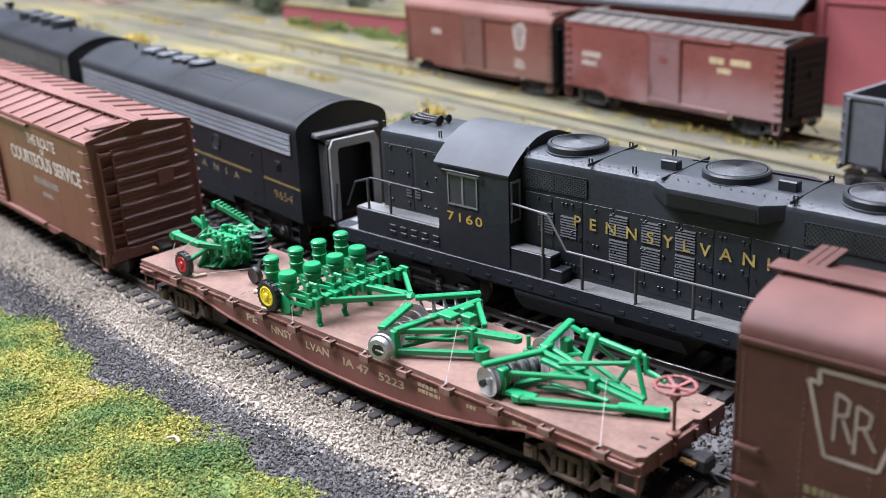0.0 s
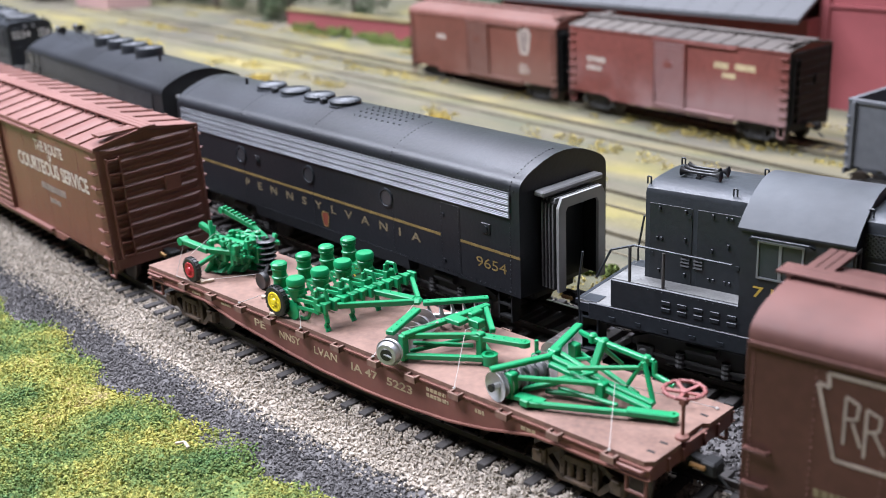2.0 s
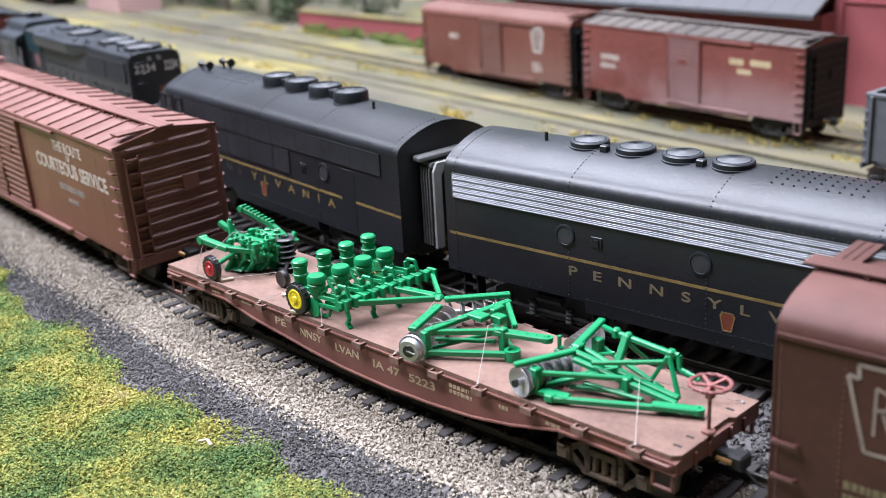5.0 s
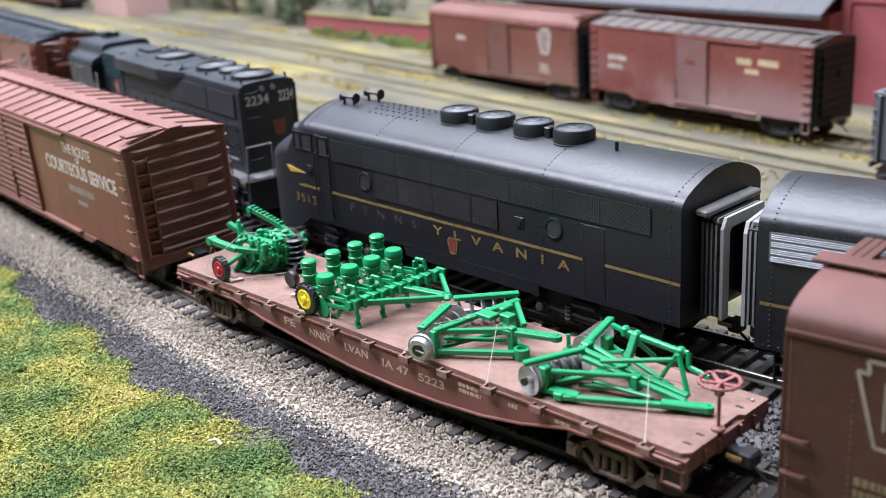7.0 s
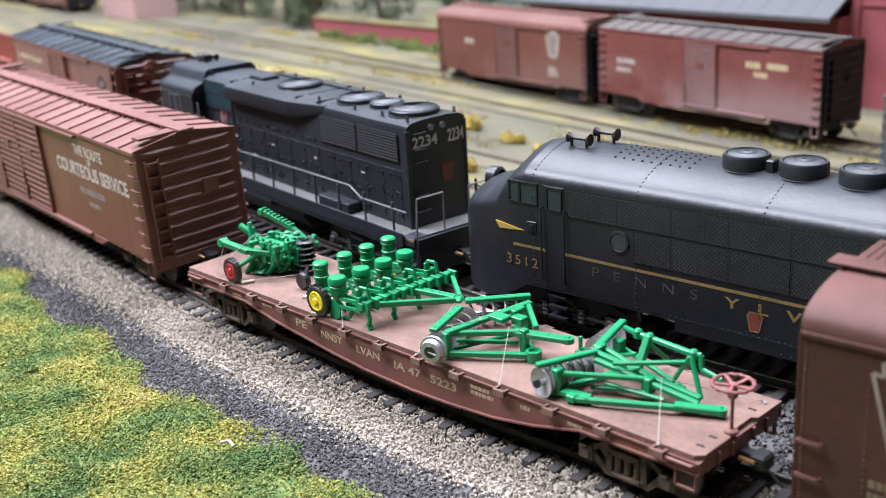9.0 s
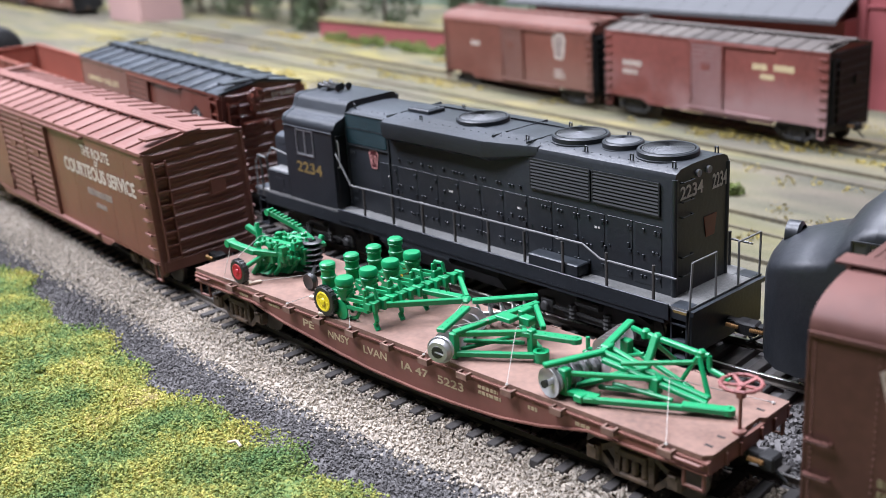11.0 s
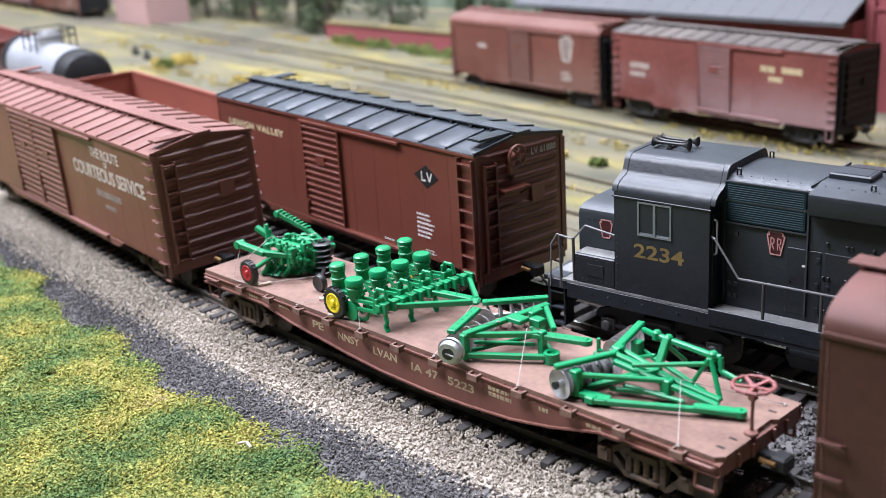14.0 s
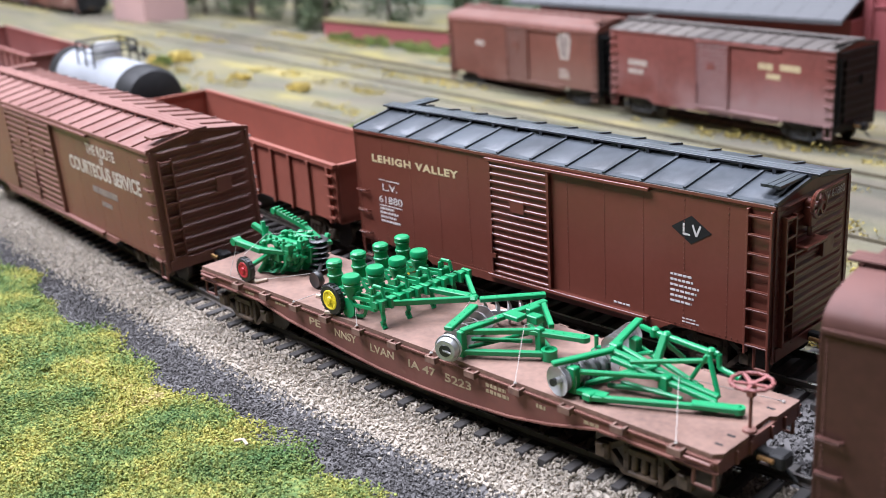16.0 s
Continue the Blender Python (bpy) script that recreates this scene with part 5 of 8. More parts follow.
        for s in (-1, 1):
            bm = bmesh.new()
            wire(bm, [(d * (h - 0.8), s * W, base), (d * (h - 0.8), s * W, base - 5.4), (d * (h - 4.4), s * W, base - 5.4), (d * (h - 4.4), s * W, base)], 0.4)
            part("stirrup_step", bm, trim, car)
        coupler(car, d * (h + 0.5), d)
    # doors
    for s in (-1, 1):
        for k in range(doors):
            xd = door_at - k * door_w
            bm = bmesh.new()
            y = s * W
            box(bm, xd - door_w / 2, xd + door_w / 2, min(y, y + s * 0.7), max(y, y + s * 0.7), base + 0.6, eave - 1.8, 0.1)
            for dx in (-door_w / 2 + 0.5, door_w / 2 - 0.5):
                box(bm, xd + dx - 0.45, xd + dx + 0.45, min(y + s * 0.6, y + s * 1.2), max(y + s * 0.6, y + s * 1.2), base + 0.7, eave - 1.9)
            box(bm, xd - 3.0, xd + 2.2, min(y + s * 0.7, y + s * 1.35), max(y + s * 0.7, y + s * 1.35), base + 20.5, base + 24.0, 0.1)
            door = part("door", bm, trim, car, "corrugated sliding door")
            bm = bmesh.new()
            box(bm, xd - door_w / 2 + 0.7, xd + door_w / 2 - 0.7, min(y + s * 0.65, y + s * 1.25), max(y + s * 0.65, y + s * 1.25), -0.42, 0.42, 0.16)
            me = finish("door_rib", bm, trim)
            for i in range(15):
                rib = new("door_rib", me)
                rib.parent = door
                rib.matrix_basis = mm(0, 0, base + 1.6 + (eave - base - 4.6) * i / 14)
            bm = bmesh.new()
            rod(bm, (xd - door_w / 2 + 1.0, y + s * 1.5, base + 2), (xd - door_w / 2 + 1.0, y + s * 1.5, base + 13), 0.3)
            box(bm, xd - door_w / 2 + 0.4, xd - door_w / 2 + 2.4, min(y + s * 1, y + s * 1.8), max(y + s * 1, y + s * 1.8), base + 6, base + 7.2)
            part("latch", bm, trim, door)
        xa, xb = door_at - door_w * (doors - 0.5) - 1, door_at + door_w * 1.95
        part("door_track", box(bmesh.new(), xa, xb, min(s * W, s * (W + 1.3)), max(s * W, s * (W + 1.3)), eave - 1.7, eave - 0.8, 0.1), trim, car)
        part("door_sill", box(bmesh.new(), xa, xb, min(s * W, s * (W + 1.6)), max(s * W, s * (W + 1.6)), base - 0.2, base + 0.8, 0.1), trim, car)
    bm = bmesh.new()
    box(bm, -h + 2, h - 2, -4, 4, 7.5, base + 0.5)
    box(bm, -8, 4, -10, -4, 5.0, base)
    rod(bm, (8, -9, 7.5), (19, -9, 7.5), 2.6, None, 12)
    part("underframe", bm, "black", car)
    truck(car, -h + 19, gear)
    truck(car, h - 19, gear)
    return car


def brake_wheel(car, x, y, z, mat):
    bm = bmesh.new()
    ring = [(x, y + 3.1 * math.cos(a), z + 3.1 * math.sin(a)) for a in [2 * math.pi * i / 24 for i in range(25)]]
    wire(bm, ring, 0.5)
    for k in range(6):
        a = math.pi * k / 3
        bar(bm, (x, y, z), (x, y + 3.0 * math.cos(a), z + 3.0 * math.sin(a)), 0.6, 0.6)
    lathe(bm, [(1.3, -3.0), (1.3, 0.3), (0.7, 0.6)], (x, y, z), "X", 12)
    part("brake_wheel", bm, mat, car)


def keystone(car, x, z, w, h, t, y, mat, solid=None, name="keystone_emblem"):
    """An outlined keystone on the near side, without letters."""
    o = [(-0.5, 0.36), (-0.38, 0.36 - 0.02), (-0.40, 0.5), (0.40, 0.5), (0.38, 0.34), (0.5, 0.36), (0.28, -0.5), (-0.28, -0.5)]
    pts = [(x + a * w, z + b * h) for a, b in o]
    if solid:
        bm = bmesh.new()
        slab(bm, pts, y - 0.03, y + 0.05)
        part(name, bm, solid, car)
    bm = bmesh.new()
    for p, q in zip(pts, pts[1:] + pts[:1]):
        bar(bm, (p[0], y - 0.05, p[1]), (q[0], y - 0.05, q[1]), 0.06, t)
    part("emblem_outline", bm, mat, car)


M["palemark"] = material("worn_pale_paint", (0.24, 0.19, 0.165), 0.7, vary=0.4, grain=1500, patch=200)
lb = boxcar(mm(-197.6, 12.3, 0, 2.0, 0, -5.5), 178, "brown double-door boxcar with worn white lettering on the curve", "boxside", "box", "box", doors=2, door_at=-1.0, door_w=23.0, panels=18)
words("lettering", "THE ROUTE", 3.6, "fadedwhite", lb, (51.2, -17.26, 40.0), "worn white lettering", 23, 0.14)
words("lettering", "OF", 2.0, "fadedwhite", lb, (51.2, -17.26, 36.8), "worn white lettering", 3, 0.1)
words("lettering", "COURTEOUS SERVICE", 4.8, "fadedwhite", lb, (51.0, -17.26, 32.6), "worn white lettering", 57, 0.22)
bm = bmesh.new()
bars(bm, 39.5, 27.0, -17.26, 1, 24, 2.2, 1, 11)
bars(bm, 45, 22.4, -17.26, 1, 10, 1.6, 1, 12)
part("stencil", bm, "palemark", lb, "worn pale stencil")

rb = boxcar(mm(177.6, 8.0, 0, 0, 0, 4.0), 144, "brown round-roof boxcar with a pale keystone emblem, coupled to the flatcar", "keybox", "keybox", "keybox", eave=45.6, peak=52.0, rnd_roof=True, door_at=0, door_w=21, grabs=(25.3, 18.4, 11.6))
keystone(rb, -51.4, 35.6, 16.2, 15.6, 0.7, -17.26, "palemark")
bm = bmesh.new()
for p, q in (((-51, 38), (-51, 25)), ((-51, 38), (-47.6, 36.6)), ((-47.6, 36.6), (-48, 32.6)), ((-48, 32.6), (-51, 32)), ((-45.6, 36), (-45.6, 23)), ((-45.6, 36), (-42, 34.6)), ((-42, 34.6), (-42.4, 31)), ((-42.4, 31), (-45.6, 30)), ((-43.6, 30.4), (-40.4, 25)), ((-49, 31.4), (-46.6, 25.4))):
    bar(bm, (p[0] * 0.66 - 21.0, -17.29, p[1] * 0.68 + 14.2), (q[0] * 0.66 - 21.0, -17.29, q[1] * 0.68 + 14.2), 0.06, 0.55)
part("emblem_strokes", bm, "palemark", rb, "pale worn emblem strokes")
stencil(rb, "dull", "nearly rubbed out stencil", (-59, 21.2, -17.26, 2, 13, 1.5, 0.9, 21))


# ---- diesels of the moving train ----
def handrail(car, pts, posts, mat="black", r=0.3):
    bm = bmesh.new()
    wire(bm, pts, r, 6)
    rail = part("handrail", bm, mat, car)
    for a, b in posts:
        bm = bmesh.new()
        rod(bm, Vector(a) - Vector((0, 0, 2.6)), b, 0.42, None, 8)
        box(bm, a[0] - 0.6, a[0] + 0.6, a[1] - 0.35, a[1] + 0.35, a[2] - 3.0, a[2] - 1.2, 0.1)
        part("stanchion", bm, "stanchion", rail)


def horn(car, x, y, z, s=1):
    bm = bmesh.new()
    for dy, d in ((-2.2, 1), (0, -1), (2.2, 1)):
        m = (x, y + dy, z + 1.4)
        lathe(bm, [(0.4, -1.0), (0.36, 0.4), (0.42, 2.4), (0.7, 3.6), (1.35, 4.4), (1.0, 4.2)], (m[0] + (1.2 if dy else 0), m[1], m[2]), "X", 12)
        lathe(bm, [(0.4, 1.0), (0.36, -0.4), (0.42, -2.6), (0.7, -3.8), (1.25, -4.6), (0.95, -4.4)], m, "X", 12)
        box(bm, x - 0.4, x + 0.4, y + dy - 0.4, y + dy + 0.4, z - 0.4, z + 1.2)
    box(bm, x - 0.5, x + 0.5, y - 3, y + 3, z, z + 0.6)
    part("horn", bm, "tyre", car)


def single_horn(car, x, y, z, s):
    bm = bmesh.new()
    lathe(bm, [(1.4, -3.4), (1.1, -2.9), (0.45, -1.8), (0.42, 2.2), (0.9, 2.8), (1.7, 3.6), (1.4, 3.5)], (x, y, z + 2.2), "X", 12)
    for dx in (-2.4, 2.4):
        rod(bm, (x + dx, y, z - 0.6), (x + dx, y, z + 2.2), 0.45)
    part("horn", bm, "tyre", car)


def window(car, x0, x1, z0, z1, y, glass="blockw", frame_m="steel", mull=True):
    bm = bmesh.new()
    box(bm, x0, x1, y - 0.02, y + 0.3, z0, z1)
    g = part("window", bm, glass, car, "cab window")
    bm = bmesh.new()
    t = 0.45
    for a in ((x0 - t, x1 + t, z0 - t, z0), (x0 - t, x1 + t, z1, z1 + t), (x0 - t, x0, z0, z1), (x1, x1 + t, z0, z1)):
        box(bm, a[0], a[1], y - 0.3, y + 0.1, a[2], a[3])
    if mull:
        box(bm, (x0 + x1) / 2 - 0.35, (x0 + x1) / 2 + 0.35, y - 0.25, y + 0.1, z0, z1)
    part("window_frame", bm, frame_m, g)


def louvre(car, x0, x1, z0, z1, y, n, mat, name="louvre", vertical=False, d=0.35, back=None):
    bm = bmesh.new()
    box(bm, x0, x1, y - 0.05, y + 0.2, z0, z1)
    if back:
        part("louvre_backing", bm, back, car)
        bm = bmesh.new()
        for z in (z0, z1):
            box(bm, x0, x1, y - d * 0.8, y + 0.05, z - 0.2, z + 0.2)
        for x in (x0, x1):
            box(bm, x - 0.2, x + 0.2, y - d * 0.8, y + 0.05, z0, z1)
    if vertical:
        for i in range(n):
            x = x0 + (x1 - x0) * (i + 0.5) / n
            box(bm, x - (x1 - x0) / n * 0.28, x + (x1 - x0) / n * 0.28, y - d, y, z0 + 0.2, z1 - 0.2)
    else:
        h = (z1 - z0) / n
        for i in range(n):
            z = z0 + h * (i + 0.5)
            a = [bm.verts.new(q) for q in ((x0 + 0.2, y, z - h * 0.45), (x1 - 0.2, y, z - h * 0.45), (x1 - 0.2, y - d, z - h * 0.3), (x0 + 0.2, y - d, z - h * 0.3), (x0 + 0.2, y - (d * 0.45 if back else 0), z + h * (0.22 if back else 0.4)), (x1 - 0.2, y - (d * 0.45 if back else 0), z + h * (0.22 if back else 0.4)))]
            bm.faces.new((a[0], a[1], a[2], a[3]))
            bm.faces.new((a[3], a[2], a[5], a[4]))
    part(name, bm, mat, car, "", 20)


def mesh_grille(car, x0, x1, z0, z1, y, pitch, name, trim=None):
    """A panel of crossed wires over a dark backing, with a raised border."""
    back = part(name, box(bmesh.new(), x0, x1, y - 0.03, y + 0.2, z0, z1), "black", car)
    bm = bmesh.new()
    n = int((x1 - x0 + z1 - z0) / pitch)
    for i in range(n):
        for a, b in ((x0 - z1 + (i + 0.5) * pitch, 1), (x0 + z0 + (i + 0.5) * pitch, -1)):
            lo, hi = (max(x0, z0 + a), min(x1, z1 + a)) if b > 0 else (max(x0, a - z1), min(x1, a - z0))
            if hi - lo > 0.1:
                bar(bm, (lo, y - 0.12, (lo - a) * b), (hi, y - 0.12, (hi - a) * b), 0.22, pitch * 0.3)
    part("wire_mesh", bm, "meshwire", back)
    bm = bmesh.new()
    for a in ((x0, x1, z0 - 0.15, z0 + 0.1), (x0, x1, z1 - 0.1, z1 + 0.15), (x0 - 0.2, x0 + 0.1, z0, z1), (x1 - 0.1, x1 + 0.2, z0, z1)):
        box(bm, a[0], a[1], y - 0.26, y + 0.1, a[2], a[3])
    rivets(bm, line((x0, y - 0.26, z0), (x1, y - 0.26, z0), int((x1 - x0) / 0.9)) + line((x0, y - 0.26, z0), (x0, y - 0.26, z1), int((z1 - z0) / 0.9)), 0.2)
    part("grille_border", bm, trim or "loco", back)


def steps(car, x0, x1, y, z1):
    bm = bmesh.new()
    s = -1 if y < 0 else 1
    for i in range(4):
        z = 3.5 + (z1 - 3.5) * i / 3
        box(bm, x0, x1, min(y, y - s * 4.6), max(y, y - s * 4.6), z - 0.35, z + 0.05)
    for x in (x0, x1):
        box(bm, x - 0.25, x + 0.25, min(y - s * 0.3, y - s * 4.6), max(y - s * 0.3, y - s * 4.6), 3, z1)
    part("steps", bm, "locosat", car)


def hinges(bm, xs, zs, y, n=(0, -1, 0)):
    for x in xs:
        for z in zs:
            box(bm, x - 0.45, x + 0.45, y - 0.35, y + 0.1, z - 0.5, z + 0.5)


def grain_door(car, x0, x1, z0, z1, y, mat):
    bm = bmesh.new()
    box(bm, x0 + 0.15, x1 - 0.15, y - 0.14, y + 0.1, z0, z1, 0.05)
    hinges(bm, (x1 - 0.9,), (z0 + 2.0, (z0 + z1) / 2, z1 - 2.0), y - 0.1)
    rod(bm, (x0 + 1.0, y - 0.1, (z0 + z1) / 2), (x0 + 1.0, y - 0.45, (z0 + z1) / 2), 0.35, None, 8)
    part("hood_door", bm, mat, car)


def latches(car, x0, x1, z0, z1, y, n, seed):
    """Small hinges and handles standing proud of a hood side."""
    rnd = random.Random(seed)
    for i in range(n):
        x = x0 + (x1 - x0) * (i + rnd.uniform(0.2, 0.8)) / n
        for z in (z0 + 1.0, (z0 + z1) / 2 + rnd.uniform(-2, 2), z1 - 1.0):
            bm = bmesh.new()
            if rnd.random() < 0.5:
                for dx in (-0.75, 0.75):
                    box(bm, x + dx * 0.8 - 0.32, x + dx * 0.8 + 0.32, y - 0.4, y, z - 0.42, z + 0.42, 0.1)
            else:
                box(bm, x - 0.3, x + 0.3, y - 0.45, y, z - 0.55, z + 0.55, 0.1)
            part("latch", bm, "locosat", car)


def frame_and_walk(car, half, zw=17.0, mat="locosat"):
    bm = bmesh.new()
    box(bm, -half, half, -16.6, 16.6, zw - 3.2, zw - 0.6, 0.15)
    box(bm, -half * 0.93, half * 0.93, -17.0, -16.2, zw - 5.0, zw - 0.8, 0.1)
    box(bm, -half * 0.93, half * 0.93, 16.2, 17.0, zw - 5.0, zw - 0.8, 0.1)
    rivets(bm, line((-half * 0.9, -17.0, zw - 2.6), (half * 0.9, -17.0, zw - 2.6), 34), 0.3)
    part("frame", bm, mat, car)
    bm = bmesh.new()
    for y0, y1 in ((-17.0, -11), (11, 17.0)):
        box(bm, -half + 5, half - 5, y0, y1, zw - 0.6, zw)
    box(bm, -half, -half + 9, -16.5, 16.5, zw - 0.62, zw - 0.02)
    box(bm, half - 9, half, -16.5, 16.5, zw - 0.62, zw - 0.02)
    part("walkway", bm, "walk", car, "grey treadplate walkway")
    for s in (-1, 1):
        bm = bmesh.new()
        box(bm, min(s * half, s * (half + 0.8)), max(s * half, s * (half + 0.8)), -15.5, 15.5, 4.5, zw - 0.6, 0.2)
        box(bm, min(s * (half + 0.6), s * (half + 1.6)), max(s * (half + 0.6), s * (half + 1.6)), -16, 16, zw - 1.6, zw - 0.4)
        part("pilot", bm, "locosat", car)
    bm = bmesh.new()
    prism(bm, [(-13.5, 12.5), (13.5, 12.5), (14.5, 9), (11, 4.2), (-11, 4.2), (-14.5, 9)], -26, 26)
    part("fuel_tank", bm, mat, car)
    for y in (-15.4, 15.4):
        part("air_tank", rod(bmesh.new(), (-24, y, 11.4), (8, y, 11.4), 1.6, None, 16), "locosat", car)
    bm = bmesh.new()
    box(bm, -half + 2, half - 2, -7, 7, 9, zw - 3)
    part("underframe", bm, "black", car)
    for s in (-1, 1):
        coupler(car, s * (half + 0.6), s)
        truck(car, s * (half - 33), "loco")
        for y in (-16.4, 16.4):
            steps(car, min(s * (half - 5), s * (half - 0.4)), max(s * (half - 5), s * (half - 0.4)), y, zw)


def hood(bm, x0, x1, w, z0, z1, r=2.2):
    a = [(-w, z0), (w, z0), (w, z1 - r), (w - 0.5, z1 - r * 0.5), (w - r, z1 - 0.2), (w * 0.4, z1 + 0.25), (-w * 0.4, z1 + 0.25), (-w + r, z1 - 0.2), (-w + 0.5, z1 - r * 0.5), (-w, z1 - r)]
    prism(bm, a, x0, x1)


def cab_shell(car, x0, x1, w, z0, ze, zp, mat):
    bm = bmesh.new()
    arc = [(w * (1 - i / 10), ze + (zp - ze) * (1 - (1 - i / 10) ** 2)) for i in range(21)]
    prism(bm, [(w, z0)] + arc + [(-w, z0)], x0, x1)
    cab = part("cab", bm, mat, car)
    bm = bmesh.new()
    o = [(y * 1.03, z + 0.15) for y, z in arc] + [(y * 1.03, z + 0.65) for y, z in reversed(arc)]
    prism(bm, o, x0 - 0.7, x1 + 0.5)
    part("cab_roof", bm, "cabroof", cab)
    return cab


def high_nose_diesel():
    car = thing("road_switcher", Matrix(), "black hood diesel locomotive with gold lettering and high short hood", "locomotive")
    frame_and_walk(car, 93)
    mat = "locosat"
    bm = bmesh.new()
    hood(bm, -77.5, -49, 11.2, 17, 48.5)
    part("short_hood", bm, mat, car)
    bm = bmesh.new()
    hood(bm, -25.2, 86, 11.2, 17, 48.5)
    for x in (-4.0, 17.4, 50.2):
        box(bm, x - 0.2, x + 0.2, -11.3, 11.3, 48.2, 48.95)
    rivets(bm, line((-24, -9.6, 48.6), (85, -9.6, 48.6), 40), 0.25, (0, 0, 1))
    part("long_hood", bm, mat, car)
    cab = cab_shell(car, -50.6, -25.4, 16.9, 15.5, 43.0, 51.4, mat)
    bm = bmesh.new()
    wire(bm, [(-48.6, -17.0, 41.2), (-47.8, -17.8, 42.0), (-34.6, -17.8, 42.0), (-33.8, -17.0, 41.2)], 0.3)
    part("window_rain_guard", bm, mat, cab)
    for y in (-14.2, 14.2):
        bm = bmesh.new()
        for a in ((y - 2.0, y + 2.0, 30.4, 31.0), (y - 2.0, y + 2.0, 41.0, 41.6), (y - 2.0, y - 1.5, 31.0, 41.0), (y + 1.5, y + 2.0, 31.0, 41.0)):
            box(bm, -25.5, -25.0, *a)
        part("window_frame", bm, "railgrey", cab, "end window frame")
        part("window", box(bmesh.new(), -25.45, -25.3, y - 1.5, y + 1.5, 31.0, 41.0), "blockw", cab, "dark end window")
    window(car, -46.2, -36.4, 32.6, 40.8, -16.95)
    words("road_number", "7160", 2.7, "gold", car, (-41.0, -16.96, 28.6), "gold road number", 12.6, 0.04, "side", 1.3)
    words("lettering", "PENNSYLVANIA", 3.15, "worngold", car, (22.0, -11.74, 33.0), "worn gold painted lettering", 60.4, 0.07, "side", 2.1)
    for x0, x1 in ((-25, -4.4), (54, 76)):
        mid = (x0 + x1) / 2
        mesh_grille(car, x0, mid - 0.2, 39.8, 44.8, -11.3, 1.1, "radiator_grille", "locosat")
        mesh_grille(car, mid + 0.2, x1, 39.8, 44.8, -11.3, 1.1, "radiator_grille", "locosat")
    for i in range(9):
        grain_door(car, -24 + i * 9.4, -15 + i * 9.4, 18.5, 38.4, -11.22, mat)
    for x in (2.5, 12.0, 21.5):
        louvre(car, x, x + 5.8, 31.4, 37.2, -11.42, 8, "grille")
        louvre(car, x, x + 5.8, 24.6, 30.6, -11.42, 8, "grille")
    for x in (-20.0, -12.6):
        louvre(car, x, x + 5.4, 28.0, 34.0, -11.42, 8, "grille")
    latches(car, -22, 50, 19.5, 38, -11.35, 12, 71)
    latches(car, -75, -52, 26, 44, -11.35, 4, 72)
    for i in range(2):
        grain_door(car, -76.5 + i * 12.5, -65 + i * 12.5, 18.5, 44, -11.22, mat)
    louvre(car, -68, -65.4, 29, 32.5, -11.4, 4, "grille")
    louvre(car, -64.6, -62, 29, 32.5, -11.4, 4, "grille")
    bm = bmesh.new()
    box(bm, -84, -49.8, -16.9, -11.2, 17.0, 24.4, 0.25)
    for i in range(5):
        for z in (18.8, 20.6):
            box(bm, -70 + i * 4.2, -67.6 + i * 4.2, -17.2, -16.8, z, z + 1.0, 0.1)
    rivets(bm, line((-83, -16.9, 23.6), (-51, -16.9, 23.6), 18), 0.24)
    part("battery_box", bm, mat, car)
    part("step_tread", box(bmesh.new(), -83.6, -50, -16.5, -11.4, 24.4, 24.6), "walk", car)
    bm = bmesh.new()
    box(bm, -90, 90, -17.3, -16.8, 12.6, 17.0, 0.12)
    rivets(bm, line((-88, -17.3, 16.2), (88, -17.3, 16.2), 70), 0.2)
    for i in range(24):
        box(bm, -84 + i * 7.2, -82.4 + i * 7.2, -17.5, -17.2, 13.6, 14.4)
    part("side_skirt", bm, mat, car)
    bm = bmesh.new()
    for s in (-1, 1):
        prism(bm, [(s * 11, 41), (s * 13.8, 43.0), (s * 14.2, 46.7), (s * 13.9, 47.4), (s * 7, 49.0)], 20, 44)
        for x0, x1 in ((20, 15), (44, 49)):
            a = [bm.verts.new((x0, y, z)) for y, z in ((s * 11, 41), (s * 13.8, 43.0), (s * 14.2, 46.7), (s * 13.9, 47.4), (s * 7, 49.0))]
            b = [bm.verts.new((x1, y, z)) for y, z in ((s * 11, 43.5), (s * 11.2, 44.2), (s * 11.2, 46.3), (s * 10.6, 47.6), (s * 7, 48.8))]
            for k in range(5):
                bm.faces.new((a[k], a[(k + 1) % 5], b[(k + 1) % 5], b[k]))
    blister = part("dynamic_brake_blister", bm, mat, car)
    for s in (-1, 1):
        bm = bmesh.new()
        prism(bm, [(s * 13.5, 42.9), (s * 13.95, 43.2), (s * 14.28, 46.4), (s * 13.9, 46.5)], 20.6, 43.4)
        part("air_intake", bm, "black", blister, "dark blister intake screen")
    for y in (-16.6, 12.0):
        bm = bmesh.new()
        box(bm, -27.6, -12, y, y + 4.6, 16.8, 23.6, 0.2)
        box(bm, -12.4, -8.4, y, y + 4.6, 16.8, 20.4, 0.2)
        part("step_box", bm, mat, car)
        part("step_tread", box(bmesh.new(), -27.4, -12.2, y + 0.2, y + 4.4, 23.6, 23.8), "walk", car)
    for x, r in ((-15, 8.2), (31, 8.2), (66, 8.2)):
        fan(car, x, 0, 48.6, r, 2.2, 6)
    horn(car, -68, 0, 48.7)
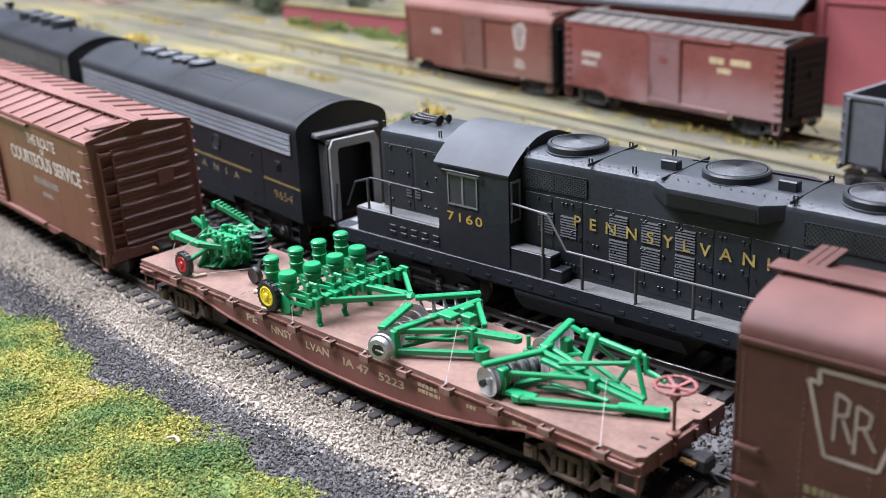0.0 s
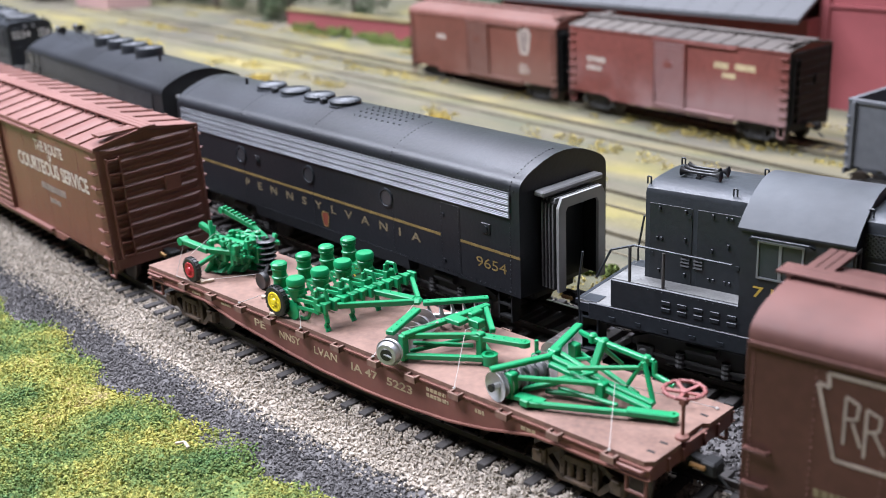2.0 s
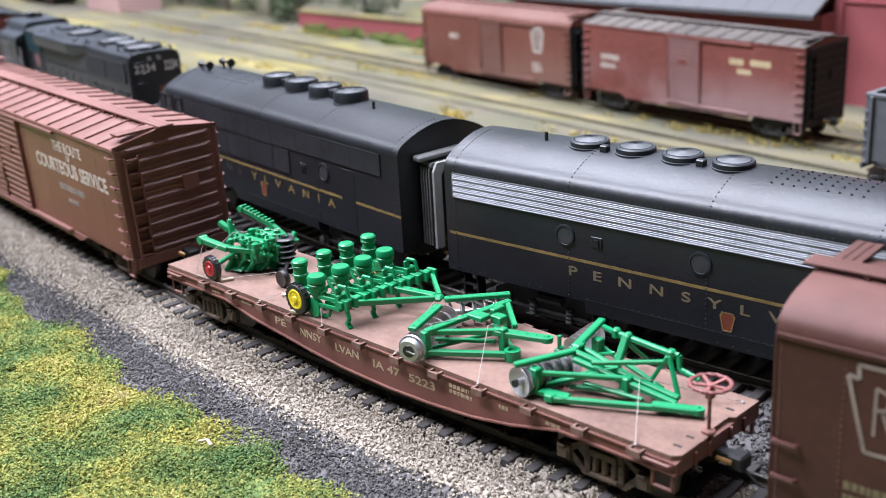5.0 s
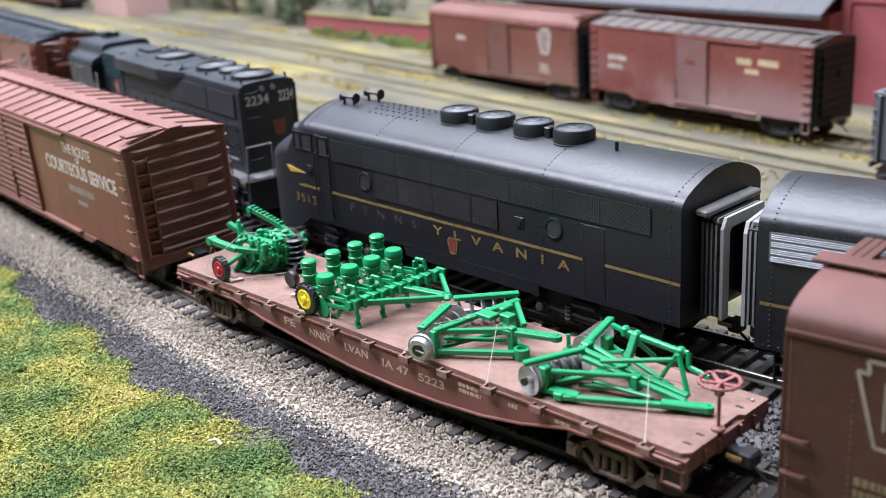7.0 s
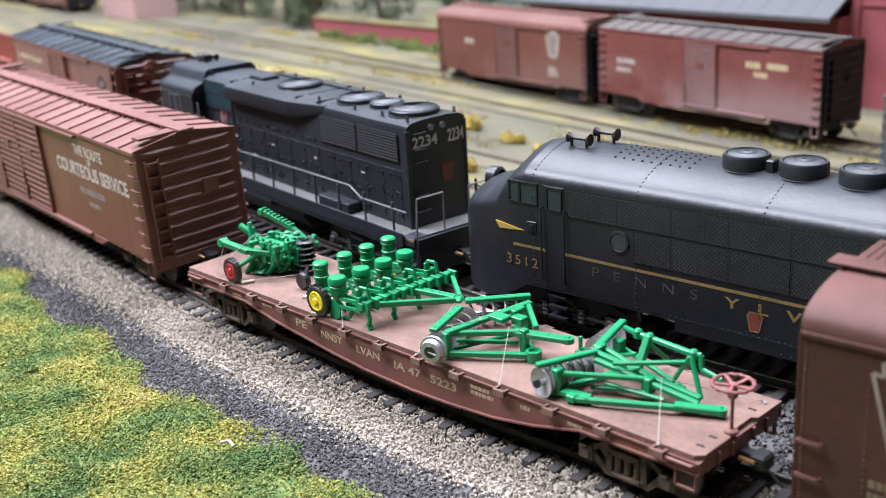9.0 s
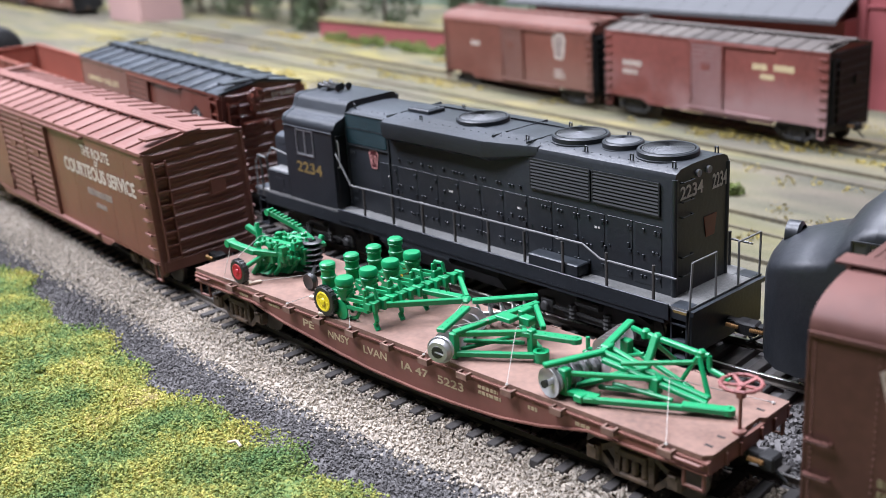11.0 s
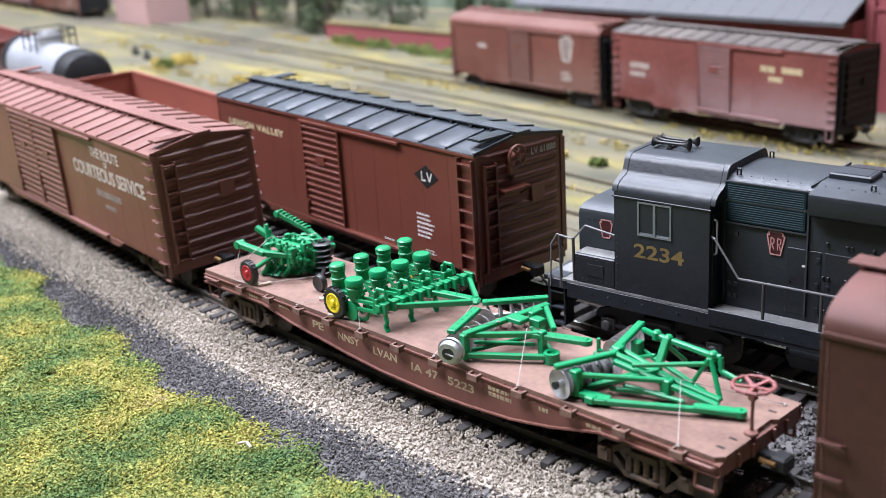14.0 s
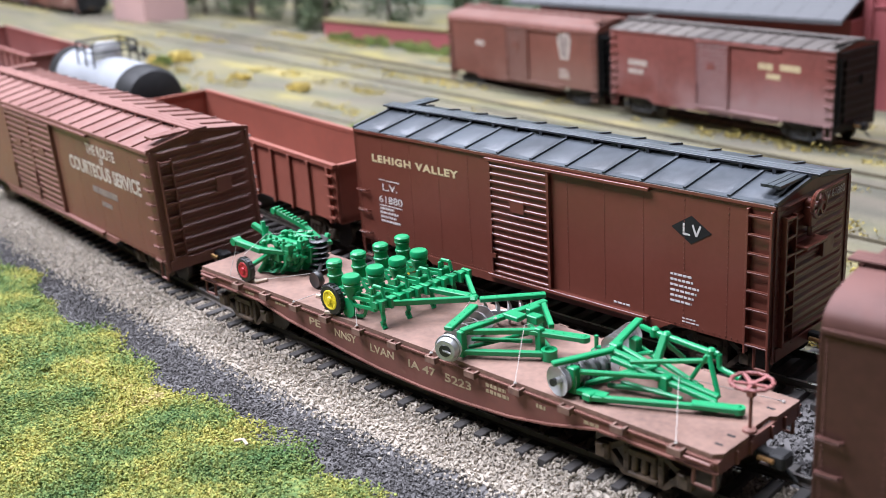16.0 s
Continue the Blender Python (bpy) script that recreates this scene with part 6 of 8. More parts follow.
    for x in (15, 46):
        bm = bmesh.new()
        box(bm, x - 2.4, x + 2.4, -4.4, -1.8, 48.3, 51.2, 0.3)
        stack = part("exhaust_stack", bm, mat, car)
        # No hole is cut: a black plate paints the shade inside the stack.
        part("stack_opening", box(bmesh.new(), x - 1.8, x + 1.8, -3.8, -2.4, 51.0, 51.22), "black", stack, "flat black plate in place of the stack's shaded opening")
    bm = bmesh.new()
    for x in (-78, -56, -25, -5, 8, 50, 74, 84):
        for y in (-9.4, 9.4):
            wire(bm, [(x, y, 48), (x, y, 49.8), (x + 0.9, y, 49.8), (x + 0.9, y, 48)], 0.22, 5)
    part("lift_ring", bm, mat, car)
    for y in (-16.6, 16.6):
        handrail(car, [(-28.4, y * 0.95, 36), (-13, y, 35.2), (-7, y, 26.4), (80, y, 25.8), (88, y, 25.8)], [((-14.5, y, 17), (-14.5, y, 35))] + [((x, y, 17), (x, y, 26)) for x in (-2, 14, 30, 46, 62, 80)], "railgrey")
        handrail(car, [(-53, y * 0.96, 33.6), (-78, y * 0.96, 34), (-84, y, 32), (-88, y, 24)], [((x, y * 0.98, 17), (x, y * 0.98, 33.6)) for x in (-70, -79)], "locosat")
        handrail(car, [(-93, y * 0.94, 6), (-93.6, y * 0.98, 20), (-92, y, 30)], [], "locosat")
    return car


F_ARC = [(17.4, 41.8), (17.3, 42.8), (16.9, 43.8), (16.1, 44.8), (14.8, 45.7), (12.0, 47.1), (8.0, 48.6), (3.8, 49.6), (0, 49.9)]


def f_body(car, x0, x1, nose=False):
    bm = bmesh.new()
    prof = [(-17.4, 12.6)] + [(-y, z) for y, z in F_ARC] + [(y, z) for y, z in reversed(F_ARC[:-1])] + [(17.4, 12.6)]
    prism(bm, prof, x0, x1)
    L = x1 - x0
    for f in (0.02, 0.24, 0.47, 0.70, 0.98):
        x = x0 + L * f
        rivets(bm, [(x, -y, z) for y, z in [(17.4, 13.5 + i * 1.3) for i in range(20)]], 0.3)
        for (ya, za), (yb, zb) in zip(F_ARC, F_ARC[1:]):
            nk = max(1, int(math.hypot(yb - ya, zb - za) / 1.1))
            for k in [(q + 0.5) / nk for q in range(nk)]:
                y, z = ya + (yb - ya) * k, za + (zb - za) * k
                rivets(bm, [(x, -y, z)], 0.32, (0, -(zb - za) - 0.2, abs(yb - ya) + 0.2))
    rivets(bm, line((x0 + 2, -17.4, 42.0), (x1 - 2, -17.4, 42.0), 100), 0.26)
    rivets(bm, line((x0 + 2, -17.4, 13.6), (x1 - 2, -17.4, 13.6), 90), 0.28)
    for r in range(5):
        for k in range(9):
            rivets(bm, [((5.0 if not nose else -40.0) + k * 2.7, -6.5 + r * 2.6, float(np.interp(abs(-6.5 + r * 2.6), (0, 3.8, 8), (49.9, 49.6, 48.6))))], 0.45, (0, 0, 1))
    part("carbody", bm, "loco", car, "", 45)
    bm = bmesh.new()
    prism(bm, [(-17.5, 13.4), (-16.8, 9.4), (-15, 8.6), (15, 8.6), (16.8, 9.4), (17.5, 13.4)], x0 + 46, x1 - 46)
    rivets(bm, line((x0 + 48, -16.9, 10.4), (x1 - 48, -16.9, 10.4), 20), 0.3, (0, -1, -0.2))
    part("skirt", bm, "loco", car)
    bm = bmesh.new()
    box(bm, x0 + 4, x1 - 4, -8, 8, 8.5, 13)
    part("underframe", bm, "black", car)


def diaphragm(car, x, d):
    bm = bmesh.new()
    for y in (-8.6, 8.6):
        box(bm, min(x, x + d * 5.5), max(x, x + d * 5.5), y - 0.9, y + 0.9, 14, 38.6, 0.3)
    box(bm, min(x, x + d * 5.5), max(x, x + d * 5.5), -8, 8, 36.8, 39.2, 0.4)
    bellows = part("diaphragm", bm, "black", car)
    for k in range(4):
        q = x + d * (0.9 + 1.25 * k)
        bm = bmesh.new()
        prism(bm, [(-9.8, 14.2), (-9.8, 37.4), (-8.8, 39.4), (8.8, 39.4), (9.8, 37.4), (9.8, 14.2), (7.9, 14.2), (7.9, 36.6), (-7.9, 36.6), (-7.9, 14.2)], q - 0.25, q + 0.25)
        part("bellows_fold", bm, "railgrey", bellows, "worn grey bellows fold")
    bm = bmesh.new()
    o = [(-9.4, 13.5), (-9.4, 37), (-8.0, 39.6), (8.0, 39.6), (9.4, 37), (9.4, 13.5)]
    i = [(-6.6, 13.5), (-6.6, 35.6), (-5.8, 36.8), (5.8, 36.8), (6.6, 35.6), (6.6, 13.5)]
    for a in range(5):
        for (p, q, r, s) in ((o[a], o[a + 1], i[a + 1], i[a]),):
            va = [bm.verts.new((x + d * 5.6, *c)) for c in (p, q, r, s)]
            vb = [bm.verts.new((x + d * 6.5, *c)) for c in (p, q, r, s)]
            bm.faces.new(va)
            bm.faces.new(vb)
            for k in range(4):
                bm.faces.new((va[k], va[(k + 1) % 4], vb[(k + 1) % 4], vb[k]))
    part("striker_frame", bm, "rubbergrey", car, "grey door-shaped diaphragm plate")
    bm = bmesh.new()
    box(bm, min(x, x + d * 3.6), max(x, x + d * 3.6), -12, 12, 40.0, 41.6, 0.4)
    part("weather_hood", bm, "railgrey", car, "scuffed grey hood plate")
    bm = bmesh.new()
    box(bm, min(x - d * 0.2, x + d * 0.4), max(x - d * 0.2, x + d * 0.4), -6.6, 6.6, 14, 36.5)
    part("end_door", bm, "black", car)


def porthole(car, x, z, r=2.55):
    bm = bmesh.new()
    lathe(bm, [(r, -0.1), (r, 0.35), (r - 0.5, 0.45), (r - 0.6, 0.1)], (x, -17.4, z), "Y", 24)
    p = part("porthole", bm, "locosat", car)
    bm = bmesh.new()
    lathe(bm, [(r - 0.55, 0.12), (r - 0.6, 0.2)], (x, -17.4, z), "Y", 24)
    part("glass", bm, "blockw", p)


def stripe(car, pts, h, mat="fadedgold", y=-17.42):
    bm = bmesh.new()
    for a, b in zip(pts, pts[1:]):
        bar(bm, (a[0], y, a[1]), (b[0], y, b[1]), 0.06, h)
    part("stripe", bm, mat, car)


def f_booster():
    car = thing("booster_unit", Matrix(), "black streamlined booster diesel with bright side louvres and gold stripe", "locomotive")
    f_body(car, -86, 86)
    for k in range(4):
        louvre(car, -83, 82.6, 34.6 + k * 1.75, 36.0 + k * 1.75, -17.45, 3, "louvreline", "side_louvre", False, 0.5, "black")
    for x in (-45.7, -6.9, 31.6):
        porthole(car, x, 30.0, 3.0)
    bm = bmesh.new()
    box(bm, 55.0, 63.2, -17.5, -17.35, 14, 33.6, 0.04)
    rivets(bm, line((55.6, -17.5, 15), (55.6, -17.5, 33), 22) + line((62.6, -17.5, 15), (62.6, -17.5, 33), 22), 0.2)
    hinges(bm, (56.5,), (16.5, 30), -17.5)
    part("side_door", bm, "loco", car)
    for x in (-36, 73.5):
        bm = bmesh.new()
        box(bm, x - 1.6, x + 1.6, -17.7, -17.3, 28.2, 31.2, 0.1)
        lathe(bm, [(0.9, 0), (0.9, 0.5)], (x, -17.6, 29.7), "Y", 12)
        part("filler_cap", bm, "loco", car)
    stripe(car, [(-85, 23.9), (86, 23.9)], 0.8)
    words("lettering", "PENNSYLVANIA", 2.6, "dull", car, (0.6, -17.44, 20.4), "dull gold lettering", 91, 0.07, "side", 2.6)
    words("road_number", "9654", 3.0, "fadedgold", car, (75.1, -17.44, 19.4), "dull gold road number", 11.5)
    keystone(car, 0.5, 16.6, 3.8, 4.6, 0.3, -17.45, "fadedgold", "keyred")
    for x, f in ((-49.3, 5.2), (-35.2, 5.2), (-21.6, 5.2), (-7.8, 5.2)):
        fan(car, x, 0, 49.5, f, 1.7, 5)
    for x in (-42.4, -14.7):
        bm = bmesh.new()
        box(bm, x - 1.2, x + 1.2, -4.5, -2.5, 48, 51.2, 0.3)
        part("exhaust_stack", bm, "loco", car)
    bm = bmesh.new()
    rod(bm, (-62, -2, 48.5), (-62, -2, 52), 0.5)
    part("roof_pin", bm, "loco", car)
    for d in (-1, 1):
        diaphragm(car, d * 86, d)
        truck(car, d * 53, "loco")
        coupler(car, d * 86, d)
        bm = bmesh.new()
        for z in (5, 8.5):
            box(bm, d * 79 - 2.5, d * 79 + 2.5, -16.4, -13, z, z + 0.6)
        box(bm, d * 79 - 2.6, d * 79 - 2.2, -16.4, -13, 4, 13)
        box(bm, d * 79 + 2.2, d * 79 + 2.6, -16.4, -13, 4, 13)
        part("steps", bm, "black", car)
    return car


def f_cab():
    car = thing("cab_unit", Matrix(), "black streamlined cab diesel with gold stripe and rooftop horns", "locomotive")
    f_body(car, -62, 84, True)
    # nose and windscreen, narrowing towards the front
    bm = bmesh.new()
    full = [(-17.4, 12.6)] + [(-y, z) for y, z in F_ARC] + [(y, z) for y, z in reversed(F_ARC[:-1])] + [(17.4, 12.6)]

    def ring(x, wy, top, low=9.0):
        sc = (top - low) / (49.9 - 12.6)
        return [bm.verts.new((x, y * wy, low + (z - 12.6) * sc)) for y, z in full]

    rs = [ring(-62, 1, 49.9, 12.6), ring(-65, 0.995, 49.2, 10.6), ring(-69.5, 0.98, 45.0, 8), ring(-72.5, 0.955, 40.4, 7), ring(-78, 0.91, 38.8, 6), ring(-84, 0.80, 36.8, 6), ring(-88, 0.60, 34.2, 6.5), ring(-90.2, 0.34, 31, 7.5), ring(-91, 0.1, 27, 9)]
    n = len(full)
    for a, b in zip(rs, rs[1:]):
        for i in range(n):
            bm.faces.new((a[i], a[(i + 1) % n], b[(i + 1) % n], b[i]))
    bm.faces.new(rs[-1])
    part("nose", bm, "loco", car, "", 60)
    bm = bmesh.new()
    lathe(bm, [(3.2, 0), (3.2, 3), (2.4, 3.6), (2.2, 2.6)], (-87.0, 0, 35.6), "X", 20)
    part("headlight", bm, "loco", car)
    for x0, x1 in ((-66.6, -63.8), (-63.0, -57.8)):
        window(car, x0, x1, 36.4, 41.6, -17.42, "blockw", "loco", False)
    window(car, -54.0, -49.8, 35.8, 41.4, -17.56, "blockw", "loco", False)
    bm = bmesh.new()
    box(bm, -55.2, -48.8, -17.55, -17.35, 13.5, 42.0, 0.05)
    rivets(bm, line((-54.9, -17.55, 14.5), (-54.9, -17.55, 41), 28) + line((-49.1, -17.55, 14.5), (-49.1, -17.55, 41), 28), 0.2)
    part("cab_door", bm, "loco", car)
    bm = bmesh.new()
    wire(bm, [(-55.8, -17.4, 16), (-55.8, -18.4, 16), (-55.8, -18.4, 36), (-55.8, -17.4, 36)], 0.28)
    wire(bm, [(-48.4, -17.4, 16), (-48.4, -18.4, 16), (-48.4, -18.4, 36), (-48.4, -17.4, 36)], 0.28)
    for z in (4.5, 7.5, 10.5):
        box(bm, -55, -49, -17.2, -13.6, z, z + 0.6)
    part("grab_iron", bm, "loco", car)
    x = -47.6
    while x < 70:
        mesh_grille(car, x, x + 15.0, 34.8, 41.4, -17.45, 1.1, "side_grille")
        if -40 < x < 10:
            mesh_grille(car, x + (4.6 if x < -30 else 0), x + 15.0, 26.0, 34.2, -17.45, 1.1, "side_grille")
        x += 15.4
    mesh_grille(car, 14.2, 24.0, 26.0, 34.2, -17.45, 1.1, "side_grille")
    for x in (-32.0, 44.3):
        porthole(car, x, 30.4, 3.0)
    for x in (32.2, -59.6):
        bm = bmesh.new()
        box(bm, x - 1.6, x + 1.6, -17.7, -17.3, 28.2, 31.2, 0.1)
        lathe(bm, [(0.9, 0), (0.9, 0.5)], (x, -17.6, 29.7), "Y", 12)
        part("filler_cap", bm, "loco", car)
    bm = bmesh.new()
    box(bm, 53.8, 61.2, -17.5, -17.35, 14, 33.6, 0.04)
    rivets(bm, line((54.3, -17.5, 15), (54.3, -17.5, 33), 22) + line((60.7, -17.5, 15), (60.7, -17.5, 33), 22), 0.2)
    part("side_door", bm, "loco", car)
    stripe(car, [(-66, 23.8), (84, 23.8)], 0.8, "fadedgold", -17.46)
    bm = bmesh.new()
    slab(bm, [(-72.0, 29.6), (-62.0, 28.2), (-70.6, 27.6)], -17.5, -17.0)
    part("stripe", bm, "gold", car)
    # First letters are painted dim for the reflection over them.
    words("lettering", "PENNS", 2.7, "dimgold", car, (-25.0, -17.47, 20.6), "gold lettering coloured dim as under a reflection", 30.6, 0, "side", 2.6)
    words("lettering", "YLVANIA", 2.7, "fadedgold", car, (23.6, -17.47, 20.6), "gold painted lettering", 52.0, 0.08, "side", 2.6)
    words("road_number", "3512", 2.9, "fadedgold", car, (-63.2, -17.5, 19.2), "gold road number", 10.6, 0, "side", 1.3)
    keystone(car, 5.6, 17.2, 4.0, 4.8, 0.25, -17.47, "fadedgold", "keyred")
    for x in (-6.5, 8.2, 22.8, 37.4):
        fan(car, x, 0, 49.2, 5.8, 3.8, 5, True)
    for x in (0.9, 30.1):
        bm = bmesh.new()
        box(bm, x - 1.1, x + 1.1, -3, 0, 48, 52.6, 0.3)
        part("exhaust_stack", bm, "loco", car)
    single_horn(car, -53, -4, 49.6, 1)
    single_horn(car, -49, 3, 50.0, -1)
    bm = bmesh.new()
    rod(bm, (54, -3, 48.5), (54, -3, 52), 0.5)
    part("roof_pin", bm, "loco", car)
    diaphragm(car, 84, 1)
    truck(car, -52, "loco")
    truck(car, 52, "loco")
    coupler(car, 84, 1)
    coupler(car, -90, -1)
    return car


def low_nose_diesel():
    car = thing("road_switcher", Matrix(), "black low-nose hood diesel locomotive with flared roof and number boards", "locomotive")
    frame_and_walk(car, 93)
    mat = "locosat"
    bm = bmesh.new()
    hood(bm, -86, -70, 11.2, 17, 36.5)
    rivets(bm, line((-83, -11.2, 33), (-72, -11.2, 33), 8), 0.3)
    part("nose", bm, mat, car)
    bm = bmesh.new()
    half = [(17.0, 42.4), (17.0, 43.6), (16.6, 44.9), (15.7, 45.9), (14.4, 46.5), (13.0, 46.9), (12.2, 47.4), (11.7, 48.2), (10.9, 50.3), (10.3, 51.2), (9.4, 51.8), (8.0, 52.0)]
    prism(bm, [(-16.9, 14.5)] + [(-y, z) for y, z in half] + [(y, z) for y, z in reversed(half)] + [(16.9, 14.5)], -71.5, -45)
    cab = part("cab", bm, mat, car, "", 50)
    bm = bmesh.new()
    for s in (-1, 1):
        box(bm, -71.9, -44.6, min(s * 16.8, s * 17.3), max(s * 16.8, s * 17.3), 42.3, 42.75, 0.1)
        rivets(bm, line((-70.5, s * 16.95, 16.2), (-46, s * 16.95, 16.2), 18) + line((-70.8, s * 16.95, 17), (-70.8, s * 16.95, 41), 14), 0.2, (0, s, 0))
    part("drip_rail", bm, mat, cab)
    for x, w in ((-72.0, 1.4), (-44.8, 1.2)):
        bm = bmesh.new()
        prism(bm, [(-y * 1.006, z + 0.18) for y, z in half[1:]] + [(y * 1.006, z + 0.18) for y, z in reversed(half[1:])], x, x + w)
        part("cab_roof_edge", bm, mat, cab, "", 50)
    for s in (-1, 1):
        bm = bmesh.new()
        wire(bm, [(-44.9, s * 15.2, 31), (-43.8, s * 15.4, 31.4), (-43.8, s * 15.4, 39.6), (-44.9, s * 15.2, 40)], 0.26)
        part("grab_iron", bm, "rubbergrey", cab)
    bm = bmesh.new()
    box(bm, -45.1, -44.7, -15.6, -12.0, 18, 41.5, 0.1)
    part("cab_door", bm, mat, cab)
    bm = bmesh.new()
    box(bm, -84, -71.6, -16.8, -11.2, 17.0, 25.0, 0.3)
    rivets(bm, line((-83, -16.8, 24), (-72.4, -16.8, 24), 8) + line((-83, -16.8, 18.2), (-72.4, -16.8, 18.2), 8), 0.22)
    box(bm, -80, -75, -16.95, -16.7, 19.4, 22.6)
    part("step_box", bm, mat, car)
    part("step_tread", box(bmesh.new(), -83.6, -72, -16.4, -11.4, 25.0, 25.2), "walk", car)
    bm = bmesh.new()
    box(bm, -44.9, 88, -17.25, -16.75, 13.2, 17.6, 0.12)
    rivets(bm, line((-43, -17.25, 16.8), (87, -17.25, 16.8), 60) + line((-43, -17.25, 14.0), (87, -17.25, 14.0), 60), 0.2)
    part("side_skirt", bm, mat, car)
    window(car, -64.2, -55.6, 33.6, 41.6, -16.95, "paleglass")
    words("road_number", "2234", 3.7, "fadedgold", car, (-58.8, -16.96, 28.8), "dull gold road number", 14, 0.1)
    bm = bmesh.new()
    hood(bm, -45, 85.5, 11.4, 17, 50.0)
    for x in (-22.6, 23.2, 36.4):
        box(bm, x - 0.2, x + 0.2, -11.5, 11.5, 49.8, 50.45)
    rivets(bm, line((-44, -9.8, 50.1), (85, -9.8, 50.1), 44), 0.25, (0, 0, 1))
    part("long_hood", bm, mat, car)
    bm = bmesh.new()
    for s in (-1, 1):
        prism(bm, [(s * 11, 42.5), (s * 14.4, 44.4), (s * 15.0, 48.4), (s * 14.7, 49.2), (s * 7, 50.6)], -22, 22)
    part("flared_shroud", bm, mat, car)
    bm = bmesh.new()
    for s in (-1, 1):
        a = [bm.verts.new((22, y, z)) for y, z in ((s * 11, 42.5), (s * 14.4, 44.4), (s * 15.0, 48.4), (s * 14.7, 49.2), (s * 7, 50.6))]
        b = [bm.verts.new((40, y, z)) for y, z in ((s * 11.2, 46), (s * 11.3, 47), (s * 11.4, 48.2), (s * 11.0, 49.3), (s * 7, 50.2))]
        for i in range(5):
            bm.faces.new((a[i], a[(i + 1) % 5], b[(i + 1) % 5], b[i]))
        bm.faces.new(b)
    part("shroud_taper", bm, mat, car)
    louvre(car, -43.2, -23.8, 44.6, 48.4, -11.6, 7, "teal", "intake_louvre", False, 0.4, "black")
    louvre(car, -43.2, -23.8, 39.4, 43.8, -11.6, 8, "teal", "intake_louvre", False, 0.4, "black")
    bm = bmesh.new()
    for z in (38.6, 44.2, 48.8):
        box(bm, -43.6, -23.2, -12.0, -11.3, z - 0.18, z + 0.18)
    for x in (-43.6, -22.9):
        box(bm, x - 0.2, x + 0.2, -12.0, -11.3, 18, 48.8)
    rivets(bm, line((-43, -11.6, 38.0), (-24, -11.6, 38.0), 14), 0.2)
    hinges(bm, (-42.0, -40.6), (20, 23, 36), -11.45)
    part("panel_trim", bm, "slate", car)
    louvre(car, 37.5, 58.6, 37.6, 46.0, -11.6, 9, "grille", "radiator_louvre", False, 0.4, "black")
    louvre(car, 59.6, 81, 37.6, 46.0, -11.6, 9, "grille", "radiator_louvre", False, 0.4, "black")
    keystone(car, -30.6, 35.2, 4.4, 5.6, 0.3, -11.62, "keyline", "keydark")
    keystone(car, -77.5, 31.0, 3.8, 4.8, 0.3, -11.3, "keyline", "keydark")
    bm = bmesh.new()
    for dx in (-1.0, 0.7):
        for p, q in (((0, -1.4), (0, 1.6)), ((0, 1.6), (1.0, 1.2)), ((1.0, 1.2), (0.9, 0.2)), ((0.9, 0.2), (0, 0)), ((0.3, 0), (1.0, -1.4))):
            bar(bm, (-30.8 + dx + p[0] * 0.8, -11.72, 35.0 + p[1]), (-30.8 + dx + q[0] * 0.8, -11.72, 35.0 + q[1]), 0.05, 0.22)
    part("emblem_strokes", bm, "keyline", car)
    for i in range(12):
        grain_door(car, -28 + i * 9.2, -19.4 + i * 9.2, 18.5, 34.8, -11.4, mat)
    latches(car, -20, 36, 19.5, 38, -11.5, 12, 73)
    latches(car, 38, 84, 19.5, 34, -11.5, 8, 74)
    for i in range(7):
        stencil(car, "white", "tiny white warning stencil", (-24 + i * 14, 31 - (i % 2) * 6, -11.6, 1, 1.8, 0.5, 0.3, 40 + i))
    for x, r in ((8, 8.0), (46, 8.0), (60.5, 5.6), (75, 8.0)):
        fan(car, x, 0, 50.1, r, 1.8, 6)
    bm = bmesh.new()
    box(bm, -22, -12, -3.5, 3.5, 50.0, 51.6, 0.3)
    box(bm, -21, -13, -2.8, 2.8, 51.6, 51.7)
    part("roof_hatch", bm, mat, car)
    bm = bmesh.new()
    box(bm, -66.4, -62, -6, 6, 35.2, 36.2, 0.2)
    part("nose_step", bm, mat, car)
    horn(car, -64, 0, 52.1)
    words("number_board", "2234", 3.4, "white", car, (85.62, -4.6, 43.4), "white number", 9.6, 0.1, "end")
    ob = words("number_board", "2234", 4.0, "white", car, (85.62, 7.4, 43.4), "white number", 6.4, 0.1, "end")
    bm = bmesh.new()
    slab(bm, [(-2.8, 2.6), (2.8, 2.6), (1.8, -3), (-1.8, -3)], -0.05, 0.05)
    part("keystone_emblem", bm, "keyred", car, at=mm(85.65, 3.5, 32.5, 0, 0, 90))
    for z in (22, 27, 37.5, 41.5, 46.5):
        bm = bmesh.new()
        wire(bm, [(85.4, -9.2, z), (86.4, -9.2, z), (86.4, -4.6, z), (85.4, -4.6, z)], 0.22)
        part("grab_iron", bm, mat, car)
    for y in (-11.2, 11.2):
        part("corner_post", rod(bmesh.new(), (85.2, y * 0.985, 17), (85.2, y * 0.985, 47.6), 0.8, None, 12), mat, car)
    bm = bmesh.new()
    for z in (47.4, ):
        for y in (-2.2, 2.2):
            lathe(bm, [(1.0, 0), (1.0, 0.7), (0.6, 0.5)], (85.5, y, z), "X", 12)
    part("headlight", bm, "steel", car)
    bm = bmesh.new()
    for x in (-42, -10, 34, 55, 70, 83):
        for y in (-9.0, 9.0):
            wire(bm, [(x, y, 49.2), (x, y, 51.4), (x + 0.9, y, 51.4), (x + 0.9, y, 49.2)], 0.22, 5)
    part("lift_ring", bm, mat, car)
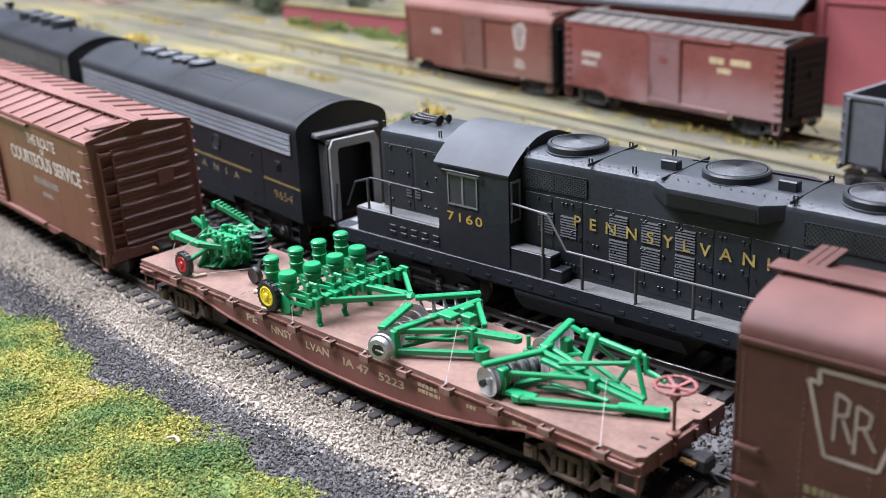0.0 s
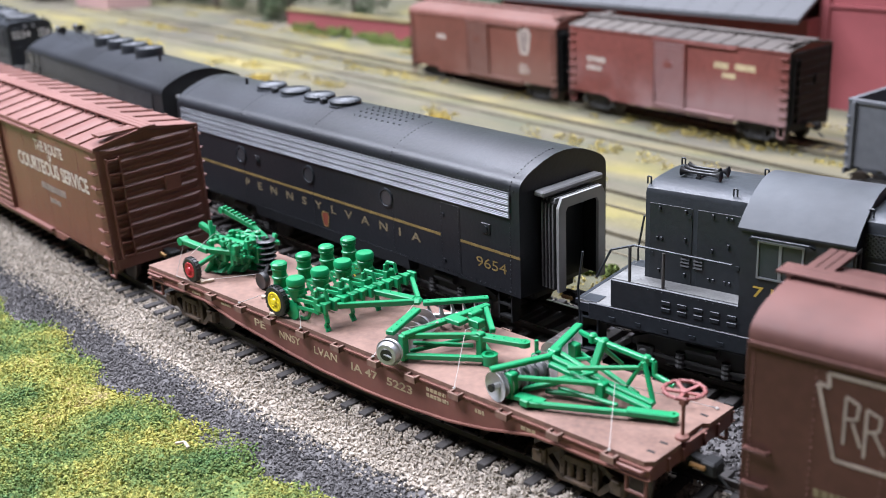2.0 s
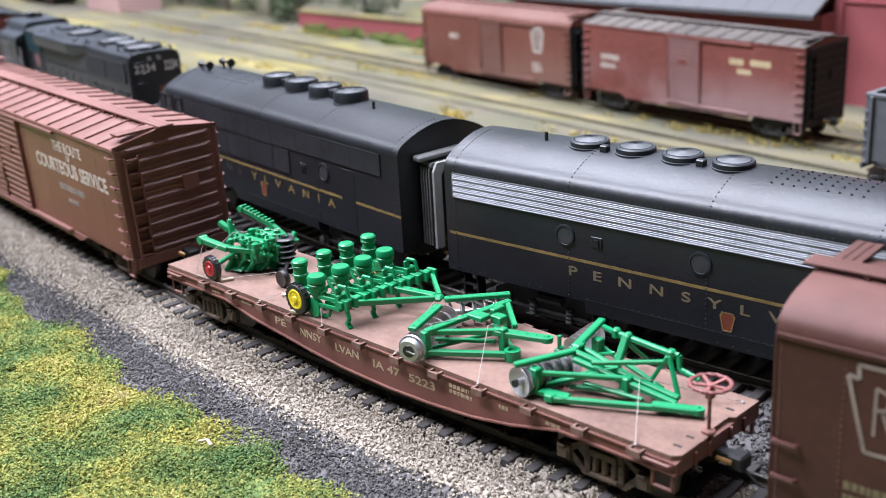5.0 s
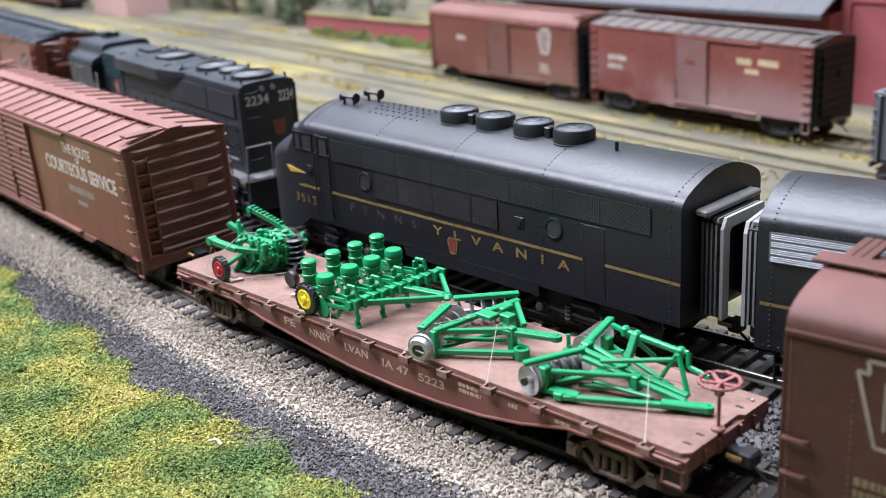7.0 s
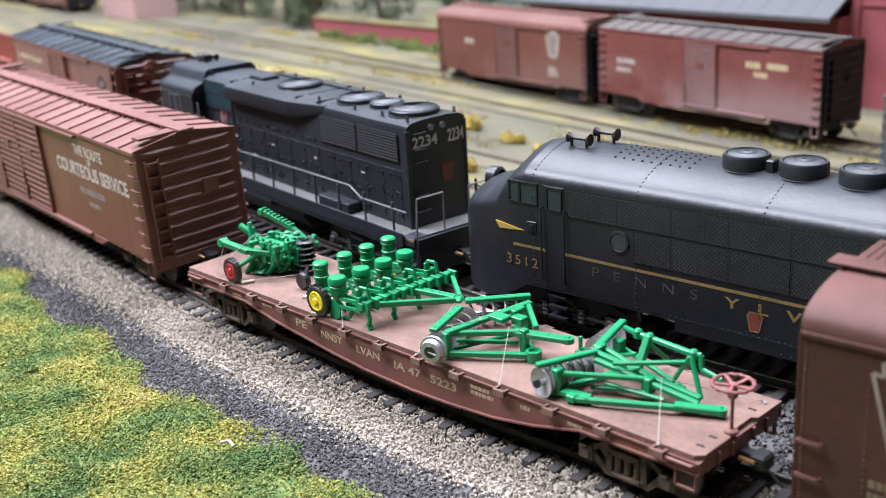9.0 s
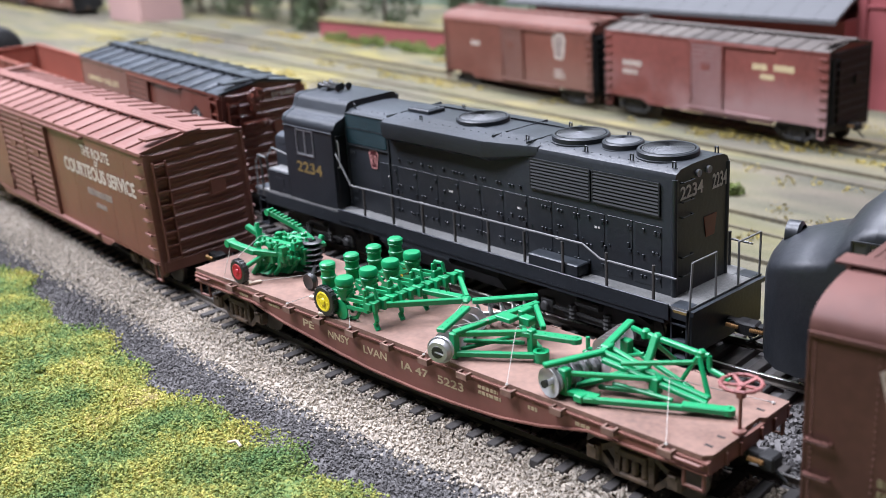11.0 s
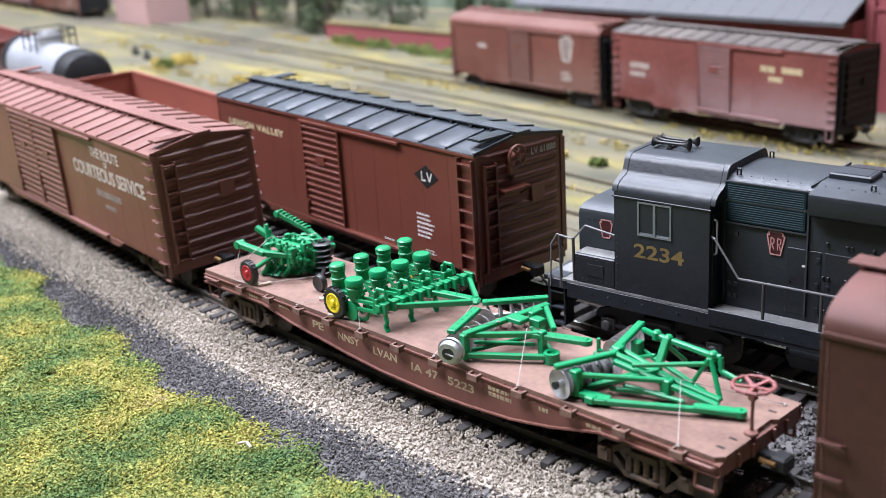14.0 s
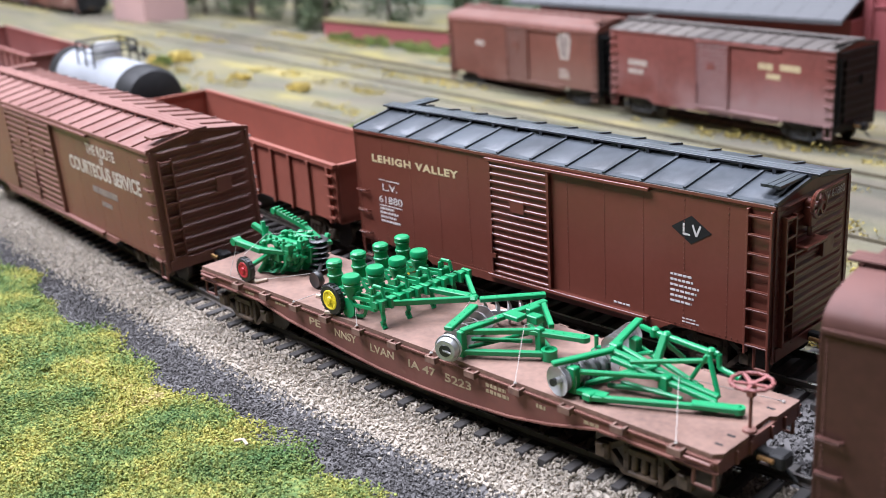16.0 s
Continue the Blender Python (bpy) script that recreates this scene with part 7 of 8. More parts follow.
    stripe(car, [(89, 16.0), (93, 16.0)], 0.7, "fadedgold", -16.7)
    for y in (-16.6, 16.6):
        handrail(car, [(-45.4, y * 0.95, 36), (-43.6, y, 35.4), (-37.4, y, 26.6), (60, y, 27.4), (66, y, 24.5), (90, y, 24.5)], [((x, y, 16.5), (x, y, 26.6)) for x in (-31, -17, -3, 11, 25, 39, 53, 68, 83)], "railgrey")
        handrail(car, [(-71.6, y * 0.98, 31.6), (-80.6, y, 33.0), (-84.4, y, 28.6), (-89.6, y, 29.2), (-91.5, y, 26), (-92, y, 14)], [((x, y * 0.98, 17), (x, y, 29)) for x in (-84.4, -88.6)], "railgrey", 0.26)
        handrail(car, [(92.6, y * 0.95, 6), (93.4, y * 0.9, 29), (93.4, y * 0.3, 29), (93.4, y * 0.3, 17)], [], "railgrey")
    bm = bmesh.new()
    box(bm, 40, 58, -16.4, -11.6, 17, 20.5, 0.3)
    part("battery_box", bm, mat, car)
    return car


def black_roof_boxcar():
    car = boxcar(Matrix(), 145, "clean brown boxcar with black roof, louvred door and gold lettering", "lv", "roofblack", "lv", door_at=-4.4, door_w=22, panels=12, grabs=(27.0, 20.4, 13.0), stiles=True)
    words("lettering", "LEHIGH VALLEY", 2.25, "cream", car, (-46.8, -17.28, 37.8), "pale gold lettering", 37.2, 0.12, "side", 1.15)
    words("stencil", "L.V.", 2.3, "white", car, (-58, -17.28, 29.0), "white stencil", 6.5)
    words("stencil", "61880", 2.3, "white", car, (-58, -17.28, 25.0), "white car number", 10.5)
    stencil(car, "white", "small white stencils", (-63, 22.4, -17.26, 4, 9, 0.6, 0.75, 31), (44.5, 24.4, -17.26, 6, 8.5, 0.55, 0.85, 32), (27, 12.6, -17.26, 1, 6, 0.5, 0.9, 33), (48, 13.2, -17.26, 2, 5, 0.3, 0.6, 39))
    part("stencil_line", box(bmesh.new(), -62.6, -53.4, -17.3, -17.2, 31.2, 31.4), "white", car)
    part("stencil_line", box(bmesh.new(), -63.2, -52.8, -17.3, -17.2, 23.0, 23.2), "white", car)
    bm = bmesh.new()
    slab(bm, [(50.3, 40.0), (56.0, 36.4), (50.3, 32.8), (44.6, 36.4)], -17.3, -17.2)
    part("diamond_emblem", bm, "black", car, "black diamond emblem")
    bm = bmesh.new()
    for p, q in (((48.2, 37.8), (48.2, 35.0)), ((48.2, 35.1), (50.0, 35.1)), ((50.7, 37.8), (51.8, 35.0)), ((51.8, 35.0), (52.9, 37.8))):
        bar(bm, (p[0], -17.33, p[1]), (q[0], -17.33, q[1]), 0.06, 0.5)
    part("emblem_strokes", bm, "white", car)
    words("stencil", "LV 61880", 2.0, "white", car, (73.2, 9.0, 43.2), "white car number on the end", 10, 0, "end")
    brake_wheel(car, 75.9, -4.0, 44.0, "lv")
    bm = bmesh.new()
    box(bm, 72.5, 76.5, -9.5, 0.5, 34.2, 34.9, 0.1)
    for y in (-9, 0):
        bar(bm, (72.5, y, 31.5), (76.3, y, 34.3), 0.4, 0.5)
    rod(bm, (73.9, -4.0, 36), (73.9, -4, 41), 0.6)
    box(bm, 72.5, 74.9, -5.5, -2.5, 38.5, 43.5, 0.3)
    part("brake_step", bm, "lv", car)
    return car


def gondola(label, mat, L=160, top=31.0):
    car = thing("gondola", Matrix(), label, "gondola", "open wagons of the moving train")
    h = L / 2
    part("floor", box(bmesh.new(), -h, h, -15.2, 15.2, 11, 13), mat, car)
    for s in (-1, 1):
        bm = bmesh.new()
        y0, y1 = s * 15.2, s * 16.0
        prism(bm, [(y0, 11.5), (y1, 11.5), (y1, top - 0.8), (s * 17.0, top - 0.8), (s * 17.0, top + 0.6), (s * 15.0, top + 0.6), (s * 15.0, top - 0.8), (y0, top - 0.8)], -h, h)
        part("side_wall", bm, mat, car)
        bm = bmesh.new()
        slab(bm, [(s * (h - 0.8), 11.6), (s * h, 11.6), (s * h, top - 0.8), (s * (h + 0.7), top - 0.8), (s * (h + 0.7), top + 0.5), (s * (h - 1.2), top + 0.5), (s * (h - 1.2), top - 0.8), (s * (h - 0.8), top - 0.8)], -15.0, 15.0)
        part("end_wall", bm, mat, car)
    for i in range(13):
        x = -h + 4 + (L - 8) * i / 12
        for s in (-1, 1):
            part("side_post", box(bmesh.new(), x - 0.7, x + 0.7, min(s * 16, s * 17.2), max(s * 16, s * 17.2), 11, top - 0.6, 0.15), mat, car)
    for d in (-1, 1):
        for s in (-1, 1):
            bm = bmesh.new()
            for k in range(5):
                z = 13 + k * 3.6
                box(bm, min(d * (h - 4.4), d * (h - 0.4)), max(d * (h - 4.4), d * (h - 0.4)), min(s * 16.6, s * 17.6), max(s * 16.6, s * 17.6), z, z + 0.6)
            part("grab_iron", bm, mat, car)
        coupler(car, d * h, d)
        truck(car, d * (h - 20), "freight")
    bm = bmesh.new()
    box(bm, -h + 2, h - 2, -4, 4, 7.5, 11.2)
    part("underframe", bm, "black", car)
    return car


def tank_car():
    car = thing("tank_car", Matrix(), "pale grey tank car with black ends and a railed dome", "tank car")
    bm = bmesh.new()
    lathe(bm, [(12, -40), (14.6, -39.6), (14.6, 39.6), (12, 40)], (0, 0, 27), "X", 32)
    part("tank", bm, "tank", car)
    for d in (-1, 1):
        part("tank_end", lathe(bmesh.new(), [(14.8, d * 40), (14.8, d * 50), (13.0, d * 54), (8, d * 56.5), (2, d * 57.4)], (0, 0, 27), "X", 32), "black", car, "black tank end")
    bm = bmesh.new()
    lathe(bm, [(6.5, 39), (6.5, 46.5), (5.5, 48), (1, 48.6)], (0, 0, 0), "Z", 20)
    part("dome", bm, "silver", car)
    bm = bmesh.new()
    for z in (45, 49):
        wire(bm, [(-11, -11, z), (11, -11, z), (11, 11, z), (-11, 11, z), (-11, -11, z)], 0.4)
    for x, y in ((-11, -11), (11, -11), (11, 11), (-11, 11), (0, -11), (0, 11)):
        rod(bm, (x, y, 38), (x, y, 49), 0.45)
    part("dome_railing", bm, "black", car)
    bm = bmesh.new()
    box(bm, -60, 60, -6, 6, 8.5, 12.6)
    for s in (-1, 1):
        box(bm, -60, 60, min(s * 14, s * 17), max(s * 14, s * 17), 11.8, 12.6)
        for x in (-44, 44):
            box(bm, x - 3, x + 3, -13, 13, 12, 18)
    part("frame", bm, "black", car)
    for d in (-1, 1):
        truck(car, d * 42, "freight")
        coupler(car, d * 60, d)
    return car


# where each vehicle's middle stands along the inner track at the start, and half its truck spacing
TRAIN = [(high_nose_diesel(), 44.0, 60), (f_booster(), -150.3, 53), (f_cab(), -336.5, 52), (low_nose_diesel(), -532.5, 60), (black_roof_boxcar(), -721.0, 53),
         (gondola("rust-red open gondola coupled behind the brown boxcar", "gond"), -886.0, 60), (tank_car(), -1040.0, 42),
         (gondola("faded red gondola at the tail of the train", "farbox", 150, 36.0), -1188.0, 55)]


def run(t):
    """Distance that the train has gone."""
    return 44.298 * t + 0.15867 * t * t - 0.005382 * t ** 3


def chord(s, half):
    x0, y0, _ = on_track(RI, s - half)
    x1, y1, _ = on_track(RI, s + half)
    return (x0 + x1) / 2, (y0 + y1) / 2, math.degrees(math.atan2(y1 - y0, x1 - x0))


def motions():
    for car, s0, half in TRAIN:
        rows = []
        for i in range(33):
            x, y, a = chord(s0 + run(i * 0.5), half)
            rows.append((i * 0.5, mm(x, y, 0, 0, 0, a)))
        walk(car, rows)
        for tr in [o for o in car.children if o.name.startswith("truck")]:
            for w in [o for o in tr.children if o.name.startswith("wheelset")]:
                at = w.matrix_basis.copy()
                walk(w, [(i * 0.1, at @ Matrix.Rotation(run(i * 0.1) / 4.75, 4, "Y")) for i in range(161)])


# ---- the yard and the distance ----
ZY = -18.5


def far_track(x0, x1, y0, y1, z, label):
    t = thing("yard_track", Matrix(), label, "railway track", "yard tracks", "structure")
    for o in (-8.25, 8.25):
        bm = bmesh.new()
        bar(bm, (x0, y0 + o, z - 1), (x1, y1 + o, z - 1), 0.9, 2)
        part("rail", bm, "yardtie", t)
    n = int((x1 - x0) / 7)
    me = finish("tie", box(bmesh.new(), -1.3, 1.3, -15, 15, -3.9, -2.9), "yardtie")
    for i in range(n):
        f = i / n
        ob = new("tie", me)
        ob.parent = t
        ob.matrix_basis = mm(x0 + (x1 - x0) * f, y0 + (y1 - y0) * f, z)
    bm = bmesh.new()
    plate(bm, [(x0, y0 - 22), (x1, y1 - 22), (x1, y1 + 22), (x0, y0 + 22)], z - 8, z - 3.3)
    part("track_bed", bm, "yardbed", t)


M["yardtie"] = material("yard_tie_dusty", (0.088, 0.078, 0.058), 0.9, vary=0.4, grain=500, patch=40, tint=(0.165, 0.140, 0.085))
M["yardbed"] = material("yard_cinder", (0.110, 0.094, 0.060), 0.95, vary=0.3, grain=900, patch=24, tint=(0.235, 0.185, 0.070), bump=0.5)


def yard_z(y):
    return float(ground_z(np.array(-100.0), np.array(float(y)))) + 1.4


far_track(-900, 300, 419, 293, ZY, "weathered yard track under the standing boxcars")
far_track(-900, 300, 368, 242, yard_z(282), "weathered yard track with a hopper car")
far_track(-900, 300, 250, 165, yard_z(196), "weathered empty yard track")
far_track(-900, 300, 205, 118, yard_z(150), "weathered empty yard track")

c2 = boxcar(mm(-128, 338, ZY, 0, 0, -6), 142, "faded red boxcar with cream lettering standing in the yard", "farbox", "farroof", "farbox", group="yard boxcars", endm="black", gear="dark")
bm = bmesh.new()
for x0, z, w, h, sd in ((28, 37.5, 11, 3.2, 1), (40.5, 37.8, 12, 3.2, 2), (33, 32.6, 9, 2.6, 3)):
    bars(bm, x0, z, -17.3, 1, w, h, 0.5, 50 + sd)
part("lettering", bm, "cream", c2, "blurred cream lettering")
bm = bmesh.new()
bars(bm, -58, 31, -17.3, 1, 14, 3.0, 0.5, 54)
bars(bm, -58, 26, -17.3, 1, 15, 2.6, 0.5, 55)
part("stencil", bm, "fadedwhite", c2, "faded white stencils")
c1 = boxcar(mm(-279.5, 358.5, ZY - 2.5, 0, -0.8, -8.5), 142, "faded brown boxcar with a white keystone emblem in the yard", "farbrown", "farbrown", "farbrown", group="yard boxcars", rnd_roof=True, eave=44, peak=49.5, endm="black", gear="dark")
keystone(c1, 43, 34.5, 11, 14, 1.3, -17.3, "fadedwhite", "palemark")
bm = bmesh.new()
bars(bm, -42, 32, -17.3, 1, 9, 3.0, 0.5, 56)
bars(bm, 38, 21, -17.3, 3, 10, 1.2, 0.8, 57)
part("stencil", bm, "fadedwhite", c1, "faded white stencils")


def hopper(m):
    car = thing("hopper_car", m, "dark grey open hopper car standing on a yard track", "hopper car")
    h = 68
    bm = bmesh.new()
    for s in (-1, 1):
        box(bm, -h, h, min(s * 15.5, s * 16.4), max(s * 15.5, s * 16.4), 14, 41)
        box(bm, -h, h, min(s * 15.3, s * 17.2), max(s * 15.3, s * 17.2), 40, 41.6, 0.15)
        a = [(s * h, 41.5), (s * h, 30), (s * 30, 12), (s * 28, 12), (s * (h - 2), 30.6), (s * (h - 2), 41.5)]
        slab(bm, a, -16, 16)
    slab(bm, [(-30, 12), (0, 20), (30, 12), (28, 8), (0, 16), (-28, 8)], -14, 14)
    part("body", bm, "hopgrey", car)
    for i in range(9):
        x = -h + 3 + (2 * h - 6) * i / 8
        for s in (-1, 1):
            part("side_post", box(bmesh.new(), x - 0.8, x + 0.8, min(s * 16.4, s * 18), max(s * 16.4, s * 18), 13, 40.5, 0.2), "hopgrey", car)
    for d in (-1, 1):
        for s in (-1, 1):
            bm = bmesh.new()
            bar(bm, (d * (h - 1), s * 14, 12), (d * (h - 1), s * 14, 31), 1.4, 1.4)
            bar(bm, (d * (h - 14), s * 13, 12), (d * (h - 2), s * 13, 30), 1.2, 1.2)
            for k in range(6):
                box(bm, min(d * h, d * (h - 4)), max(d * h, d * (h - 4)), min(s * 16.4, s * 17.6), max(s * 16.4, s * 17.6), 14 + k * 4, 14.6 + k * 4)
            part("end_frame", bm, "hopgrey", car)
        bm = bmesh.new()
        box(bm, min(d * 28, d * (h + 1)), max(d * 28, d * (h + 1)), -5, 5, 8.5, 12)
        box(bm, min(d * h, d * (h + 1)), max(d * h, d * (h + 1)), -16, 16, 10, 12.5)
        part("end_sill", bm, "hopgrey", car)
        truck(car, d * (h - 14), "dark")
        coupler(car, d * (h + 1), d)
    return car


M["hopgrey"] = material("hopper_grey", (0.075, 0.080, 0.088), 0.6, vary=0.3, grain=300, patch=30, dust_sheen=(0.25, 0.25, 0.25), dust_sheen_amount=0.3)
hopper(mm(66, 266.5, yard_z(282), 0, 0, -6))


def building():
    t = thing("warehouse", mm(0, 0, 0), "large red brick warehouse with tall blank wall behind the yard", "building", kind="")
    bm = bmesh.new()
    box(bm, -112, 420, 452, 640, -36, 190)
    part("wall", bm, "brickwall", t, "red brick wall")
    for z in (28.0, 100.0):
        part("string_course", box(bmesh.new(), -113, 421, 450.6, 452.2, z, z + 1.6), "brickwall", t)
    for x in range(-112, 421, 120):
        part("pilaster", box(bmesh.new(), x - 1.5, x + 4, 450.2, 452.2, -36, 190), "brickwall", t)
    bm = bmesh.new()
    box(bm, -114, 422, 449, 642, 190, 194)
    part("roof", bm, "roofgrey", t)
    s = thing("freight_shed", mm(0, 0, 0), "long low shed with a pitched grey roof against the warehouse", "building")
    bm = bmesh.new()
    box(bm, -345, -113, 436, 520, -36, 22)
    part("wall", bm, "brickwall", s)
    bm = bmesh.new()
    prism(bm, [(424, 21.5), (480, 47), (536, 21.5), (536, 24.0), (480, 49.6), (424, 24.0)], -362, -113.2)
    part("roof", bm, "roofgrey", s)
    for i in range(16):
        bm = bmesh.new()
        x = -360 + i * 15.5
        bar(bm, (x, 424.5, 24.1), (x, 480, 49.5), 0.8, 0.6)
        part("roof_seam", bm, "roofgrey", s)
    w = thing("brick_wall", mm(0, 0, 0), "low red brick boundary wall with pale coping beyond the yard", "wall")
    bm = bmesh.new()
    box(bm, -640, -360, 474, 480, -38, -13)
    part("wall", bm, "brickwall", w)
    bm = bmesh.new()
    box(bm, -641, -360, 472.5, 481.5, -13, -11)
    part("coping", bm, "yardbed", w)


building()
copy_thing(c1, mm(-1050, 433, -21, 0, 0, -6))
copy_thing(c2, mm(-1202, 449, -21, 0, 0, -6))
bm = bmesh.new()
box(bm, -925, -862, 420, 470, -32, 60, 0.6)
prism(bm, [(414, 58), (445, 78), (476, 58), (476, 61), (445, 81.5), (414, 61)], -930, -857)
tagged(new("trackside_shed", finish("trackside_shed", bm, material("pale_pink_siding", (0.38, 0.24, 0.22), 0.8, vary=0.15, patch=20))), "pale pink wooden shed beside the far yard track", "shed")
for x, y in ((-672, 296), (-640, 288)):
    bm = bmesh.new()
    box(bm, -7, 7, -2.5, 2.5, 0, 3.2, 0.5)
    rod(bm, (0, 0, 2.5), (4, 0, 7.5), 1.3)
    ob = tagged(new("switch_stand", finish("switch_stand", bm, "black")), "small dark switch stand on the yard ground", "switch stand", "switch stands")
    ob.matrix_basis = mm(x, y, float(ground_z(np.array(float(x)), np.array(float(y)))), 0, 0, -20)


def backdrop():
    m = bpy.data.materials.new("painted_backdrop")
    m.use_nodes = True
    n, l = m.node_tree.nodes, m.node_tree.links
    b = n["Principled BSDF"]
    b.inputs["Roughness"].default_value = 1.0
    co, a, r = n.new("ShaderNodeTexCoord"), n.new("ShaderNodeTexNoise"), n.new("ShaderNodeValToRGB")
    a.inputs["Scale"].default_value, a.inputs["Detail"].default_value = 26, 8
    l.new(co.outputs["Object"], a.inputs["Vector"])
    e = r.color_ramp.elements
    e[0].position, e[0].color = 0.35, (0.055, 0.085, 0.055, 1)
    e[1].position, e[1].color = 0.68, (0.19, 0.23, 0.17, 1)
    l.new(a.outputs["Fac"], r.inputs["Fac"])
    l.new(r.outputs[0], b.inputs["Base Color"])
    bm = bmesh.new()
    box(bm, -1700, 900, 700, 710, -60, 420)
    me = finish("backdrop", bm, m)
    tagged(new("backdrop", me), "painted hazy green wooded hillside behind the layout", "backdrop", kind="structure")


backdrop()


def room():
    """The railway room round the layout."""
    M["plaster"] = material("room_plaster", (0.10, 0.10, 0.104), 0.9, vary=0.05, grain=40, patch=3)
    bm = bmesh.new()
    box(bm, -3000, 2200, 720, 760, -1100, 1400)
    tagged(new("wall_north", finish("wall_north", bm, "plaster")), "plain grey plaster wall", "wall", kind="structure")
    bm = bmesh.new()
    box(bm, -3000, 2200, -2400, -2360, -1100, 1400)
    tagged(new("wall_south", finish("wall_south", bm, "plaster")), "plain grey plaster wall", "wall", kind="structure")
    bm = bmesh.new()
    box(bm, -3040, -3000, -2400, 760, -1100, 1400)
    tagged(new("wall_west", finish("wall_west", bm, "plaster")), "plain grey plaster wall", "wall", kind="structure")
    bm = bmesh.new()
    box(bm, 2200, 2240, -2400, 760, -1100, 1400)
    tagged(new("wall_east", finish("wall_east", bm, "plaster")), "plain grey plaster wall", "wall", kind="structure")
    bm = bmesh.new()
    box(bm, -3040, 2240, -2400, 760, 1400, 1440)
    tagged(new("ceiling", finish("ceiling", bm, "plaster")), "plain grey ceiling", "ceiling", kind="structure")
    bm = bmesh.new()
    box(bm, -3040, 2240, -2400, 760, -1140, -1100)
    tagged(new("floor", finish("floor", bm, "plaster")), "plain grey floor", "floor", kind="structure")


room()


# ---- trees and bushes ----
def leaf_cloud(name, centres, radii, n, size, mat, seed):
    rng = np.random.default_rng(seed)
    k = rng.integers(0, len(centres), n)
    d = rng.normal(size=(n, 3))
    d /= np.linalg.norm(d, axis=1)[:, None]
    r = np.array(radii)[k] * rng.uniform(0.55, 1.05, n)
    c = np.array(centres)[k] + d * r[:, None]
    u = rng.normal(size=(n, 3))
    u /= np.linalg.norm(u, axis=1)[:, None]
    v = np.cross(u, rng.normal(size=(n, 3)))
    v /= np.linalg.norm(v, axis=1)[:, None]
    w = np.cross(u, v) * 0.3
    s = (rng.uniform(0.6, 1.3, n) * size)[:, None]
    q = np.stack([c - u * s, c + v * s * 0.6 + w * s, c + u * s, c - v * s * 0.6 + w * s], 1).reshape(-1, 3) * K
    me = bpy.data.meshes.new(name)
    me.from_pydata(q.tolist(), [], (np.arange(n)[:, None] * 4 + np.arange(4)).tolist())
    me.materials.append(M[mat])
    return me


M["leaf"] = material("dark_foliage", (0.055, 0.075, 0.034), 0.9, vary=0.35, grain=60, patch=15, island=0.5)
M["bush"] = material("bright_bush", (0.13, 0.17, 0.04), 0.9, vary=0.3, grain=60, patch=15, island=0.4)
M["yellowbush"] = material("yellow_flower_clump", (0.47, 0.36, 0.095), 0.9, vary=0.25, grain=80, patch=20, island=0.35)
M["bark"] = material("grey_bark", (0.10, 0.08, 0.06), 0.9, vary=0.3)


def gz(x, y):
    return float(ground_z(np.array(float(x)), np.array(float(y))))


def tree(x, y, h, seed):
    rnd = random.Random(seed)
    z = gz(x, y)
    t = thing("tree", mm(x, y, z), "dense dark green model tree at the edge of the yard", "tree", "trees along the backdrop")
    bm = bmesh.new()
    rod(bm, (0, 0, -1), (rnd.uniform(-2, 2), rnd.uniform(-2, 2), h * 0.75), 2.6, 0.7, 8)
    for k in range(6):
        a = rnd.uniform(0, 6.3)
        zz = h * rnd.uniform(0.25, 0.6)
        rod(bm, (0, 0, zz), (h * 0.24 * math.cos(a), h * 0.24 * math.sin(a), zz + h * 0.2), 1.0, 0.3, 6)
    part("trunk", bm, "bark", t)
    cs, rs = [], []
    for k in range(14):
        a, f = rnd.uniform(0, 6.3), rnd.uniform(0.12, 0.95)
        rr = h * 0.26 * (1.1 - 0.6 * f)
        cs.append((rr * math.cos(a), rr * math.sin(a), h * f))
        rs.append(h * rnd.uniform(0.10, 0.19))
    ob = new("crown", leaf_cloud("crown", cs, rs, 1500, 2.3, "leaf", seed))
    ob.parent = t


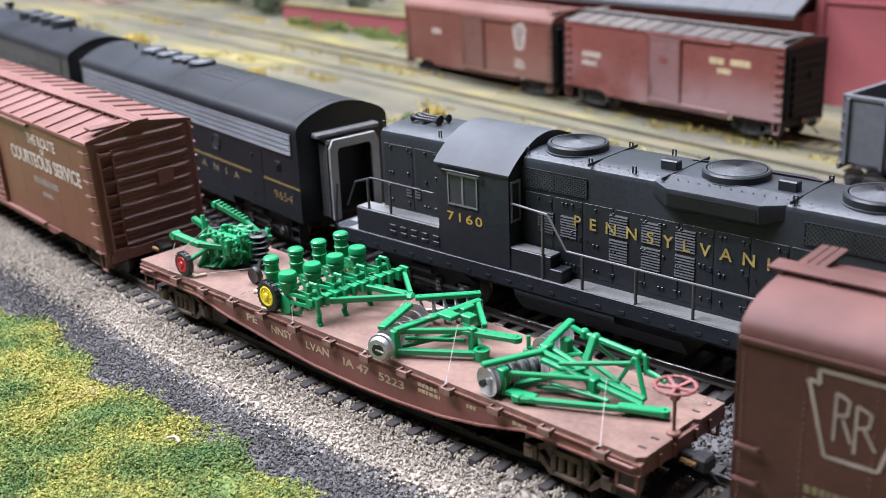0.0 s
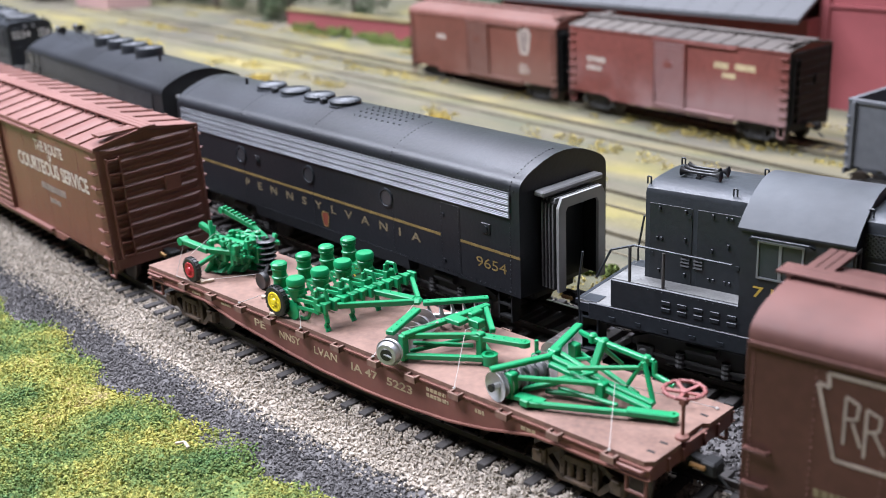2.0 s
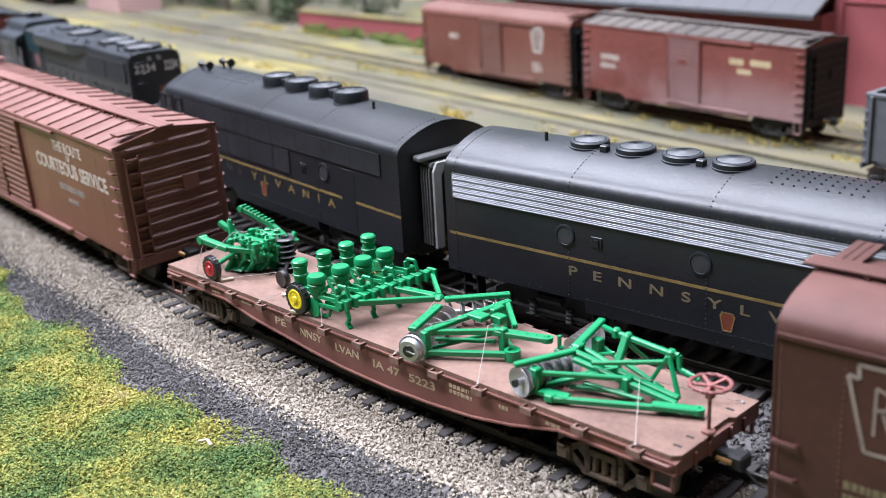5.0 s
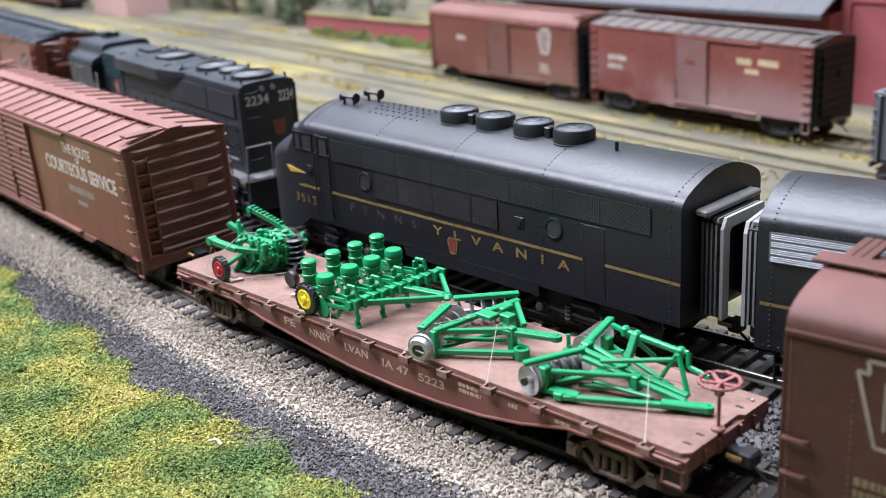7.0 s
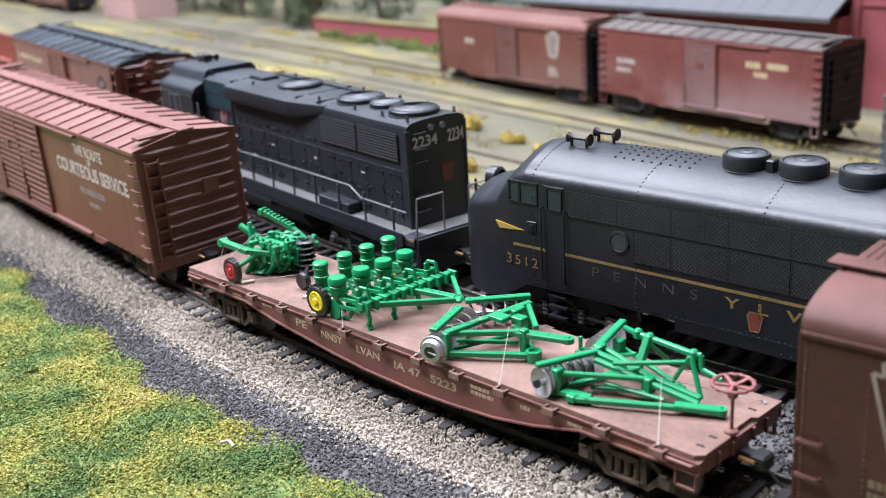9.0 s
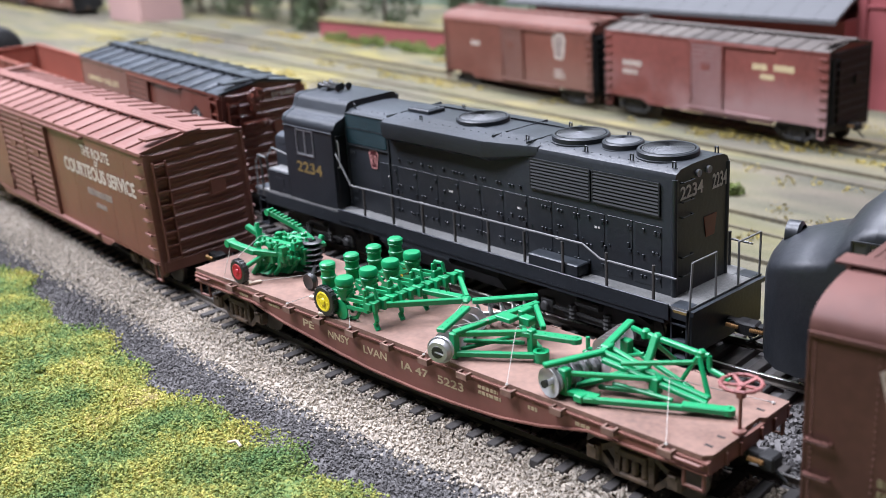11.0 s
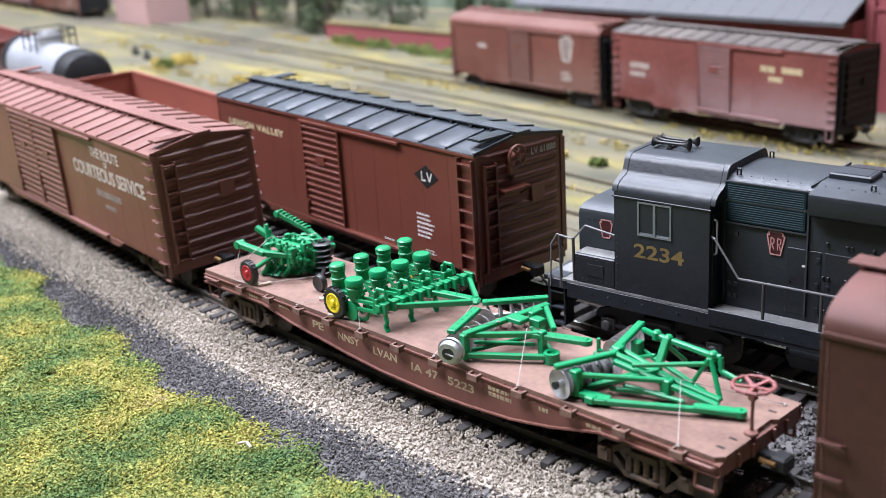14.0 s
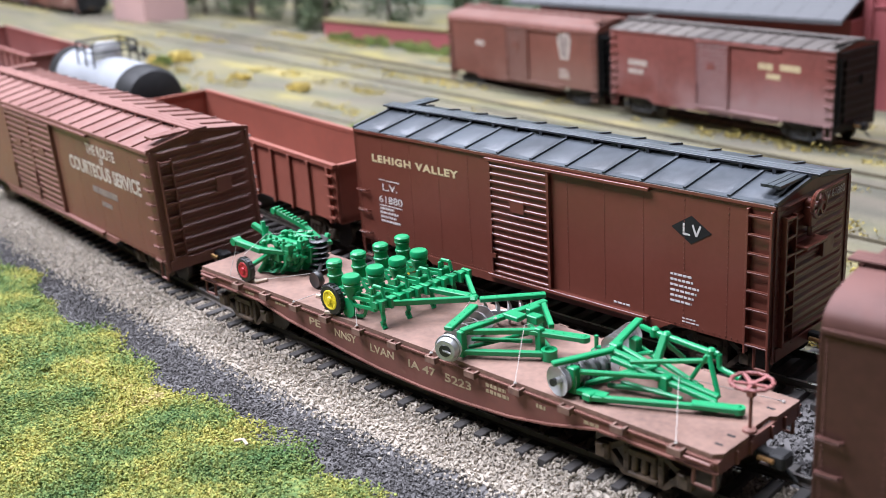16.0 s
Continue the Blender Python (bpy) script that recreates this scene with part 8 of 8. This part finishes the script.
for i, (x, y, h) in enumerate(((-985, 530, 95), (-940, 560, 105), (-905, 520, 88), (-860, 548, 100), (-815, 520, 92), (-770, 545, 104), (-735, 515, 96), (-700, 520, 90), (-668, 500, 78),
                               (-1060, 560, 100), (-1140, 560, 96), (-645, 560, 92), (-560, 600, 80), (-470, 610, 76), (-400, 600, 70))):
    tree(x, y, h, 100 + i)


def bush(x, y, r, seed, mat, label, group):
    rnd = random.Random(seed)
    cs, rs = [], []
    for k in range(5):
        cs.append((rnd.uniform(-r, r), rnd.uniform(-r * 0.7, r * 0.7), rnd.uniform(0.15, 0.5) * r))
        rs.append(r * rnd.uniform(0.4, 0.7))
    ob = tagged(new("bush", leaf_cloud("bush", cs, rs, 420, 1.3, mat, seed)), label, "bush", group)
    ob.matrix_basis = mm(x, y, gz(x, y) + 0.4)


for i in range(16):
    f = i / 15
    bush(-600 + 240 * f, 452 - 4 * math.sin(i), 7 + 2 * math.sin(i * 2.1), 300 + i, "bush", "low green bush along the brick wall", "bushes along the wall")
rnd = random.Random(9)
for i in range(46):
    x = rnd.uniform(-620, 160)
    y = rnd.choice((112, 118, 150, 172, 225, 235)) - 0.105 * (x + 100) + rnd.uniform(-8, 8)
    bush(x, y, rnd.uniform(3.5, 8), 400 + i, "yellowbush" if rnd.random() < 0.62 else "bush", "yellow-green weed clump between yard tracks", "weed clumps")

# soft yellow grass in drifts between the yard tracks
rng = np.random.default_rng(77)
cs, rs = [], []
while len(cs) < 1000:
    x = rng.uniform(-780, 230)
    y0 = rng.choice([98, 132, 176, 214, 262, 318, 392])
    if math.sin(x / 47 + y0) + 0.8 * math.sin(x / 19 + 2 * y0) + rng.normal(0, 0.5) < 0.1:
        continue
    y = y0 - 0.1 * (x + 100) + rng.normal(0, 5)
    r = rng.uniform(3.5, 7.5)
    cs.append((x, y, gz(x, y) - 0.45 * r))
    rs.append(r)
M["drygrass"] = material("yellow_grass", (0.25, 0.205, 0.065), 0.95, vary=0.3, grain=120, patch=14, tint=(0.46, 0.36, 0.09), island=0.3)
tagged(new("yellow_grass", leaf_cloud("yellow_grass", cs, rs, 80000, 0.9, "drygrass", 78)), "soft yellow grass tufts between the yard tracks", "grass", kind="stuff")

motions()
